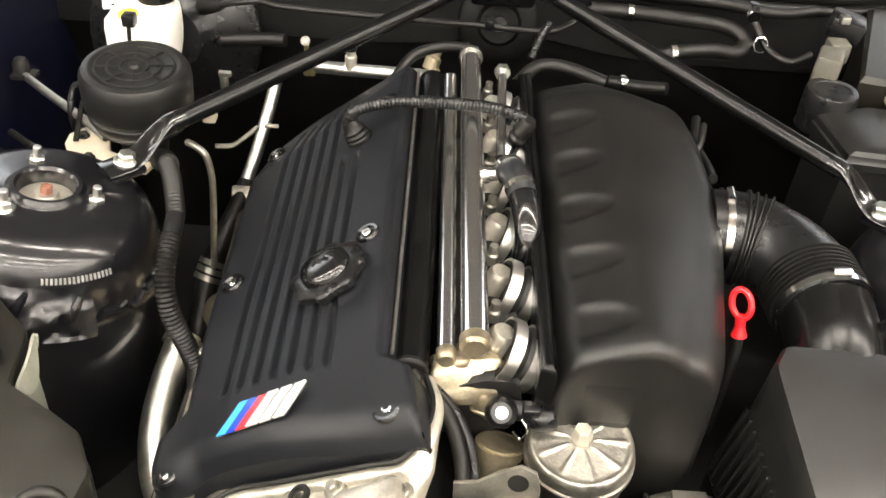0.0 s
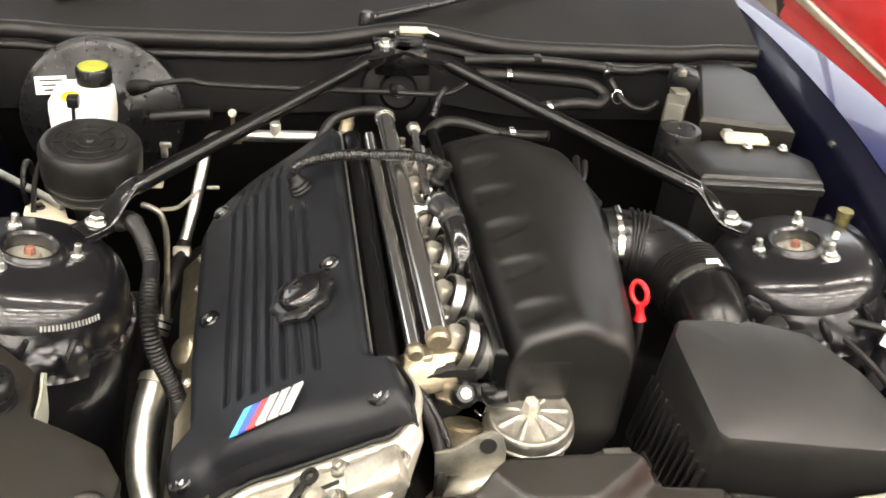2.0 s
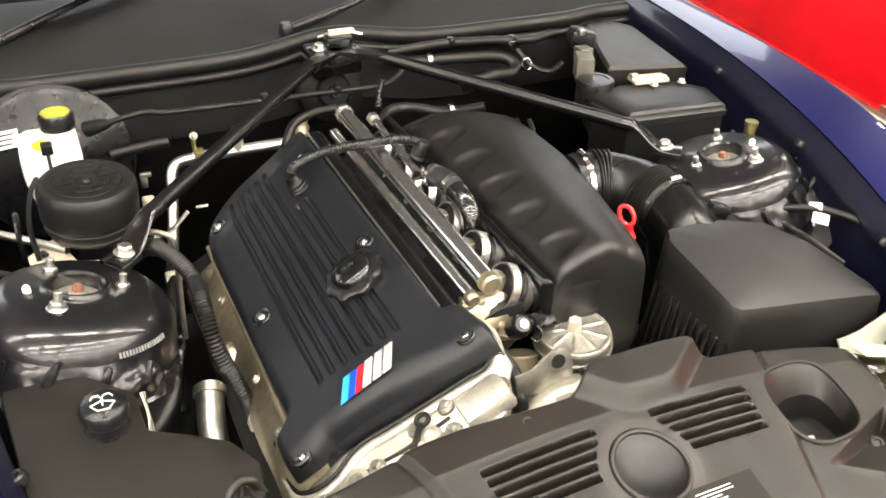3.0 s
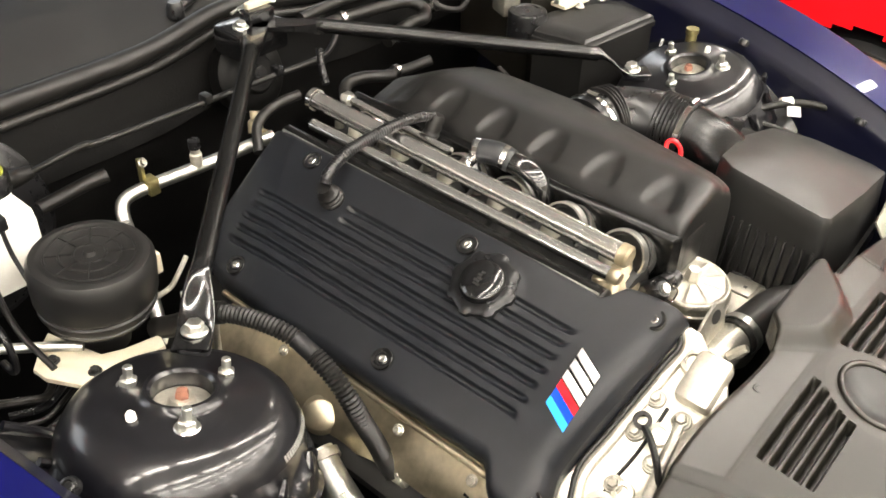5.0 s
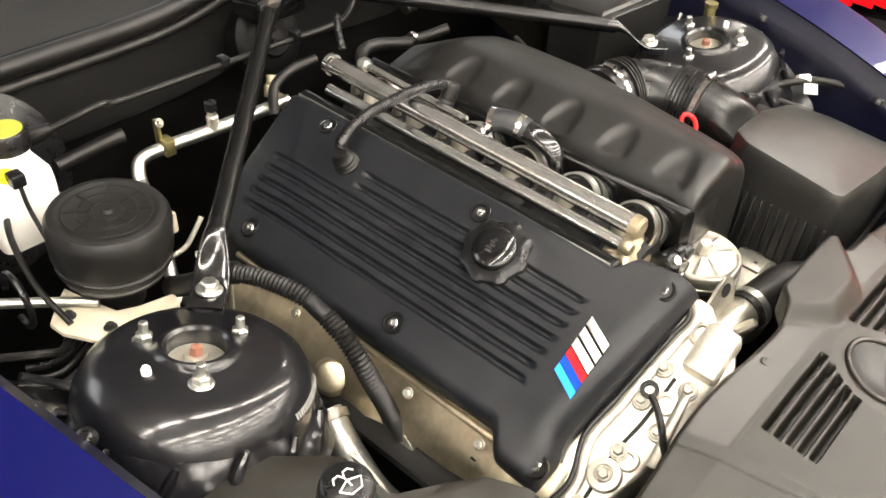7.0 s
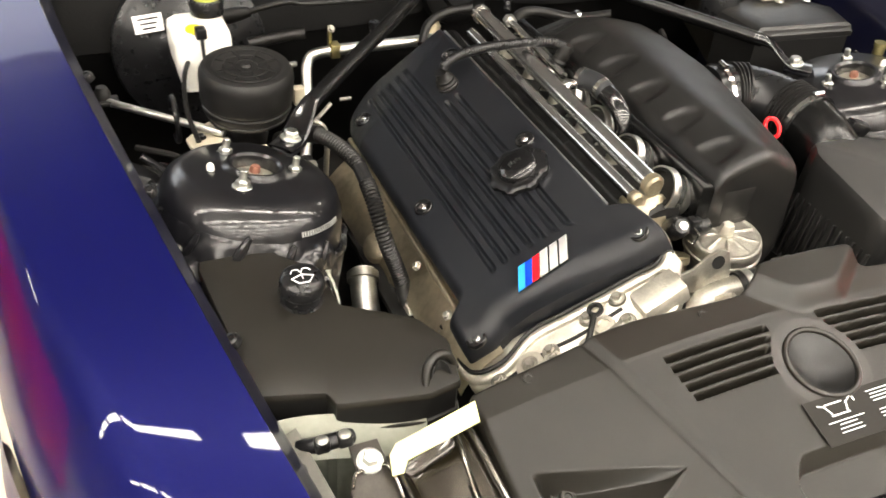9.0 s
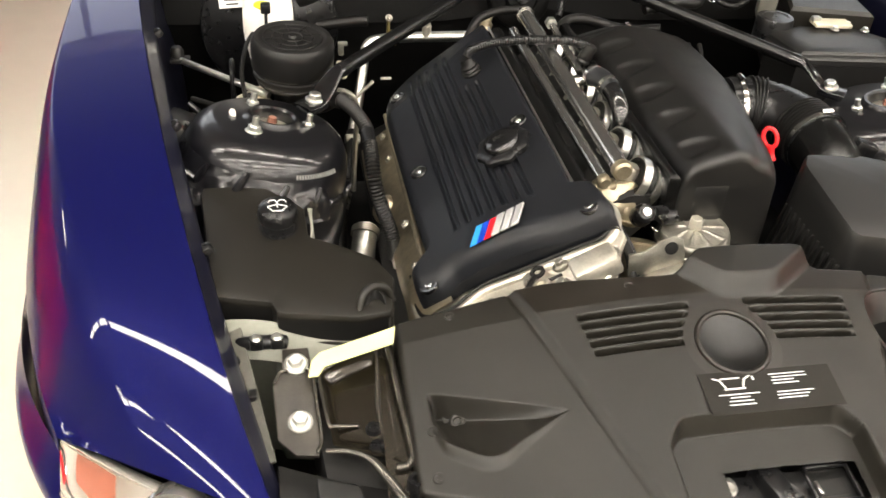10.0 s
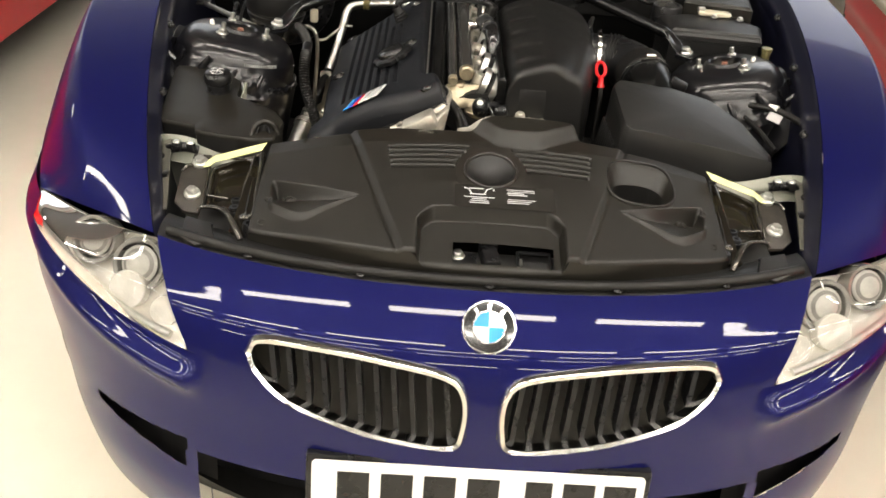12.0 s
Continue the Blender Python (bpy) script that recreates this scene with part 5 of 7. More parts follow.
part("frame", tube([(0.045, 0.118, 0.742), (0.045, 0.075, 0.735), (0.098, 0.075, 0.735), (0.098, 0.118, 0.742), (0.045, 0.118, 0.742)], 0.003, 8, 1), SMOOTHBLK, latch, "black steel frame")
part("tab", box(0.004, 0.018, 0.010, (0.050, 0.090, 0.738), 0.001), ZINC, latch, "small bright steel tab")
part("strip", box(0.030, 0.006, 0.004, (0.006, 0.068, 0.738), 0.001), ALLOY, latch, "pale steel strip")
part("window", box(0.045, 0.035, 0.004, (0.075, 0.084, 0.727), rot=pose(0, 0, 0, 10)), PLASTIC, latch, "")
part("window_hole", box(0.032, 0.018, 0.004, (0.074, 0.096, 0.730), rot=pose(0, 0, 0, 10)), DARK, latch, "")
bolt(latch, (-0.051, 0.108, 0.735), (0, -0.1, 1), 0.0085)
bolt(latch, (0.030, 0.078, 0.734), (0, -0.1, 1), 0.0060, material=DARK)

# front rubber strip along the nose edge
strip2 = part("front_seal", tube([(x, 0.05 + swept(x) * 0.98, 0.727) for x in [-0.52 + 1.04 * i / 24 for i in range(25)]], 0.009, 10, 3), RUBBER, car, "black rubber strip behind the nose edge")
part("front_ledge", sheet(lambda a, b: Vector(((a - 0.5) * 1.08, 0.034 + swept((a - 0.5) * 1.08) + 0.075 * b, 0.718 + 0.006 * sin(pi * b))), 60, 6, 0.004), PLASTIC, car, "black ledge behind the nose edge")
for x in (-0.38, -0.2, 0.0, 0.2, 0.38):
    part("ledge_rivet", lathe([(0, 0.002), (0.005, 0.002), (0.008, 0.0), (0.008, -0.002)], 18), SMOOTHBLK, car, "", Matrix.Translation((x, 0.05 + swept(x) - 0.008, 0.7255)))


# ---- headlamp carriers with their pale yellow labels ----
def carrier(side):
    flip = Matrix.Diagonal((side, 1, 1, 1))
    t_ = thing("headlamp_carrier", "gloss black headlamp carrier with a pale yellow label", "bracket", (side * 0.45, 0.27, 0.66), "headlamp carriers")
    corner = [Vector((0.405, 0.190, 0.737)), Vector((0.478, 0.225, 0.734)), Vector((0.487, 0.328, 0.750)), Vector((0.412, 0.350, 0.772))]

    def pan(a, b):
        p = corner[0].lerp(corner[1], a).lerp(corner[3].lerp(corner[2], a), b)
        e = min(a, 1 - a, b, 1 - b)
        return p - Vector((0, 0, 0.011 * smooth(0.0, 0.16, e) - 0.002 * sin(3 * a) * sin(2.5 * b)))

    part("pan", sheet(pan, 24, 28), PANLACQUER, t_, "sunken glossy pan", flip)
    part("base", loft([[Vector((x, y, z)) for x, y in ((0.39, 0.13), (0.485, 0.165), (0.50, 0.345), (0.385, 0.352))] for z in (0.62, 0.718)]), DARK, t_, "", flip)
    part("inner_rim", tube([(0.405, 0.353, 0.776), (0.400, 0.31, 0.767), (0.395, 0.24, 0.752), (0.391, 0.195, 0.742), (0.398, 0.182, 0.739), (0.412, 0.180, 0.738)], 0.0046, 12), EDGEGLINT, t_, "glossy raised rim", flip)
    part("inner_flange", loft([[Vector((0.396 - 0.003 * k, y, z - 0.002)), Vector((0.416 + 0.002 * k, y, z)), Vector((0.416, y, z - 0.012)), Vector((0.396, y, z - 0.03))] for k, (y, z) in enumerate(((0.352, 0.772), (0.30, 0.761), (0.25, 0.749), (0.20, 0.738), (0.15, 0.728)))]), PANLACQUER, t_, "", flip, smooth=30)
    part("inner_crease", tube([(0.416, 0.350, 0.772), (0.419, 0.31, 0.762), (0.422, 0.268, 0.748), (0.421, 0.23, 0.738)], 0.0026, 8), EDGEGLINT, t_, "", flip)
    part("outer_rim", tube([(0.405, 0.352, 0.774), (0.445, 0.342, 0.763), (0.480, 0.331, 0.753), (0.487, 0.318, 0.749), (0.481, 0.255, 0.740), (0.474, 0.250, 0.738), (0.447, 0.250, 0.735)], 0.0026, 10), EDGEGLINT, t_, "glossy raised rim", flip)
    part("fold", tube([(0.486, 0.218, 0.733), (0.462, 0.210, 0.738), (0.440, 0.196, 0.739), (0.424, 0.172, 0.736), (0.412, 0.150, 0.731), (0.402, 0.132, 0.724)], [0.0030, 0.0035, 0.0045, 0.006, 0.006, 0.005], 12), EDGEGLINT, t_, "glossy folded edge", flip)
    part("foot_boss", lathe([(0, 0.004), (0.005, 0.004), (0.006, 0.009), (0.010, 0.009), (0.012, 0.0), (0.012, -0.02)], 20), SMOOTHBLK, t_, "", flip @ Matrix.Translation((0.392, 0.158, 0.734)))
    part("foot", prism([(0.500, 0.202), (0.455, 0.188), (0.440, 0.141), (0.470, 0.132), (0.497, 0.150)], 0.008, bevel=0.003), PLASTIC, t_, "dark bracket foot", flip @ Matrix.Translation((0, -0.02, 0.690)) @ pose(0, 0, 0, 12))
    part("foot_hole", lathe([(0, 0.001), (0.006, 0.001), (0.007, 0.003), (0.009, 0.003), (0.010, 0)], 18), SMOOTHBLK, t_, "", flip @ Matrix.Translation((0.462, 0.160, 0.731)))
    lab = prism([(-0.006, -0.020), (0.006, -0.022), (0.014, -0.010), (0.100, -0.004), (0.104, 0.022), (0.008, 0.014), (-0.002, 0.004)], 0.0012)
    part("label", lab, PALEYEL, t_, "pale yellow sticker", flip @ Matrix(((-0.95, -0.06, 0.30, 0.4935), (-0.05, 0.99, 0.06, 0.327), (0.31, 0.10, 0.95, 0.7665), (0, 0, 0, 1))))
    # separate bracket with two flange bolts beside the pan
    tilt = flip @ Matrix.Translation((0, 0.30, 0.742)) @ pose(0, 0, 0, 19) @ Matrix.Translation((0, -0.30, 0))
    plate_ = part("bolt_plate", prism([(0.543, 0.316), (0.531, 0.338), (0.53, 0.366), (0.498, 0.366), (0.494, 0.330), (0.488, 0.24), (0.494, 0.223), (0.520, 0.226), (0.540, 0.247)], 0.006, z0=-0.008, bevel=0.002), WORNPAINT, t_, "worn black bracket plate", tilt)
    part("plate_bead", tube([(0.541, 0.318, 0.001), (0.532, 0.333, 0.001), (0.512, 0.3325, 0.001), (0.496, 0.330, 0.001), (0.492, 0.28, 0.001), (0.490, 0.242, 0.001), (0.496, 0.226, 0.0)], 0.0022, 8), EDGEGLINT, plate_, "", tilt)
    for x, y, z in ((0.514, 0.340, 0.757), (0.513, 0.268, 0.732)):
        part("washer", lathe([(0, 0.0), (0.0145, 0.0), (0.0145, -0.004), (0, -0.004)], 24), ZINC, plate_, "", flip @ Matrix.Translation((x, y, z)) @ aim((0, -0.3, 1)))
        bolt(t_, (side * x, y, z), (0, -0.3, 1), 0.0095, "carrier_bolt")
    for x, y, z in ((0.430, 0.243, 0.735), (0.428, 0.216, 0.735)):
        part("rivet", lathe([(0, 0.001), (0.004, 0.001), (0.005, 0.004), (0.0085, 0.004), (0.0095, 0.0), (0.0095, -0.006)], 18), SMOOTHBLK, t_, "", flip @ Matrix.Translation((x, y, z)))
    # narrow grey strip along the fender, and the sheet behind
    st = part("edge_strip", sheet(lambda a, b: Vector((0.543 + 0.030 * a + 0.036 * b, 0.215 + 0.18 * b - 0.004 * a, 0.728 + 0.046 * b - 0.012 * a)), 8, 16, 0.003), GREYGREEN, t_, "grey-green primed strip", flip)
    part("strip_hole", lathe([(0, 0.001), (0.004, 0.001), (0.005, 0.003), (0.0075, 0.003), (0.0085, 0)], 18), DARK, st, "", flip @ Matrix.Translation((0.588, 0.350, 0.7585)) @ pose(0, 0, 0, 14))
    part("strip_clip", box(0.010, 0.014, 0.010, (0.566, 0.300, 0.748), 0.002), SMOOTHBLK, st, "", flip)
    part("back_sheet", sheet(lambda a, b: Vector((0.618 - 0.185 * a, 0.412 - 0.022 * a - 0.030 * b, 0.772 - 0.006 * a - 0.040 * b + 0.006 * sin(6 * a))), 24, 8, 0.003), PALEGREEN, t_, "pale grey-green primed sheet", flip)
    part("loom", tube([(0.525, 0.372, 0.765), (0.545, 0.366, 0.772), (0.565, 0.370, 0.768), (0.58, 0.38, 0.76)], 0.009, 10), SMOOTHBLK, t_, "black cable loom", flip)
    for x in (0.535, 0.560):
        part("loom_clip", box(0.016, 0.014, 0.016, (x, 0.362, 0.775), 0.003), SMOOTHBLK, t_, "", flip)
        part("clip_cap", lathe([(0, 0.004), (0.005, 0.003), (0.007, 0.0)], 14), ZINC, t_, "", flip @ Matrix.Translation((x, 0.362, 0.783)))


carrier(-1)
carrier(1)


# ---- washer reservoir ----
washer = thing("washer_reservoir", "black plastic washer reservoir with a filler cap", "reservoir", (-0.50, 0.50, 0.60))
w_out = [(-0.634, 0.655), (-0.612, 0.430), (-0.540, 0.413), (-0.533, 0.394), (-0.432, 0.377), (-0.390, 0.384), (-0.380, 0.445), (-0.402, 0.486), (-0.436, 0.508), (-0.486, 0.536), (-0.490, 0.600), (-0.55, 0.656)]


def w_ring(off, z, tilt=0.0):
    c = Vector((-0.505, 0.51))
    res = []
    n = len(w_out)
    for i in range(n):
        p0, p1, p2 = Vector(w_out[i - 1]), Vector(w_out[i]), Vector(w_out[(i + 1) % n])
        for q in (p1.lerp(p0, 0.2), p1.lerp(p0, 0.06), p1.lerp(p2, 0.06), p1.lerp(p2, 0.2)):
            r = c + (q - c) * (1 + off)
            res.append(Vector((r.x, r.y, z + tilt * (r.y - 0.51))))
    return res


part("tank", loft([w_ring(-0.03, 0.795, 0.10), w_ring(-0.001, 0.795, 0.10), w_ring(0.0, 0.797, 0.10), w_ring(-0.003, 0.8015, 0.10), w_ring(-0.016, 0.8045, 0.10), w_ring(-0.05, 0.8055, 0.10), w_ring(-0.4, 0.8058, 0.10), w_ring(-0.98, 0.8060, 0.10)]), TRIM, washer, smooth=40)
# Wall in a darker plastic than the tank, for the overhung lip's shade.
part("rim_wall", loft([w_ring(-0.022, 0.757, 0.10), w_ring(-0.022, 0.797, 0.10)]), PLASTIC, washer, "recessed wall under the lip, coloured darker for its shade", smooth=30)
part("lower_lip", loft([w_ring(-0.04, 0.752, 0.10), w_ring(0.004, 0.753, 0.10), w_ring(0.006, 0.758, 0.10), w_ring(0.001, 0.761, 0.10), w_ring(-0.03, 0.762, 0.10)]), TRIM, washer, "", smooth=40)
part("lower_tank", loft([w_ring(-0.06, 0.52), w_ring(-0.03, 0.735, 0.10), w_ring(-0.02, 0.750, 0.10), w_ring(-0.05, 0.754, 0.10)]), PALEGREEN, washer, "pale green translucent tank", smooth=40)
wm = Matrix.Translation((-0.526, 0.556, 0.815)) @ pose(0, 0, 0, 6)
wcap = part("cap", lathe([(0.026, -0.014), (0.026, -0.004), (0.0225, -0.003), (0.0225, 0.010), (0.0255, 0.012), (0.0270, 0.016), (0.0270, 0.024), (0.0255, 0.030), (0.022, 0.033), (0, 0.0355)], 40, wob=lambda a, r, z: 1 + 0.012 * cos(20 * a) * (0.015 < z < 0.03)), SMOOTHBLK, washer, "black cap with a white washer symbol", wm)
for pts in ([(-0.013, -0.004), (-0.006, -0.013), (0.006, -0.013), (0.013, -0.004), (0.0, 0.001), (-0.013, -0.004)], [(0, -0.006), (0.0, 0.004), (-0.003, 0.010), (-0.009, 0.010), (-0.012, 0.005)], [(0.0, 0.004), (0.003, 0.010), (0.009, 0.010), (0.012, 0.005)]):
    part("symbol_line", tube([(x, y, 0.0358) for x, y in pts], 0.0008, 6, 1), WHITEPRINT, wcap, "", wm)
part("pocket", tube([(-0.432, 0.390, 0.790), (-0.426, 0.402, 0.806), (-0.412, 0.412, 0.812), (-0.396, 0.414, 0.806), (-0.386, 0.410, 0.788)], [0.004, 0.0055, 0.006, 0.0055, 0.004], 10), TRIM, washer, "moulded arch")
part("pocket_hole", sheet(lambda a, b: Vector((-0.410 + 0.016 * (2 * a - 1) * (1 - 0.4 * b), 0.405 + 0.008 * b - 0.012 * (2 * a - 1) ** 2, 0.783 + 0.024 * b)), 10, 6, 0.002), DARK, washer, "")
part("side_tongue", sheet(lambda a, b: Vector((-0.482 + 0.003 * b + 0.003 * sin(pi * a), 0.596 - 0.055 * a - 0.004 * b, 0.815 - 0.018 * a - 0.034 * b * sin(pi * a) ** 0.7)), 16, 8, 0.003), PALEGREEN, washer, "pale green tank shoulder")

# silver pipe and bracket beside the reservoir
spipe = thing("coolant_pipe", "thick silver coolant pipe beside the engine", "pipe", (-0.40, 0.70, 0.60))
part("pipe", tube([(-0.384, 0.748, 0.672), (-0.395, 0.694, 0.645), (-0.398, 0.640, 0.616), (-0.384, 0.587, 0.598), (-0.355, 0.540, 0.585), (-0.320, 0.500, 0.565)], 0.0200, 24), ZINC, spipe)
part("collar", ring_round(0.0212, 0.0240, 0.012, (0, 0, 0), None), ALLOY, spipe, "", Matrix.Translation((-0.387, 0.734, 0.665)) @ aim((0.25, 0.85, 0.43)))

# ---- strut towers and brace ----

def tower(side):
    flip = Matrix.Diagonal((side, 1, 1, 1))
    ax = Vector((-0.20, 0.07, 1)).normalized()
    t_ = thing("strut_tower", "dark glossy strut tower dome with three studs", "strut tower", (side * 0.526, 0.778, 0.60), "strut towers")
    m = flip @ Matrix.Translation((0.526, 0.778, 0.862)) @ aim(ax)
    part("dome", lathe([(0.031, -0.03), (0.031, 0.003), (0.034, 0.0065), (0.038, 0.0065), (0.041, 0.001), (0.046, -0.002), (0.085, -0.004), (0.100, -0.010), (0.114, -0.022), (0.124, -0.042), (0.128, -0.070), (0.130, -0.085), (0.136, -0.090), (0.138, -0.10), (0.140, -0.22), (0.150, -0.40)], 72), BAYPAINT, t_, "", m)
    part("bearing", lathe([(0, -0.006), (0.012, -0.006), (0.015, -0.011), (0.030, -0.013), (0.031, -0.02)], 32), BRIGHTALLOY, t_, "bright bearing cup", m)
    part("centre_nut", lathe([(0, 0.003), (0.006, 0.003), (0.007, 0.0), (0.008, -0.009), (0, -0.009)], 6), RUST, t_, "rusty centre nut", m)
    for x, y, z in ((0.556, 0.828, 0.858), (0.554, 0.730, 0.866), (0.473, 0.778, 0.843)):
        bolt(t_, (side * x, y, z), (side * ax.x, ax.y, ax.z), 0.0095, "stud_nut", ZINC, stud=0.024)
    part("stud_cap", lathe([(0, 0.007), (0.003, 0.007), (0.005, 0.004), (0.005, -0.006)], 14), WHITEPL, t_, "small white cap", flip @ Matrix.Translation((0.585, 0.775, 0.874)))
    part("sealer_ring", tube([(0.1335 * cos(2 * pi * k / 90) * (1 + 0.012 * sin(k * 1.7)), 0.1335 * sin(2 * pi * k / 90) * (1 + 0.012 * sin(k * 1.7)), -0.088 + 0.004 * sin(k * 2.3) - 0.004 * sin(k * 0.9)) for k in range(91)], 0.0052, 8, 1), BAYPAINT, t_, "lumpy sealer bead round the dome", m)
    # stamped skirt that runs out to the fender
    part("skirt", sheet(lambda a, b: Vector((0.60 + 0.085 * b, 0.60 + 0.36 * a, 0.815 + 0.03 * b - 0.05 * (2 * a - 1) ** 2 + 0.008 * sin(9 * a) * (1 - b) - 0.05 * (1 - b) ** 2)), 30, 10, 0.003), BAYPAINT, t_, "pressed sheet metal skirt", flip)
    def seam(a, b):
        th = radians(-22 + 150 * a)
        n = noise.noise(Vector((9 * a * side, 3 * b, 1.7))) + 0.5 * noise.noise(Vector((26 * a, 8 * b, side)))
        r = 0.1245 + 0.026 * b + 0.006 * n * (0.2 + b)
        return Vector((r * cos(th), r * sin(th), -0.044 - 0.055 * b + 0.008 * n * (0.2 + b)))

    part("seam_flange", sheet(seam, 110, 10, 0.002), BAYPAINT, t_, "crumpled sealed seam flange", m)
    for k, (a0, z0) in enumerate(((8, -0.046), (34, -0.034), (62, -0.044), (92, -0.040), (-16, -0.052))):
        pts = [(0.132 * cos(radians(a0 + 2.5 * j)) * (1 + 0.012 * j), 0.132 * sin(radians(a0 + 2.5 * j)) * (1 + 0.012 * j), z0 - 0.014 * j) for j in range(4)]
        part("pressed_fold", tube(pts, [0.003, 0.006, 0.007, 0.004], 8), BAYPAINT, t_, "", m)
    for k in range(4):
        y = 0.66 + 0.07 * k
        part("sealer_bead", tube([(0.612, y, 0.785 + 0.006 * (k % 2)), (0.63, y + 0.02, 0.806), (0.66, y + 0.03, 0.832)], 0.005, 8), BAYPAINT, t_, "", flip)
    return t_


towers = [tower(-1), tower(1)]
STAMP = mat("dull_stamped_print", (0.20, 0.20, 0.19), 0.5, 0, 0.3, 120)
vin_m = Matrix.Diagonal((-1, 1, 1, 1)) @ Matrix.Translation((0.526, 0.778, 0.862)) @ aim(Vector((-0.20, 0.07, 1)).normalized())
for k in range(17):
    a = radians(1 - 2.1 * k)
    part("stamped_bar", box(0.0012, 0.0024, 0.0068, (0.1222 * cos(a), 0.1225 * sin(a), -0.0370), rot=pose(0, 0, 0, 0, 0, math.degrees(a)) @ pose(0, 0, 0, 0, -26.6)), STAMP, towers[0], "", vin_m)

brace = thing("strut_brace", "gloss black strut brace bars joined at the bulkhead", "strut brace", (0, 1.1, 0.93))
for s in (-1, 1):
    part("bar", tube([(s * 0.412, 0.894, 0.886), (s * 0.067, 1.215, 0.948)], 0.0122, 18, 1), BARBLACK, brace, "satin black bar")
    def paddle(a, b):
        """Round bar pressed flat into a spoon-shaped end."""
        k = smooth(0.05, 0.6, b)
        c = Vector((0.400 + 0.080 * b, 0.905 - 0.075 * b, 0.888 - 0.035 * smooth(0.15, 0.75, b)))
        w, h = 0.0122 + 0.0085 * k, 0.0122 - 0.0088 * k
        th = 2 * pi * a
        spoon = 0.006 * max(0.0, sin(th)) ** 3 * exp(-((b - 0.36) / 0.16) ** 2)
        o = Vector((0.68 * w * cos(th), 0.73 * w * cos(th), h * sin(th) - spoon))
        return Vector((s * (c.x + o.x), c.y + o.y, c.z + o.z))

    part("flattened_end", sheet(paddle, 32, 24, closed=True), GLOSS, brace, "gloss black flattened end", smooth=50)
    part("foot", prism(rounded(0.036, 0.046, 0.006), 0.006, bevel=0.002), BAYPAINT, brace, "", Matrix.Translation((s * 0.462, 0.845, 0.846)) @ pose(0, 0, 0, 0, s * -10, s * 43))
    bolt(brace, (s * 0.458, 0.850, 0.856), (s * -0.15, 0, 1), 0.0105, "end_bolt")
    part("upper_end", loft([[Vector((s * (c.x + o.x), c.y + o.y, c.z + o.z)) for o in (Vector((w * 0.7, w * 0.7, h)), Vector((-w * 0.7, -w * 0.7, h)), Vector((-w * 0.7, -w * 0.7, -h)), Vector((w * 0.7, w * 0.7, -h)))] for c, w, h in (
        (Vector((0.075, 1.207, 0.946)), 0.010, 0.010), (Vector((0.055, 1.226, 0.948)), 0.015, 0.006), (Vector((0.02, 1.262, 0.948)), 0.018, 0.004), (Vector((-0.005, 1.285, 0.948)), 0.017, 0.004))]), GLOSS, brace, "", smooth=30)
part("bracket", join(box(0.10, 0.07, 0.05, (0.0, 1.30, 0.925), 0.008), box(0.05, 0.03, 0.02, (0.012, 1.295, 0.960), 0.003)), GLOSS, brace, "black bulkhead bracket")
bolt(brace, (-0.03, 1.285, 0.952), (0, -0.2, 1), 0.009, "apex_bolt")
part("clip", box(0.05, 0.012, 0.010, (0.02, 1.30, 0.975), 0.002), CREAM, brace, "pale clip")

# ---- canister, bracket and hoses beside the tower ----
canister = thing("filter_canister", "round black plastic canister with embossed lid", "canister", (-0.482, 1.0, 0.76))
cm = Matrix.Translation((-0.488, 1.003, 0.810)) @ pose(0, 0, 0, 3, 2)
part("body", lathe([(0, -0.04), (0.030, -0.04), (0.036, 0.0), (0.050, 0.016), (0.060, 0.020), (0.066, 0.022), (0.068, 0.026), (0.068, 0.032), (0.0655, 0.034), (0.0655, 0.036), (0.069, 0.038), (0.0705, 0.042), (0.0715, 0.076), (0.0705, 0.085), (0.066, 0.0925), (0.060, 0.0945), (0.056, 0.094), (0.054, 0.0925), (0, 0.0925)], 64), CANMAT, canister, "", cm)
part("lower_lip", lathe([(0.050, 0.008), (0.062, 0.012), (0.064, 0.017), (0.060, 0.021)], 48), CANMAT, canister, "", cm)
for r in (0.018, 0.034, 0.050):
    part("lid_ring", lathe([(r - 0.0015, 0.0925), (r - 0.001, 0.0942), (r + 0.001, 0.0942), (r + 0.0015, 0.0925)], 40), CANMAT, canister, "", cm)
for k in range(8):
    part("lid_spoke", box(0.034, 0.002, 0.0018, (0.034, 0, 0.0934), rot=None), CANMAT, canister, "", cm @ pose(0, 0, 0, 0, 0, 45 * k + 12))
part("lid_hub", lathe([(0, 0.097), (0.006, 0.097), (0.008, 0.0925)], 16), CANMAT, canister, "", cm)
part("outlet", tube([(-0.45, 0.95, 0.795), (-0.44, 0.915, 0.815), (-0.425, 0.885, 0.838), (-0.412, 0.86, 0.848)], 0.0135, 18), RUBBER, canister, "smooth outlet pipe")
part("hose_bracket", box(0.018, 0.018, 0.03, (-0.40, 1.02, 0.83), 0.003), CREAM, canister, "")
hose2 = thing("corrugated_hose", "ribbed black corrugated hose curving down the engine side", "hose", (-0.37, 0.77, 0.75))
part("upper", tube([(-0.414, 0.862, 0.848), (-0.400, 0.830, 0.850), (-0.388, 0.795, 0.847), (-0.380, 0.768, 0.840)], 0.0102, 18, 8, 0.11, 0.0052), RUBBER, hose2)
part("sleeve", tube([(-0.381, 0.770, 0.8405), (-0.380, 0.742, 0.832)], 0.0106, 16, 2), SMOOTHBLK, hose2)
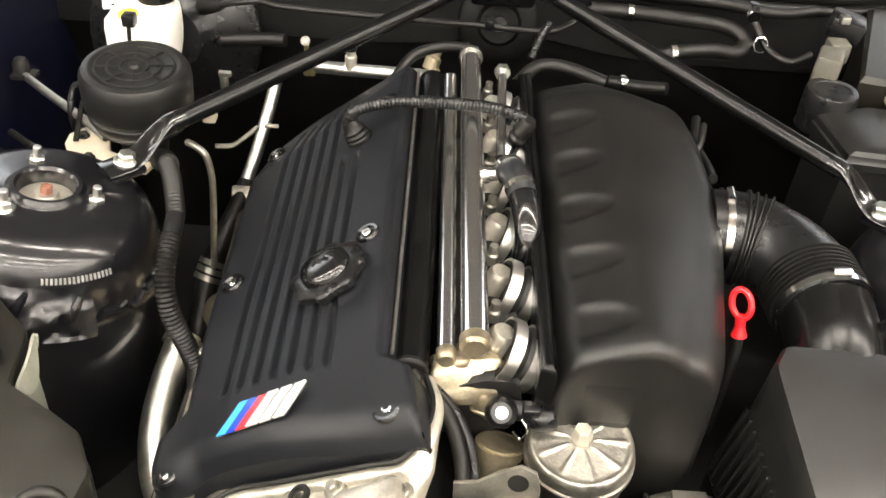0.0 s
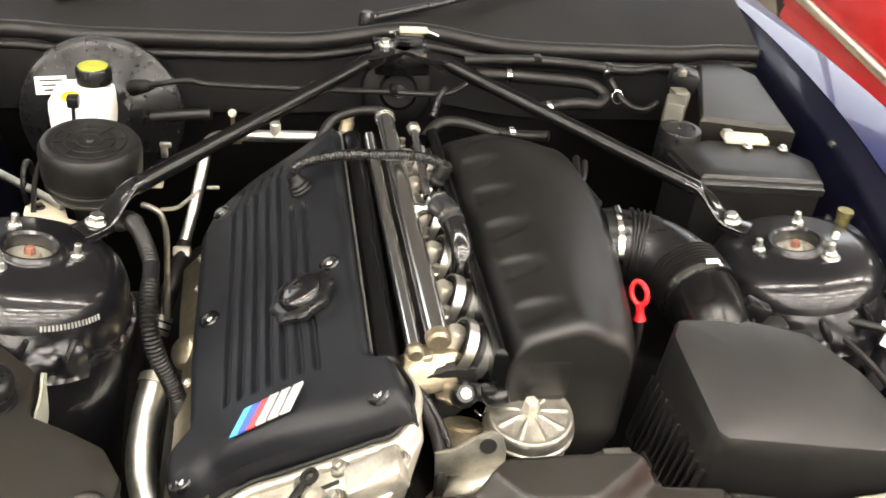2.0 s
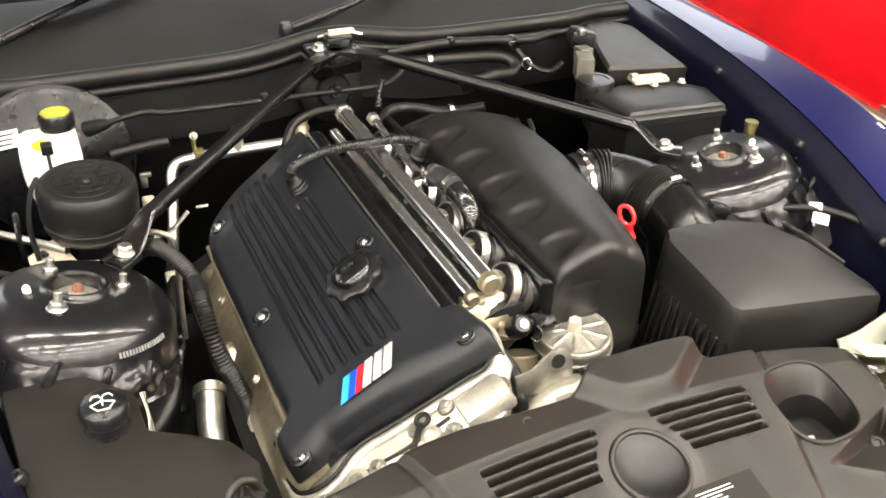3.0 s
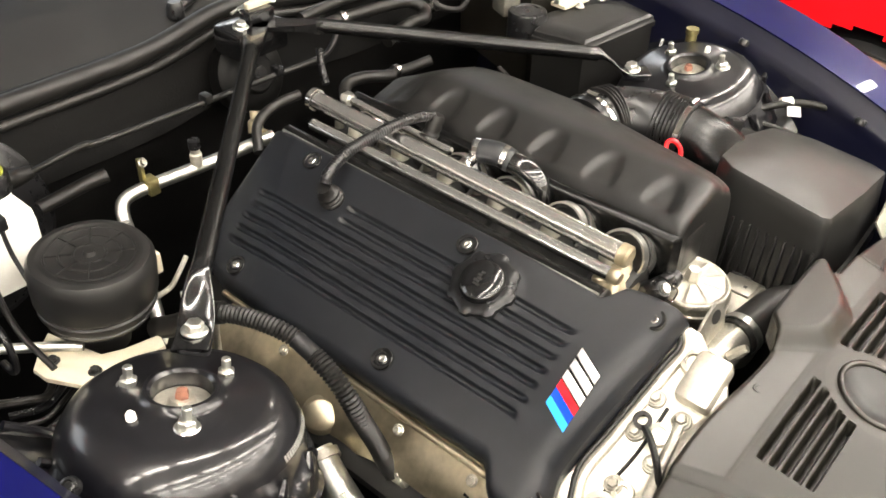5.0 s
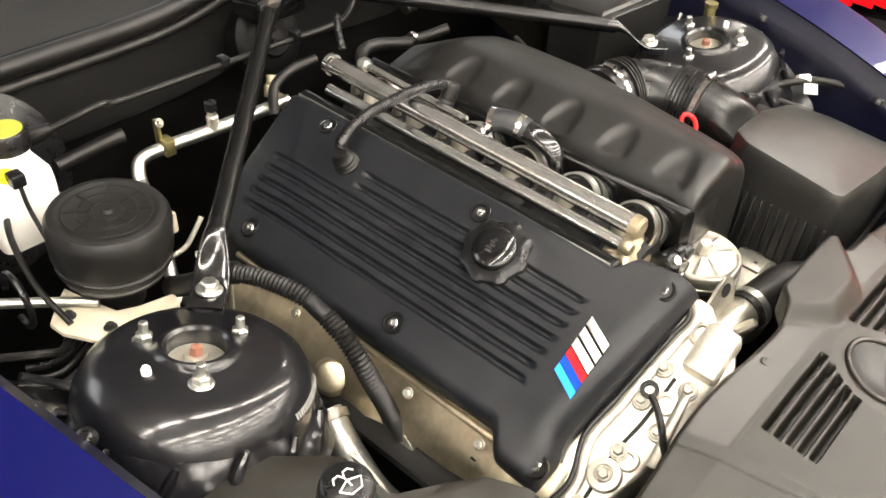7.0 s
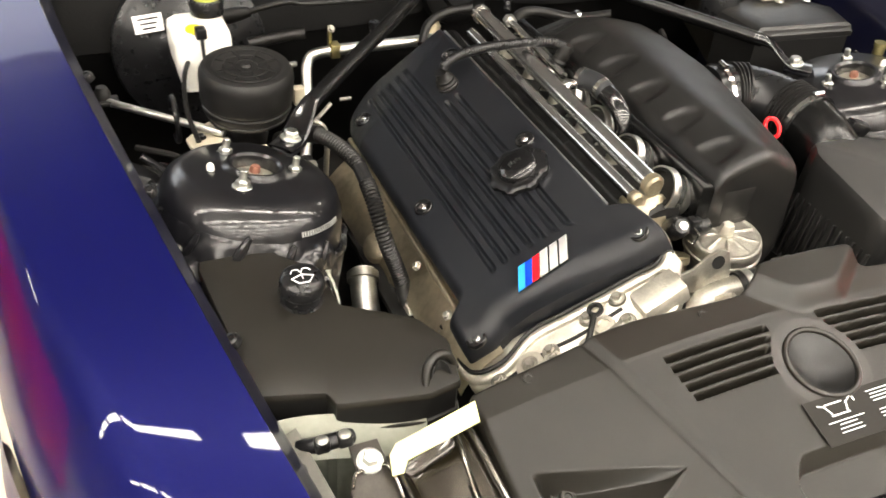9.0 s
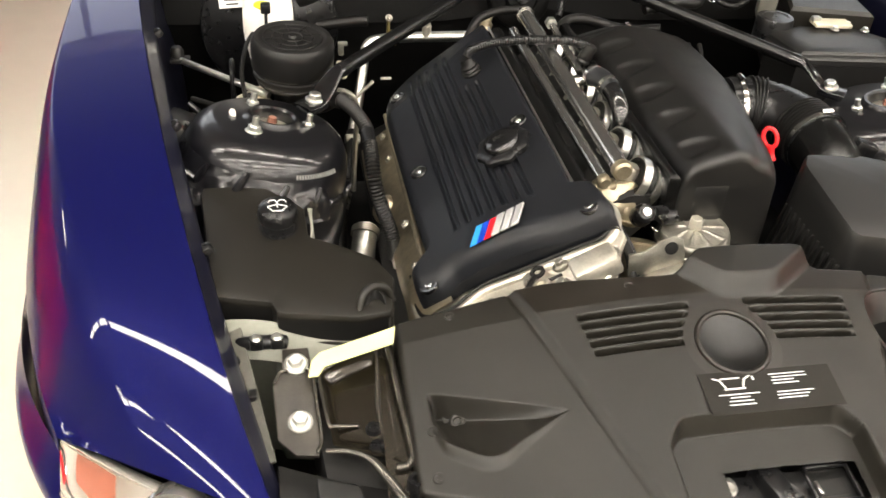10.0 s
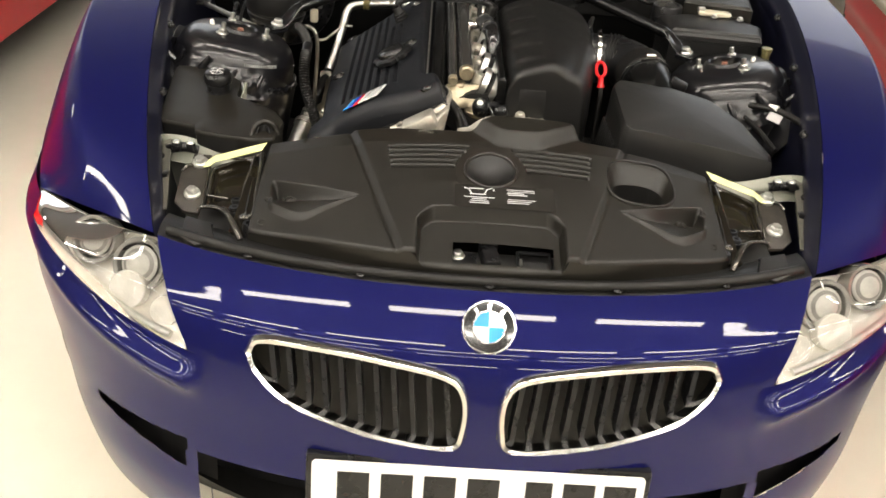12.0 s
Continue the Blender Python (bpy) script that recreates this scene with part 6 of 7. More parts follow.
part("lower", tube([(-0.380, 0.744, 0.833), (-0.380, 0.714, 0.820), (-0.378, 0.692, 0.797), (-0.371, 0.680, 0.765), (-0.358, 0.676, 0.728), (-0.349, 0.672, 0.698)], 0.0108, 18, 8, 0.11, 0.0052), RUBBER, hose2)
part("end_stub", tube([(-0.349, 0.674, 0.698), (-0.346, 0.655, 0.672)], 0.012, 14, 2), DARK, hose2)
part("connector", box(0.014, 0.022, 0.03, (-0.346, 0.648, 0.668), 0.003, rot=pose(0, 0, 0, 40)), ALLOY, hose2, "dull metal connector tab")
bplate = thing("cream_bracket", "cream painted steel bracket plate with bolts", "bracket", (-0.52, 0.92, 0.80))
part("plate", prism([(-0.542, 1.035), (-0.560, 1.020), (-0.586, 0.990), (-0.584, 0.966), (-0.563, 0.927), (-0.520, 0.916), (-0.462, 0.914), (-0.455, 0.935), (-0.498, 0.945), (-0.520, 0.956), (-0.532, 0.994)], 0.006, bevel=0.002), CREAM, bplate, "", Matrix.Translation((0, 0, 0.792)))
for x, y in ((-0.564, 0.985), (-0.541, 0.935)):
    bolt(bplate, (x, y, 0.798), (0, 0, 1), 0.0055, "plate_bolt", DARK)
solo("silver_rod", tube([(-0.688, 1.106, 0.817), (-0.64, 1.065, 0.814), (-0.57, 1.01, 0.808), (-0.53, 0.975, 0.805)], 0.0062, 12), ZINC, "thin silver rod running to the fender", "rod")
solo("rod_mount", join(lathe([(0, 0), (0.012, 0), (0.012, 0.012), (0.008, 0.02), (0, 0.02)], 16, (-0.69, 1.11, 0.82)), box(0.035, 0.025, 0.008, (-0.685, 1.105, 0.817), 0.002)), DARK, "small black rubber rod mount", "mount")
for k, pts in enumerate(([(-0.66, 0.92, 0.80), (-0.62, 0.90, 0.79), (-0.58, 0.91, 0.775), (-0.55, 0.95, 0.77)], [(-0.66, 0.98, 0.80), (-0.62, 0.95, 0.80), (-0.59, 0.96, 0.78), (-0.56, 1.0, 0.77)], [(-0.55, 1.13, 0.86), (-0.565, 1.09, 0.85), (-0.575, 1.03, 0.825), (-0.57, 0.97, 0.80)])):
    solo("wiring", tube(pts, 0.005 if k < 2 else 0.004, 8), RUBBER, "loose black wiring beside the tower", "wire")

# ---- brake fluid reservoir and booster ----
brake = thing("brake_fluid_reservoir", "milky white brake fluid reservoir with olive yellow cap", "reservoir", (-0.51, 1.17, 0.80))
part("tank", loft([[Vector((-0.524 + sx * x, 1.172 + sy * y, z)) for x, y in rounded(0.092, 0.10, 0.016, 3)] for sx, sy, z in ((0.8, 0.8, 0.80), (0.85, 0.86, 0.815), (0.96, 0.96, 0.84), (1.0, 1.0, 0.86), (1.0, 1.0, 0.885), (0.97, 0.97, 0.897), (0.8, 0.84, 0.903), (0.4, 0.4, 0.905))]), WHITEPL, brake, smooth=50)
part("neck", lathe([(0.024, 0), (0.024, 0.014), (0, 0.014)], 28), WHITEPL, brake, "", Matrix.Translation((-0.505, 1.184, 0.903)))
bcap = part("cap", lathe([(0.027, 0.008), (0.0275, 0.030), (0.025, 0.034), (0, 0.034)], 36, wob=lambda a, r, z: 1 + 0.02 * cos(24 * a) * (0.008 < z < 0.031)), SMOOTHBLK, brake, "black cap with olive top", Matrix.Translation((-0.505, 1.184, 0.905)))
part("cap_top", lathe([(0, 0.0355), (0.022, 0.0355), (0.023, 0.033)], 36), OLIVE, bcap, "olive yellow printed top", Matrix.Translation((-0.505, 1.184, 0.905)))
part("yellow_disc", lathe([(0, 0.004), (0.014, 0.004), (0.015, 0.0)], 24), YELLOW, brake, "yellow disc", Matrix.Translation((-0.535, 1.142, 0.902)) @ pose(0, 0, 0, 8))
part("plug", join(box(0.018, 0.02, 0.018, (-0.528, 1.124, 0.906), 0.003), tube([(-0.528, 1.117, 0.90), (-0.528, 1.109, 0.87), (-0.525, 1.09, 0.83)], 0.003, 8)), SMOOTHBLK, brake, "black level sensor plug")
booster = thing("brake_booster", "large round black brake booster with a white sticker", "brake booster", (-0.52, 1.30, 0.70))
bm_ = Matrix.Translation((-0.52, 1.30, 0.80)) @ aim((0.05, -1, 0.25))
part("shell", lathe([(0, 0.05), (0.05, 0.05), (0.07, 0.03), (0.12, 0.012), (0.131, 0.004), (0.131, -0.06), (0, -0.06)], 56), SMOOTHBLK, booster, "", bm_)
part("crimped_rim", lathe([(0.128, 0.006), (0.136, 0.002), (0.138, -0.006), (0.136, -0.014), (0.130, -0.016)], 56), SMOOTHBLK, booster, "", bm_)
part("sticker", box(0.05, 0.03, 0.001, (-0.592, 1.268, 0.868), rot=pose(0, 0, 0, 72, 0, 10)), PAPER, booster, "white printed sticker")
for k in range(3):
    part("print_bar", box(0.036 - 0.006 * k, 0.003, 0.0006, (0, 0.008 - 0.008 * k, 0.0008)), SMOOTHBLK, booster, "", Matrix.Translation((-0.592, 1.268, 0.868)) @ pose(0, 0, 0, 72, 0, 10))
solo("vacuum_line", tube([(-0.43, 1.235, 0.885), (-0.40, 1.22, 0.898), (-0.36, 1.215, 0.905), (-0.33, 1.22, 0.897), (-0.20, 1.22, 0.893), (-0.05, 1.215, 0.893), (0.06, 1.21, 0.893), (0.10, 1.215, 0.905), (0.13, 1.235, 0.925)], 0.0048, 10), RUBBER, "thin black vacuum line along the firewall", "pipe")
solo("vacuum_fitting", tube([(-0.46, 1.26, 0.87), (-0.44, 1.245, 0.88), (-0.425, 1.235, 0.886)], [0.014, 0.012, 0.008], 14), RUBBER, "black rubber vacuum fitting", "fitting")
solo("booster_stub", tube([(-0.43, 1.24, 0.825), (-0.36, 1.235, 0.835), (-0.33, 1.23, 0.838)], 0.0105, 14), RUBBER, "short black rubber stub hose", "hose")

# ---- silver air conditioning pipe ----
ac = thing("air_conditioning_pipe", "bright silver pipe bent behind the engine cover", "pipe", (-0.33, 1.18, 0.78))
part("pipe", tube([(-0.10, 1.14, 0.842), (-0.216, 1.165, 0.830), (-0.28, 1.19, 0.818), (-0.322, 1.202, 0.808), (-0.338, 1.192, 0.794), (-0.345, 1.17, 0.765), (-0.36, 1.12, 0.71), (-0.376, 1.08, 0.664)], 0.0098, 16), ZINC, ac)
part("port", lathe([(0, 0), (0.009, 0), (0.009, 0.02), (0.007, 0.022), (0.007, 0.030), (0.0085, 0.031), (0.0085, 0.042), (0, 0.043)], 16), BRIGHTALLOY, ac, "service port", Matrix.Translation((-0.222, 1.166, 0.832)))
part("port_cap", lathe([(0.0088, 0.030), (0.0088, 0.043), (0, 0.044)], 16), SMOOTHBLK, ac, "black cap", Matrix.Translation((-0.222, 1.166, 0.832)))
part("clip", join(box(0.018, 0.024, 0.026, (-0.287, 1.192, 0.818), 0.003), box(0.006, 0.012, 0.04, (-0.293, 1.20, 0.84), 0.002)), BRASS, ac, "olive steel pipe clip")
bolt(ac, (-0.293, 1.192, 0.858), (0.2, -0.8, 0.5), 0.005, "clip_bolt", ALLOY)
solo("lower_hose", tube([(-0.374, 1.085, 0.668), (-0.379, 1.045, 0.655), (-0.391, 1.00, 0.634), (-0.407, 0.965, 0.60), (-0.416, 0.92, 0.55), (-0.418, 0.88, 0.52)], [0.012, 0.014, 0.0155, 0.016, 0.017, 0.017], 18), RUBBER, "black rubber hose below the silver pipe", "hose")
fitting = thing("hose_fitting", "crimped aluminium fittings on the black hose", "fitting", (-0.41, 0.96, 0.59))
for k in range(3):
    part("crimp", ring_round(0.014, 0.0195, 0.008, (0, 0, 0), None, 22), ALLOY, fitting, "", Matrix.Translation((-0.4045 - 0.0032 * k, 0.970 - 0.0075 * k, 0.605 - 0.0085 * k)) @ aim((-0.3, -0.65, -0.7)))
part("joint", box(0.030, 0.020, 0.022, (-0.376, 1.062, 0.664), 0.004, rot=pose(0, 0, 0, 40)), ALLOY, fitting, "pale pipe joint block")
solo("heater_line", tube([(-0.412, 0.945, 0.826), (-0.400, 0.935, 0.828), (-0.386, 0.930, 0.818), (-0.381, 0.930, 0.787), (-0.383, 0.930, 0.74), (-0.386, 0.925, 0.69), (-0.388, 0.915, 0.64)], 0.0046, 12), ALLOY, "thin grey heater line", "pipe")
solo("clip_rod", tube([(-0.400, 1.03, 0.767), (-0.376, 1.032, 0.769), (-0.360, 1.035, 0.780), (-0.340, 1.04, 0.797)], 0.0036, 8), ALLOY, "small bright rod at the cover's edge", "rod")
solo("clip_stub", tube([(-0.328, 1.03, 0.807), (-0.309, 1.03, 0.807)], 0.0030, 8, 2), ALLOY, "tiny bright stub beside the silver pipe", "rod")
# back of the engine
solo("rear_hose", tube([(-0.155, 1.105, 0.85), (-0.13, 1.135, 0.875), (-0.09, 1.14, 0.89), (-0.05, 1.13, 0.897)], 0.0078, 14), RUBBER, "ribbed black hose behind the rails", "hose")
disc = thing("blower_cover", "round dark cover low on the firewall", "cover", (0.0, 1.31, 0.85))
part("cover", lathe([(0, 0.02), (0.03, 0.02), (0.036, 0.012), (0.058, 0.008), (0.065, 0.0), (0.065, -0.03), (0, -0.03)], 40), LINING, disc, "", Matrix.Translation((0.0, 1.31, 0.855)) @ aim((0, -1, 0.35)))
part("hub", lathe([(0, 0.028), (0.012, 0.028), (0.014, 0.02)], 20), SMOOTHBLK, disc, "", Matrix.Translation((0.0, 1.31, 0.855)) @ aim((0, -1, 0.35)))
solo("plenum_hose", tube([(0.02, 1.10, 0.86), (0.05, 1.135, 0.872), (0.09, 1.14, 0.872), (0.15, 1.125, 0.86)], 0.010, 16), RUBBER, "thick black hose behind the plenum", "hose")

# ---- passenger-side firewall hoses, fuse box ----
for pts, r in (([(0.14, 1.30, 0.895), (0.20, 1.305, 0.892), (0.30, 1.30, 0.888), (0.36, 1.29, 0.885), (0.385, 1.27, 0.872), (0.37, 1.25, 0.862), (0.33, 1.245, 0.866), (0.28, 1.24, 0.862), (0.25, 1.235, 0.855)], 0.0115), ([(0.12, 1.315, 0.915), (0.22, 1.32, 0.918), (0.34, 1.315, 0.914), (0.44, 1.31, 0.905), (0.50, 1.32, 0.91)], 0.009), ([(0.40, 1.29, 0.895), (0.42, 1.255, 0.868), (0.45, 1.23, 0.862), (0.48, 1.235, 0.875)], 0.006), ([(0.24, 1.12, 0.86), (0.20, 1.14, 0.85), (0.16, 1.15, 0.85)], 0.009), ([(0.27, 1.05, 0.855), (0.262, 1.0, 0.845), (0.27, 0.95, 0.84), (0.262, 0.90, 0.855)], 0.006)):
    solo("heater_hose", tube(pts, r, 14), RUBBER, "black rubber heater hose along the firewall", "hose", group="heater hoses")
for p, d, r in (((0.20, 1.304, 0.892), (1, 0, 0), 0.0125), ((0.265, 1.237, 0.858), (1, 0.1, 0.1), 0.0125), ((0.395, 1.30, 0.90), (0.3, -1, 0.2), 0.010), ((0.405, 1.262, 0.872), (0.2, -1, 0.5), 0.011), ((0.175, 1.146, 0.851), (1, 0.2, 0), 0.0095)):
    solo("hose_clamp", ring_round(r, r + 0.0018, 0.009, (0, 0, 0), None, 24), CHROME, "bright steel hose clamp", "clamp", group="hose clamps", m=Matrix.Translation(p) @ aim(d))
fuse = thing("fuse_box", "black plastic fuse box with a stepped lid", "fuse box", (0.55, 1.05, 0.70))
fo = [(0.437, 0.937), (0.646, 0.916), (0.668, 0.992), (0.625, 1.048), (0.50, 1.070), (0.425, 1.040)]


def fuse_ring(k, z):
    return [Vector((0.545 + (x - 0.545) * k, 0.995 + (y - 0.995) * k, z)) for x, y in fo]


part("lower_box", loft([fuse_ring(0.97, 0.70), fuse_ring(0.97, 0.858), fuse_ring(1.01, 0.860), fuse_ring(1.01, 0.870), fuse_ring(0.985, 0.872), fuse_ring(0.97, 0.880), fuse_ring(0.90, 0.885), fuse_ring(0.60, 0.887)]), PLASTIC, fuse, smooth=35)
part("round_cap", lathe([(0.036, -0.05), (0.036, 0.004), (0.034, 0.008), (0.026, 0.0085), (0.025, 0.007), (0, 0.007)], 36), SMOOTHBLK, fuse, "round black cap", Matrix.Translation((0.455, 1.075, 0.893)))
part("upper_box", loft([[Vector((x, y, z)) for x, y in o] for o, z in (
    ([(0.50, 1.10), (0.660, 1.06), (0.70, 1.30), (0.66, 1.36), (0.60, 1.35)], 0.72), ([(0.50, 1.10), (0.660, 1.06), (0.705, 1.30), (0.67, 1.37), (0.60, 1.355)], 0.902), ([(0.508, 1.108), (0.653, 1.068), (0.695, 1.30), (0.665, 1.362), (0.606, 1.348)], 0.909))]), TRIM, fuse, "tapered grey-black upper lid", smooth=35)
part("terminal_plate", box(0.075, 0.035, 0.008, (0.565, 1.055, 0.893), 0.002, rot=pose(0, 0, 0, 0, 0, -6)), CREAM, fuse, "pale terminal plate")
part("terminal", box(0.018, 0.014, 0.010, (0.535, 1.062, 0.900), 0.003), ZINC, fuse, "brass terminal")
for x, y in ((0.56, 1.030), (0.62, 1.022), (0.60, 1.052)):
    bolt(fuse, (x, y, 0.890), (0, 0, 1), 0.006, "terminal_nut")
hinge = thing("hinge_block", "grubby metal bracket and plugs behind the fuse box", "bracket", (0.47, 1.15, 0.88))
part("block", join(box(0.035, 0.05, 0.05, (0.462, 1.13, 0.905), 0.005, rot=pose(0, 0, 0, 0, 0, -25)), box(0.03, 0.03, 0.03, (0.485, 1.17, 0.915), 0.004)), GREYGREEN, hinge)
part("plug", box(0.05, 0.05, 0.035, (0.51, 1.22, 0.93), 0.006, rot=pose(0, 0, 0, 0, 10, -20)), SMOOTHBLK, hinge)
part("clamp", box(0.014, 0.014, 0.012, (0.495, 1.20, 0.95), 0.002), ZINC, hinge)

# ---- loom and tag by the far fender ----
GREYPAPER = mat("grubby_white_tag", (0.42, 0.41, 0.40), 0.5, 0, 0.25, 80)
loom = thing("wiring_loom", "black taped wiring loom with a white tag", "wiring", (0.60, 0.62, 0.79))
part("cable", tube([(0.47, 0.71, 0.80), (0.50, 0.675, 0.808), (0.54, 0.655, 0.815), (0.575, 0.63, 0.822), (0.61, 0.605, 0.822), (0.64, 0.56, 0.815), (0.65, 0.50, 0.79)], 0.0065, 10), RUBBER, loom)
part("cable", tube([(0.49, 0.69, 0.795), (0.53, 0.665, 0.80), (0.56, 0.60, 0.79), (0.585, 0.53, 0.77)], 0.005, 8), RUBBER, loom)
part("tag", box(0.028, 0.020, 0.0012, (0.596, 0.604, 0.812), 0, rot=pose(0, 0, 0, 50, 10, -35)), GREYPAPER, loom, "white paper tag")
part("collar", tube([(0.588, 0.627, 0.823), (0.603, 0.614, 0.824)], 0.0085, 12, 1), WHITEPL, loom, "white tape")
solo("sheet_panel", prism([(0.42, 0.80), (0.30, 0.92), (0.29, 0.90), (0.40, 0.70), (0.50, 0.62), (0.52, 0.64)], 0.004), BAYPAINT, "thin dark metal edge panel before the tower", "panel", m=Matrix.Translation((0, 0, 0.79)))
solo("tower_block", join(box(0.05, 0.04, 0.04, (0.475, 0.63, 0.785), 0.006), box(0.04, 0.03, 0.05, (0.445, 0.655, 0.79), 0.006)), DARK, "dark solenoid block near the far tower", "solenoid")
solo("plug_stub", lathe([(0, 0), (0.010, 0), (0.010, 0.03), (0.012, 0.032), (0.012, 0.04), (0, 0.04)], 16), BRASS, "small brass stub by the fender", "stub", m=Matrix.Translation((0.63, 0.83, 0.845)))


# dark sheet added to close the bay from below and hide the bright floor
part("under_sheet", box(1.10, 0.95, 0.012, (0, 0.735, 0.475), 0.004), DARK, car, "dark sheet added under the engine to hide the floor")


# ---- red cars on either side ----
def red_car(side, x0, y0, turn):
    t_ = thing("red_car", "red car parked beside the blue one", "car", (side * (x0 + 0.85), y0 + 2, 0), "red cars")
    fl = Matrix.Translation((side * x0, y0, 0)) @ Matrix.Diagonal((side, 1, 1, 1)) @ pose(0, 0, 0, 0, 0, turn)

    def side_at(a, b):
        y = 4.2 * a
        z = 0.18 + 0.72 * b
        cz = (z - 0.55) / 0.4
        x = 0.05 * cz * cz + 0.10 * smooth(0.5, 0.0, y) ** 2 * 2 + 0.12 * smooth(3.8, 4.2, y) - 0.012 * exp(-((z - 0.50) / 0.03) ** 2)
        return Vector((x, y, z))

    part("side", cut_open(sheet(side_at, 160, 60), lambda c: min(hypot(c.y - 0.85, c.z - 0.32), hypot(c.y - 3.4, c.z - 0.32)) < 0.36), RED, t_, "glossy red side", fl)
    wide = 1.8
    part("far_side", sheet(lambda a, b: Vector((wide - side_at(a, b).x, 4.2 * a, side_at(a, b).z)), 80, 20), RED, t_, "", fl)
    part("bonnet", sheet(lambda a, b: side_at(a, 1) + Vector(((wide - 2 * side_at(a, 1).x) * b, (0.12 * smooth(0.85, 1, a) - 0.25 * smooth(0.12, 0, a)) * sin(pi * b), 0.12 * sin(pi * b))), 60, 20), RED, t_, "", fl)
    part("nose", sheet(lambda a, b: side_at(0, b) + Vector(((wide - 2 * side_at(0, b).x) * a, -0.25 * sin(pi * a), 0.12 * sin(pi * a) * b * b)), 24, 16), RED, t_, "", fl)
    part("tail", sheet(lambda a, b: side_at(1, b) + Vector(((wide - 2 * side_at(1, b).x) * a, 0.12 * sin(pi * a), 0.12 * sin(pi * a) * b * b)), 24, 16), RED, t_, "", fl)
    part("cabin", loft([[Vector((0.12 + 1.46 * a, y, z)) for a, y in ((0, 1.5), (1, 1.5), (1, 4.0), (0, 4.0))] if z < 0.95 else [Vector((0.35 + 1.0 * a, y, z)) for a, y in ((0, 2.0), (1, 2.0), (1, 3.5), (0, 3.5))] for z in (0.9, 1.28)]), SCREEN, t_, "dark glazed cabin", fl, smooth=0)
    part("side_trim", tube([side_at(0.10 + 0.80 * i / 20, 0.60) + Vector((-0.012, 0, 0)) for i in range(21)], 0.019, 14, 1), TRIMSTEEL, t_, "warm steel trim bar along the side", fl)
    part("marker", box(0.02, 0.11, 0.04, (-0.002, 1.28, 0.63), 0.006), AMBER, t_, "amber side marker", fl)
    part("marker_end", box(0.02, 0.05, 0.04, (-0.002, 1.20, 0.625), 0.006), SMOOTHBLK, t_, "", fl)
    part("underside", box(1.5, 4.0, 0.3, (0.9, 2.1, 0.35)), DARK, t_, "", fl)
    for y in (0.85, 3.4):
        part("arch_liner", lathe([(0.36, 0.0), (0.36, 0.2), (0.0, 0.2)], 40), DARK, t_, "", fl @ Matrix.Translation((0.02, y, 0.32)) @ aim((1, 0, 0)))
        w = part("wheel", lathe([(0.20, -0.10), (0.30, -0.105), (0.318, -0.09), (0.322, 0), (0.318, 0.09), (0.30, 0.105), (0.20, 0.10)], 48), TYRE, t_, "", fl @ Matrix.Translation((0.14, y, 0.322)) @ aim((-1, 0, 0)))
        part("rim", lathe([(0, 0.05), (0.05, 0.06), (0.15, 0.07), (0.19, 0.095), (0.21, 0.10), (0.21, 0.0)], 36), ALLOY, w, "", fl @ Matrix.Translation((0.14, y, 0.322)) @ aim((-1, 0, 0)))


red_car(1, 1.24, -0.12, -9)
red_car(-1, 1.85, 1.2, 0)

solo("hose_clip", join(box(0.010, 0.014, 0.022, (-0.395, 1.094, 0.838), 0.002), box(0.018, 0.008, 0.008, (-0.392, 1.09, 0.85), 0.002)), ZINC, "small ribbed grey pipe clip beside the canister", "clip")


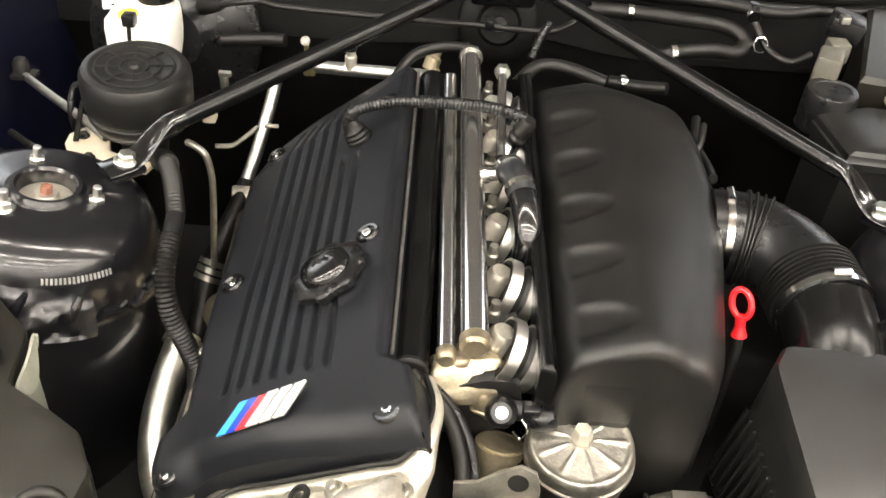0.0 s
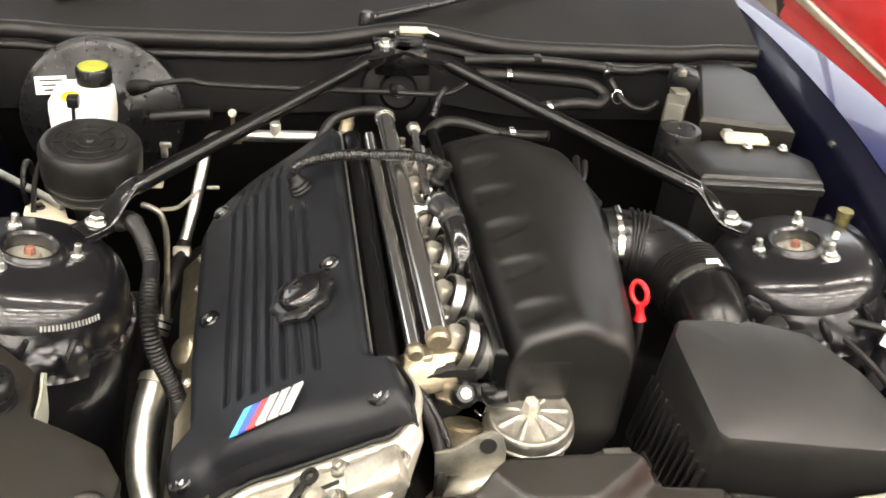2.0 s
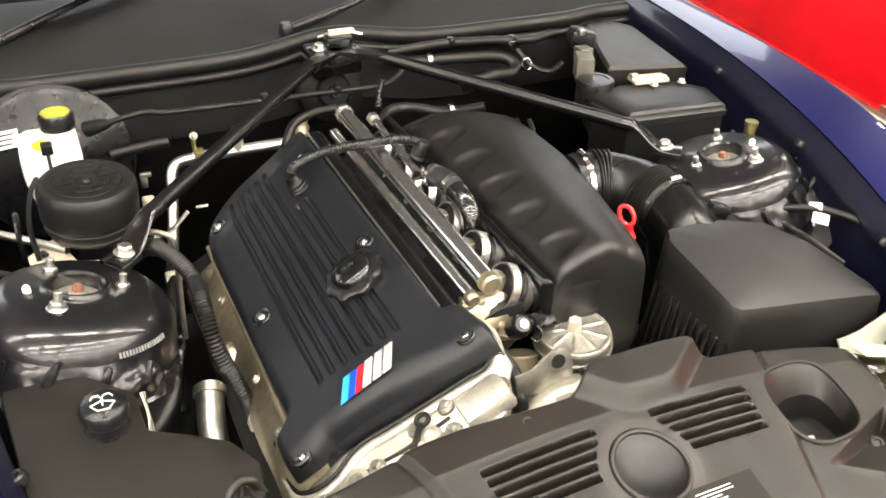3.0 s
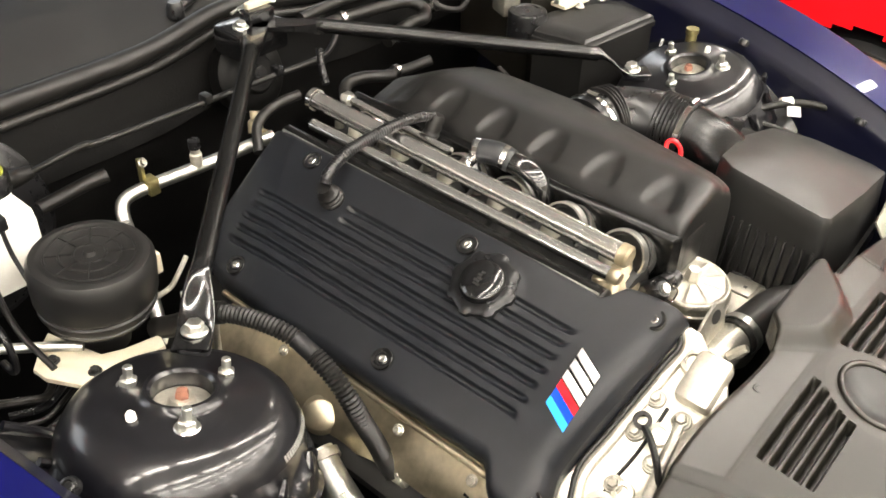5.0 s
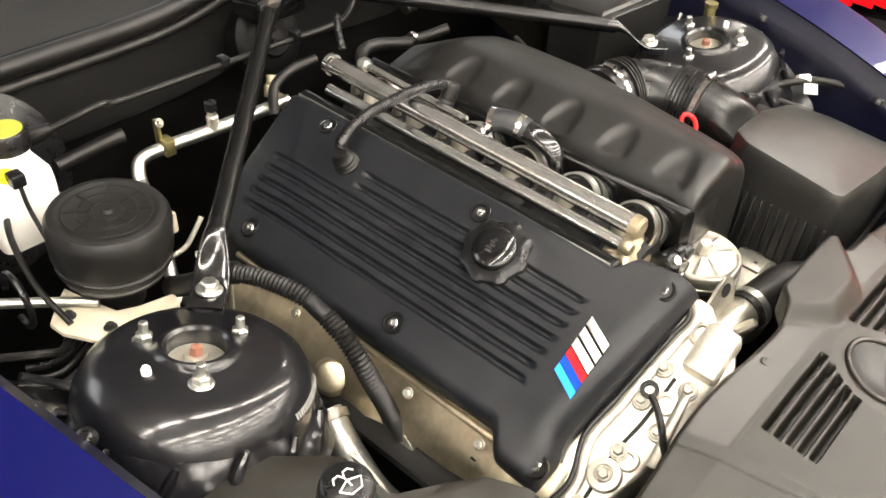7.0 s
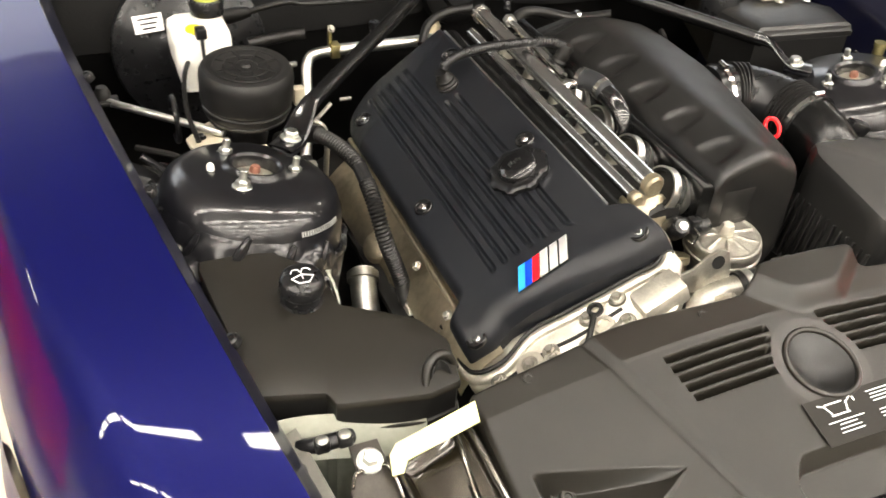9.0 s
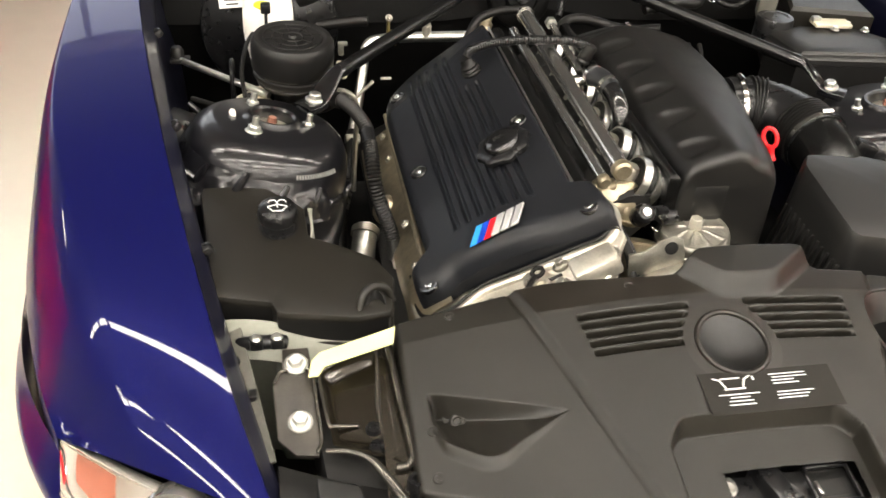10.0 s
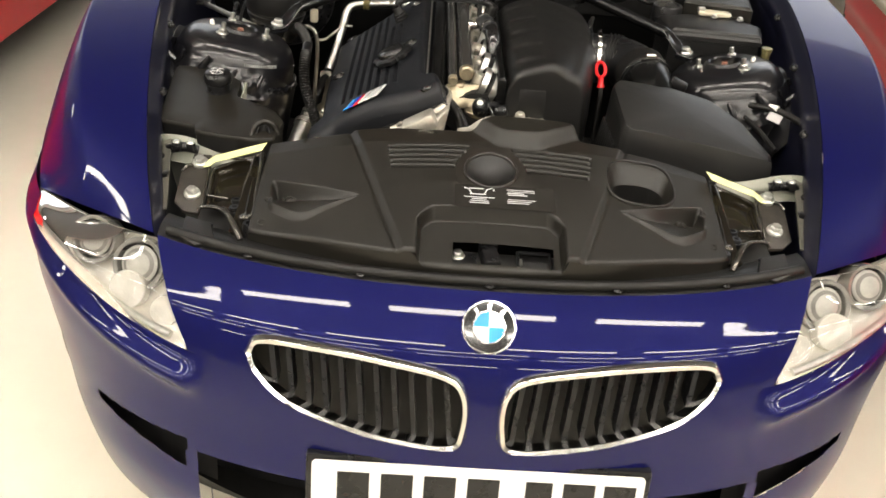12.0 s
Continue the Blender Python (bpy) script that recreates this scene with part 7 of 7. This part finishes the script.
# loose wiring and clips in the corner between tower, bracket and fender
for k in range(4):
    x0, y0 = -0.668 + 0.012 * k, 0.905 + 0.022 * k
    solo("wiring", tube([(x0, y0, 0.770 + 0.004 * (k % 3)), (x0 + 0.035, y0 - 0.012, 0.780 - 0.004 * k), (x0 + 0.07, y0 + 0.004, 0.768), (x0 + 0.10, y0 + 0.035, 0.750)], 0.0032 + 0.0012 * (k % 2), 8), RUBBER if k % 3 else SMOOTHBLK, "loose black wiring beside the tower", "wire")
solo("grommet_loop", tube([(-0.592, 1.05 + 0.03 * cos(a * pi / 8), 0.80 + 0.036 * sin(a * pi / 8)) for a in range(14)], 0.0045, 8), SMOOTHBLK, "looped black cable below the reservoir", "cable")
# small clips along the firewall
for x, y, z in ((-0.02, 1.215, 0.899), (-0.155, 1.22, 0.898), (0.26, 1.318, 0.922), (0.40, 1.312, 0.912)):
    solo("line_clip", join(box(0.014, 0.020, 0.014, (x, y, z), 0.003), box(0.005, 0.006, 0.016, (x, y + 0.008, z - 0.010), 0.001)), SMOOTHBLK, "small black clip holding the line", "clip", group="line clips")
solo("stem_hose", tube([(0.262, 0.99, 0.880), (0.256, 0.965, 0.872), (0.248, 0.945, 0.858), (0.250, 0.925, 0.842)], 0.0048, 10), RUBBER, "thin grey stem hose behind the duct", "hose")

# fender strip fasteners and the apex clutter
for s in (-1, 1):
    for y, z in ((0.745, 0.852), (0.50, 0.800), (1.02, 0.885)):
        part("strip_rivet", lathe([(0, 0.003), (0.004, 0.003), (0.005, 0.005), (0.008, 0.004), (0.010, 0.0), (0.010, -0.006)], 18), SMOOTHBLK, car, "", Matrix.Translation((s * (edge_x(y) - 0.022), y, edge_z(y) - 0.030)) @ pose(0, 0, 0, 8, s * 20))
solo("apex_clip", join(box(0.022, 0.010, 0.008, (0.005, 1.318, 0.965), 0.002), tube([(-0.02, 1.32, 0.962), (0.03, 1.325, 0.968), (0.07, 1.32, 0.958)], 0.0025, 8)), ZINC, "bright steel clip and rod on the bulkhead bracket", "clip")
solo("valve_fitting", join(lathe([(0, 0), (0.012, 0), (0.012, 0.018), (0.008, 0.022), (0.008, 0.034), (0, 0.034)], 14, (-0.105, 1.175, 0.835), pose(0, 0, 0, -20, 20)), box(0.022, 0.018, 0.020, (-0.10, 1.165, 0.83), 0.004)), CASTGOLD, "dull yellow metal fitting behind the rails", "fitting")
solo("brace_stay", tube([(0.07, 1.215, 0.905), (0.055, 1.195, 0.885), (0.045, 1.175, 0.865)], 0.006, 10), SMOOTHBLK, "short black stay below the brace", "stay")
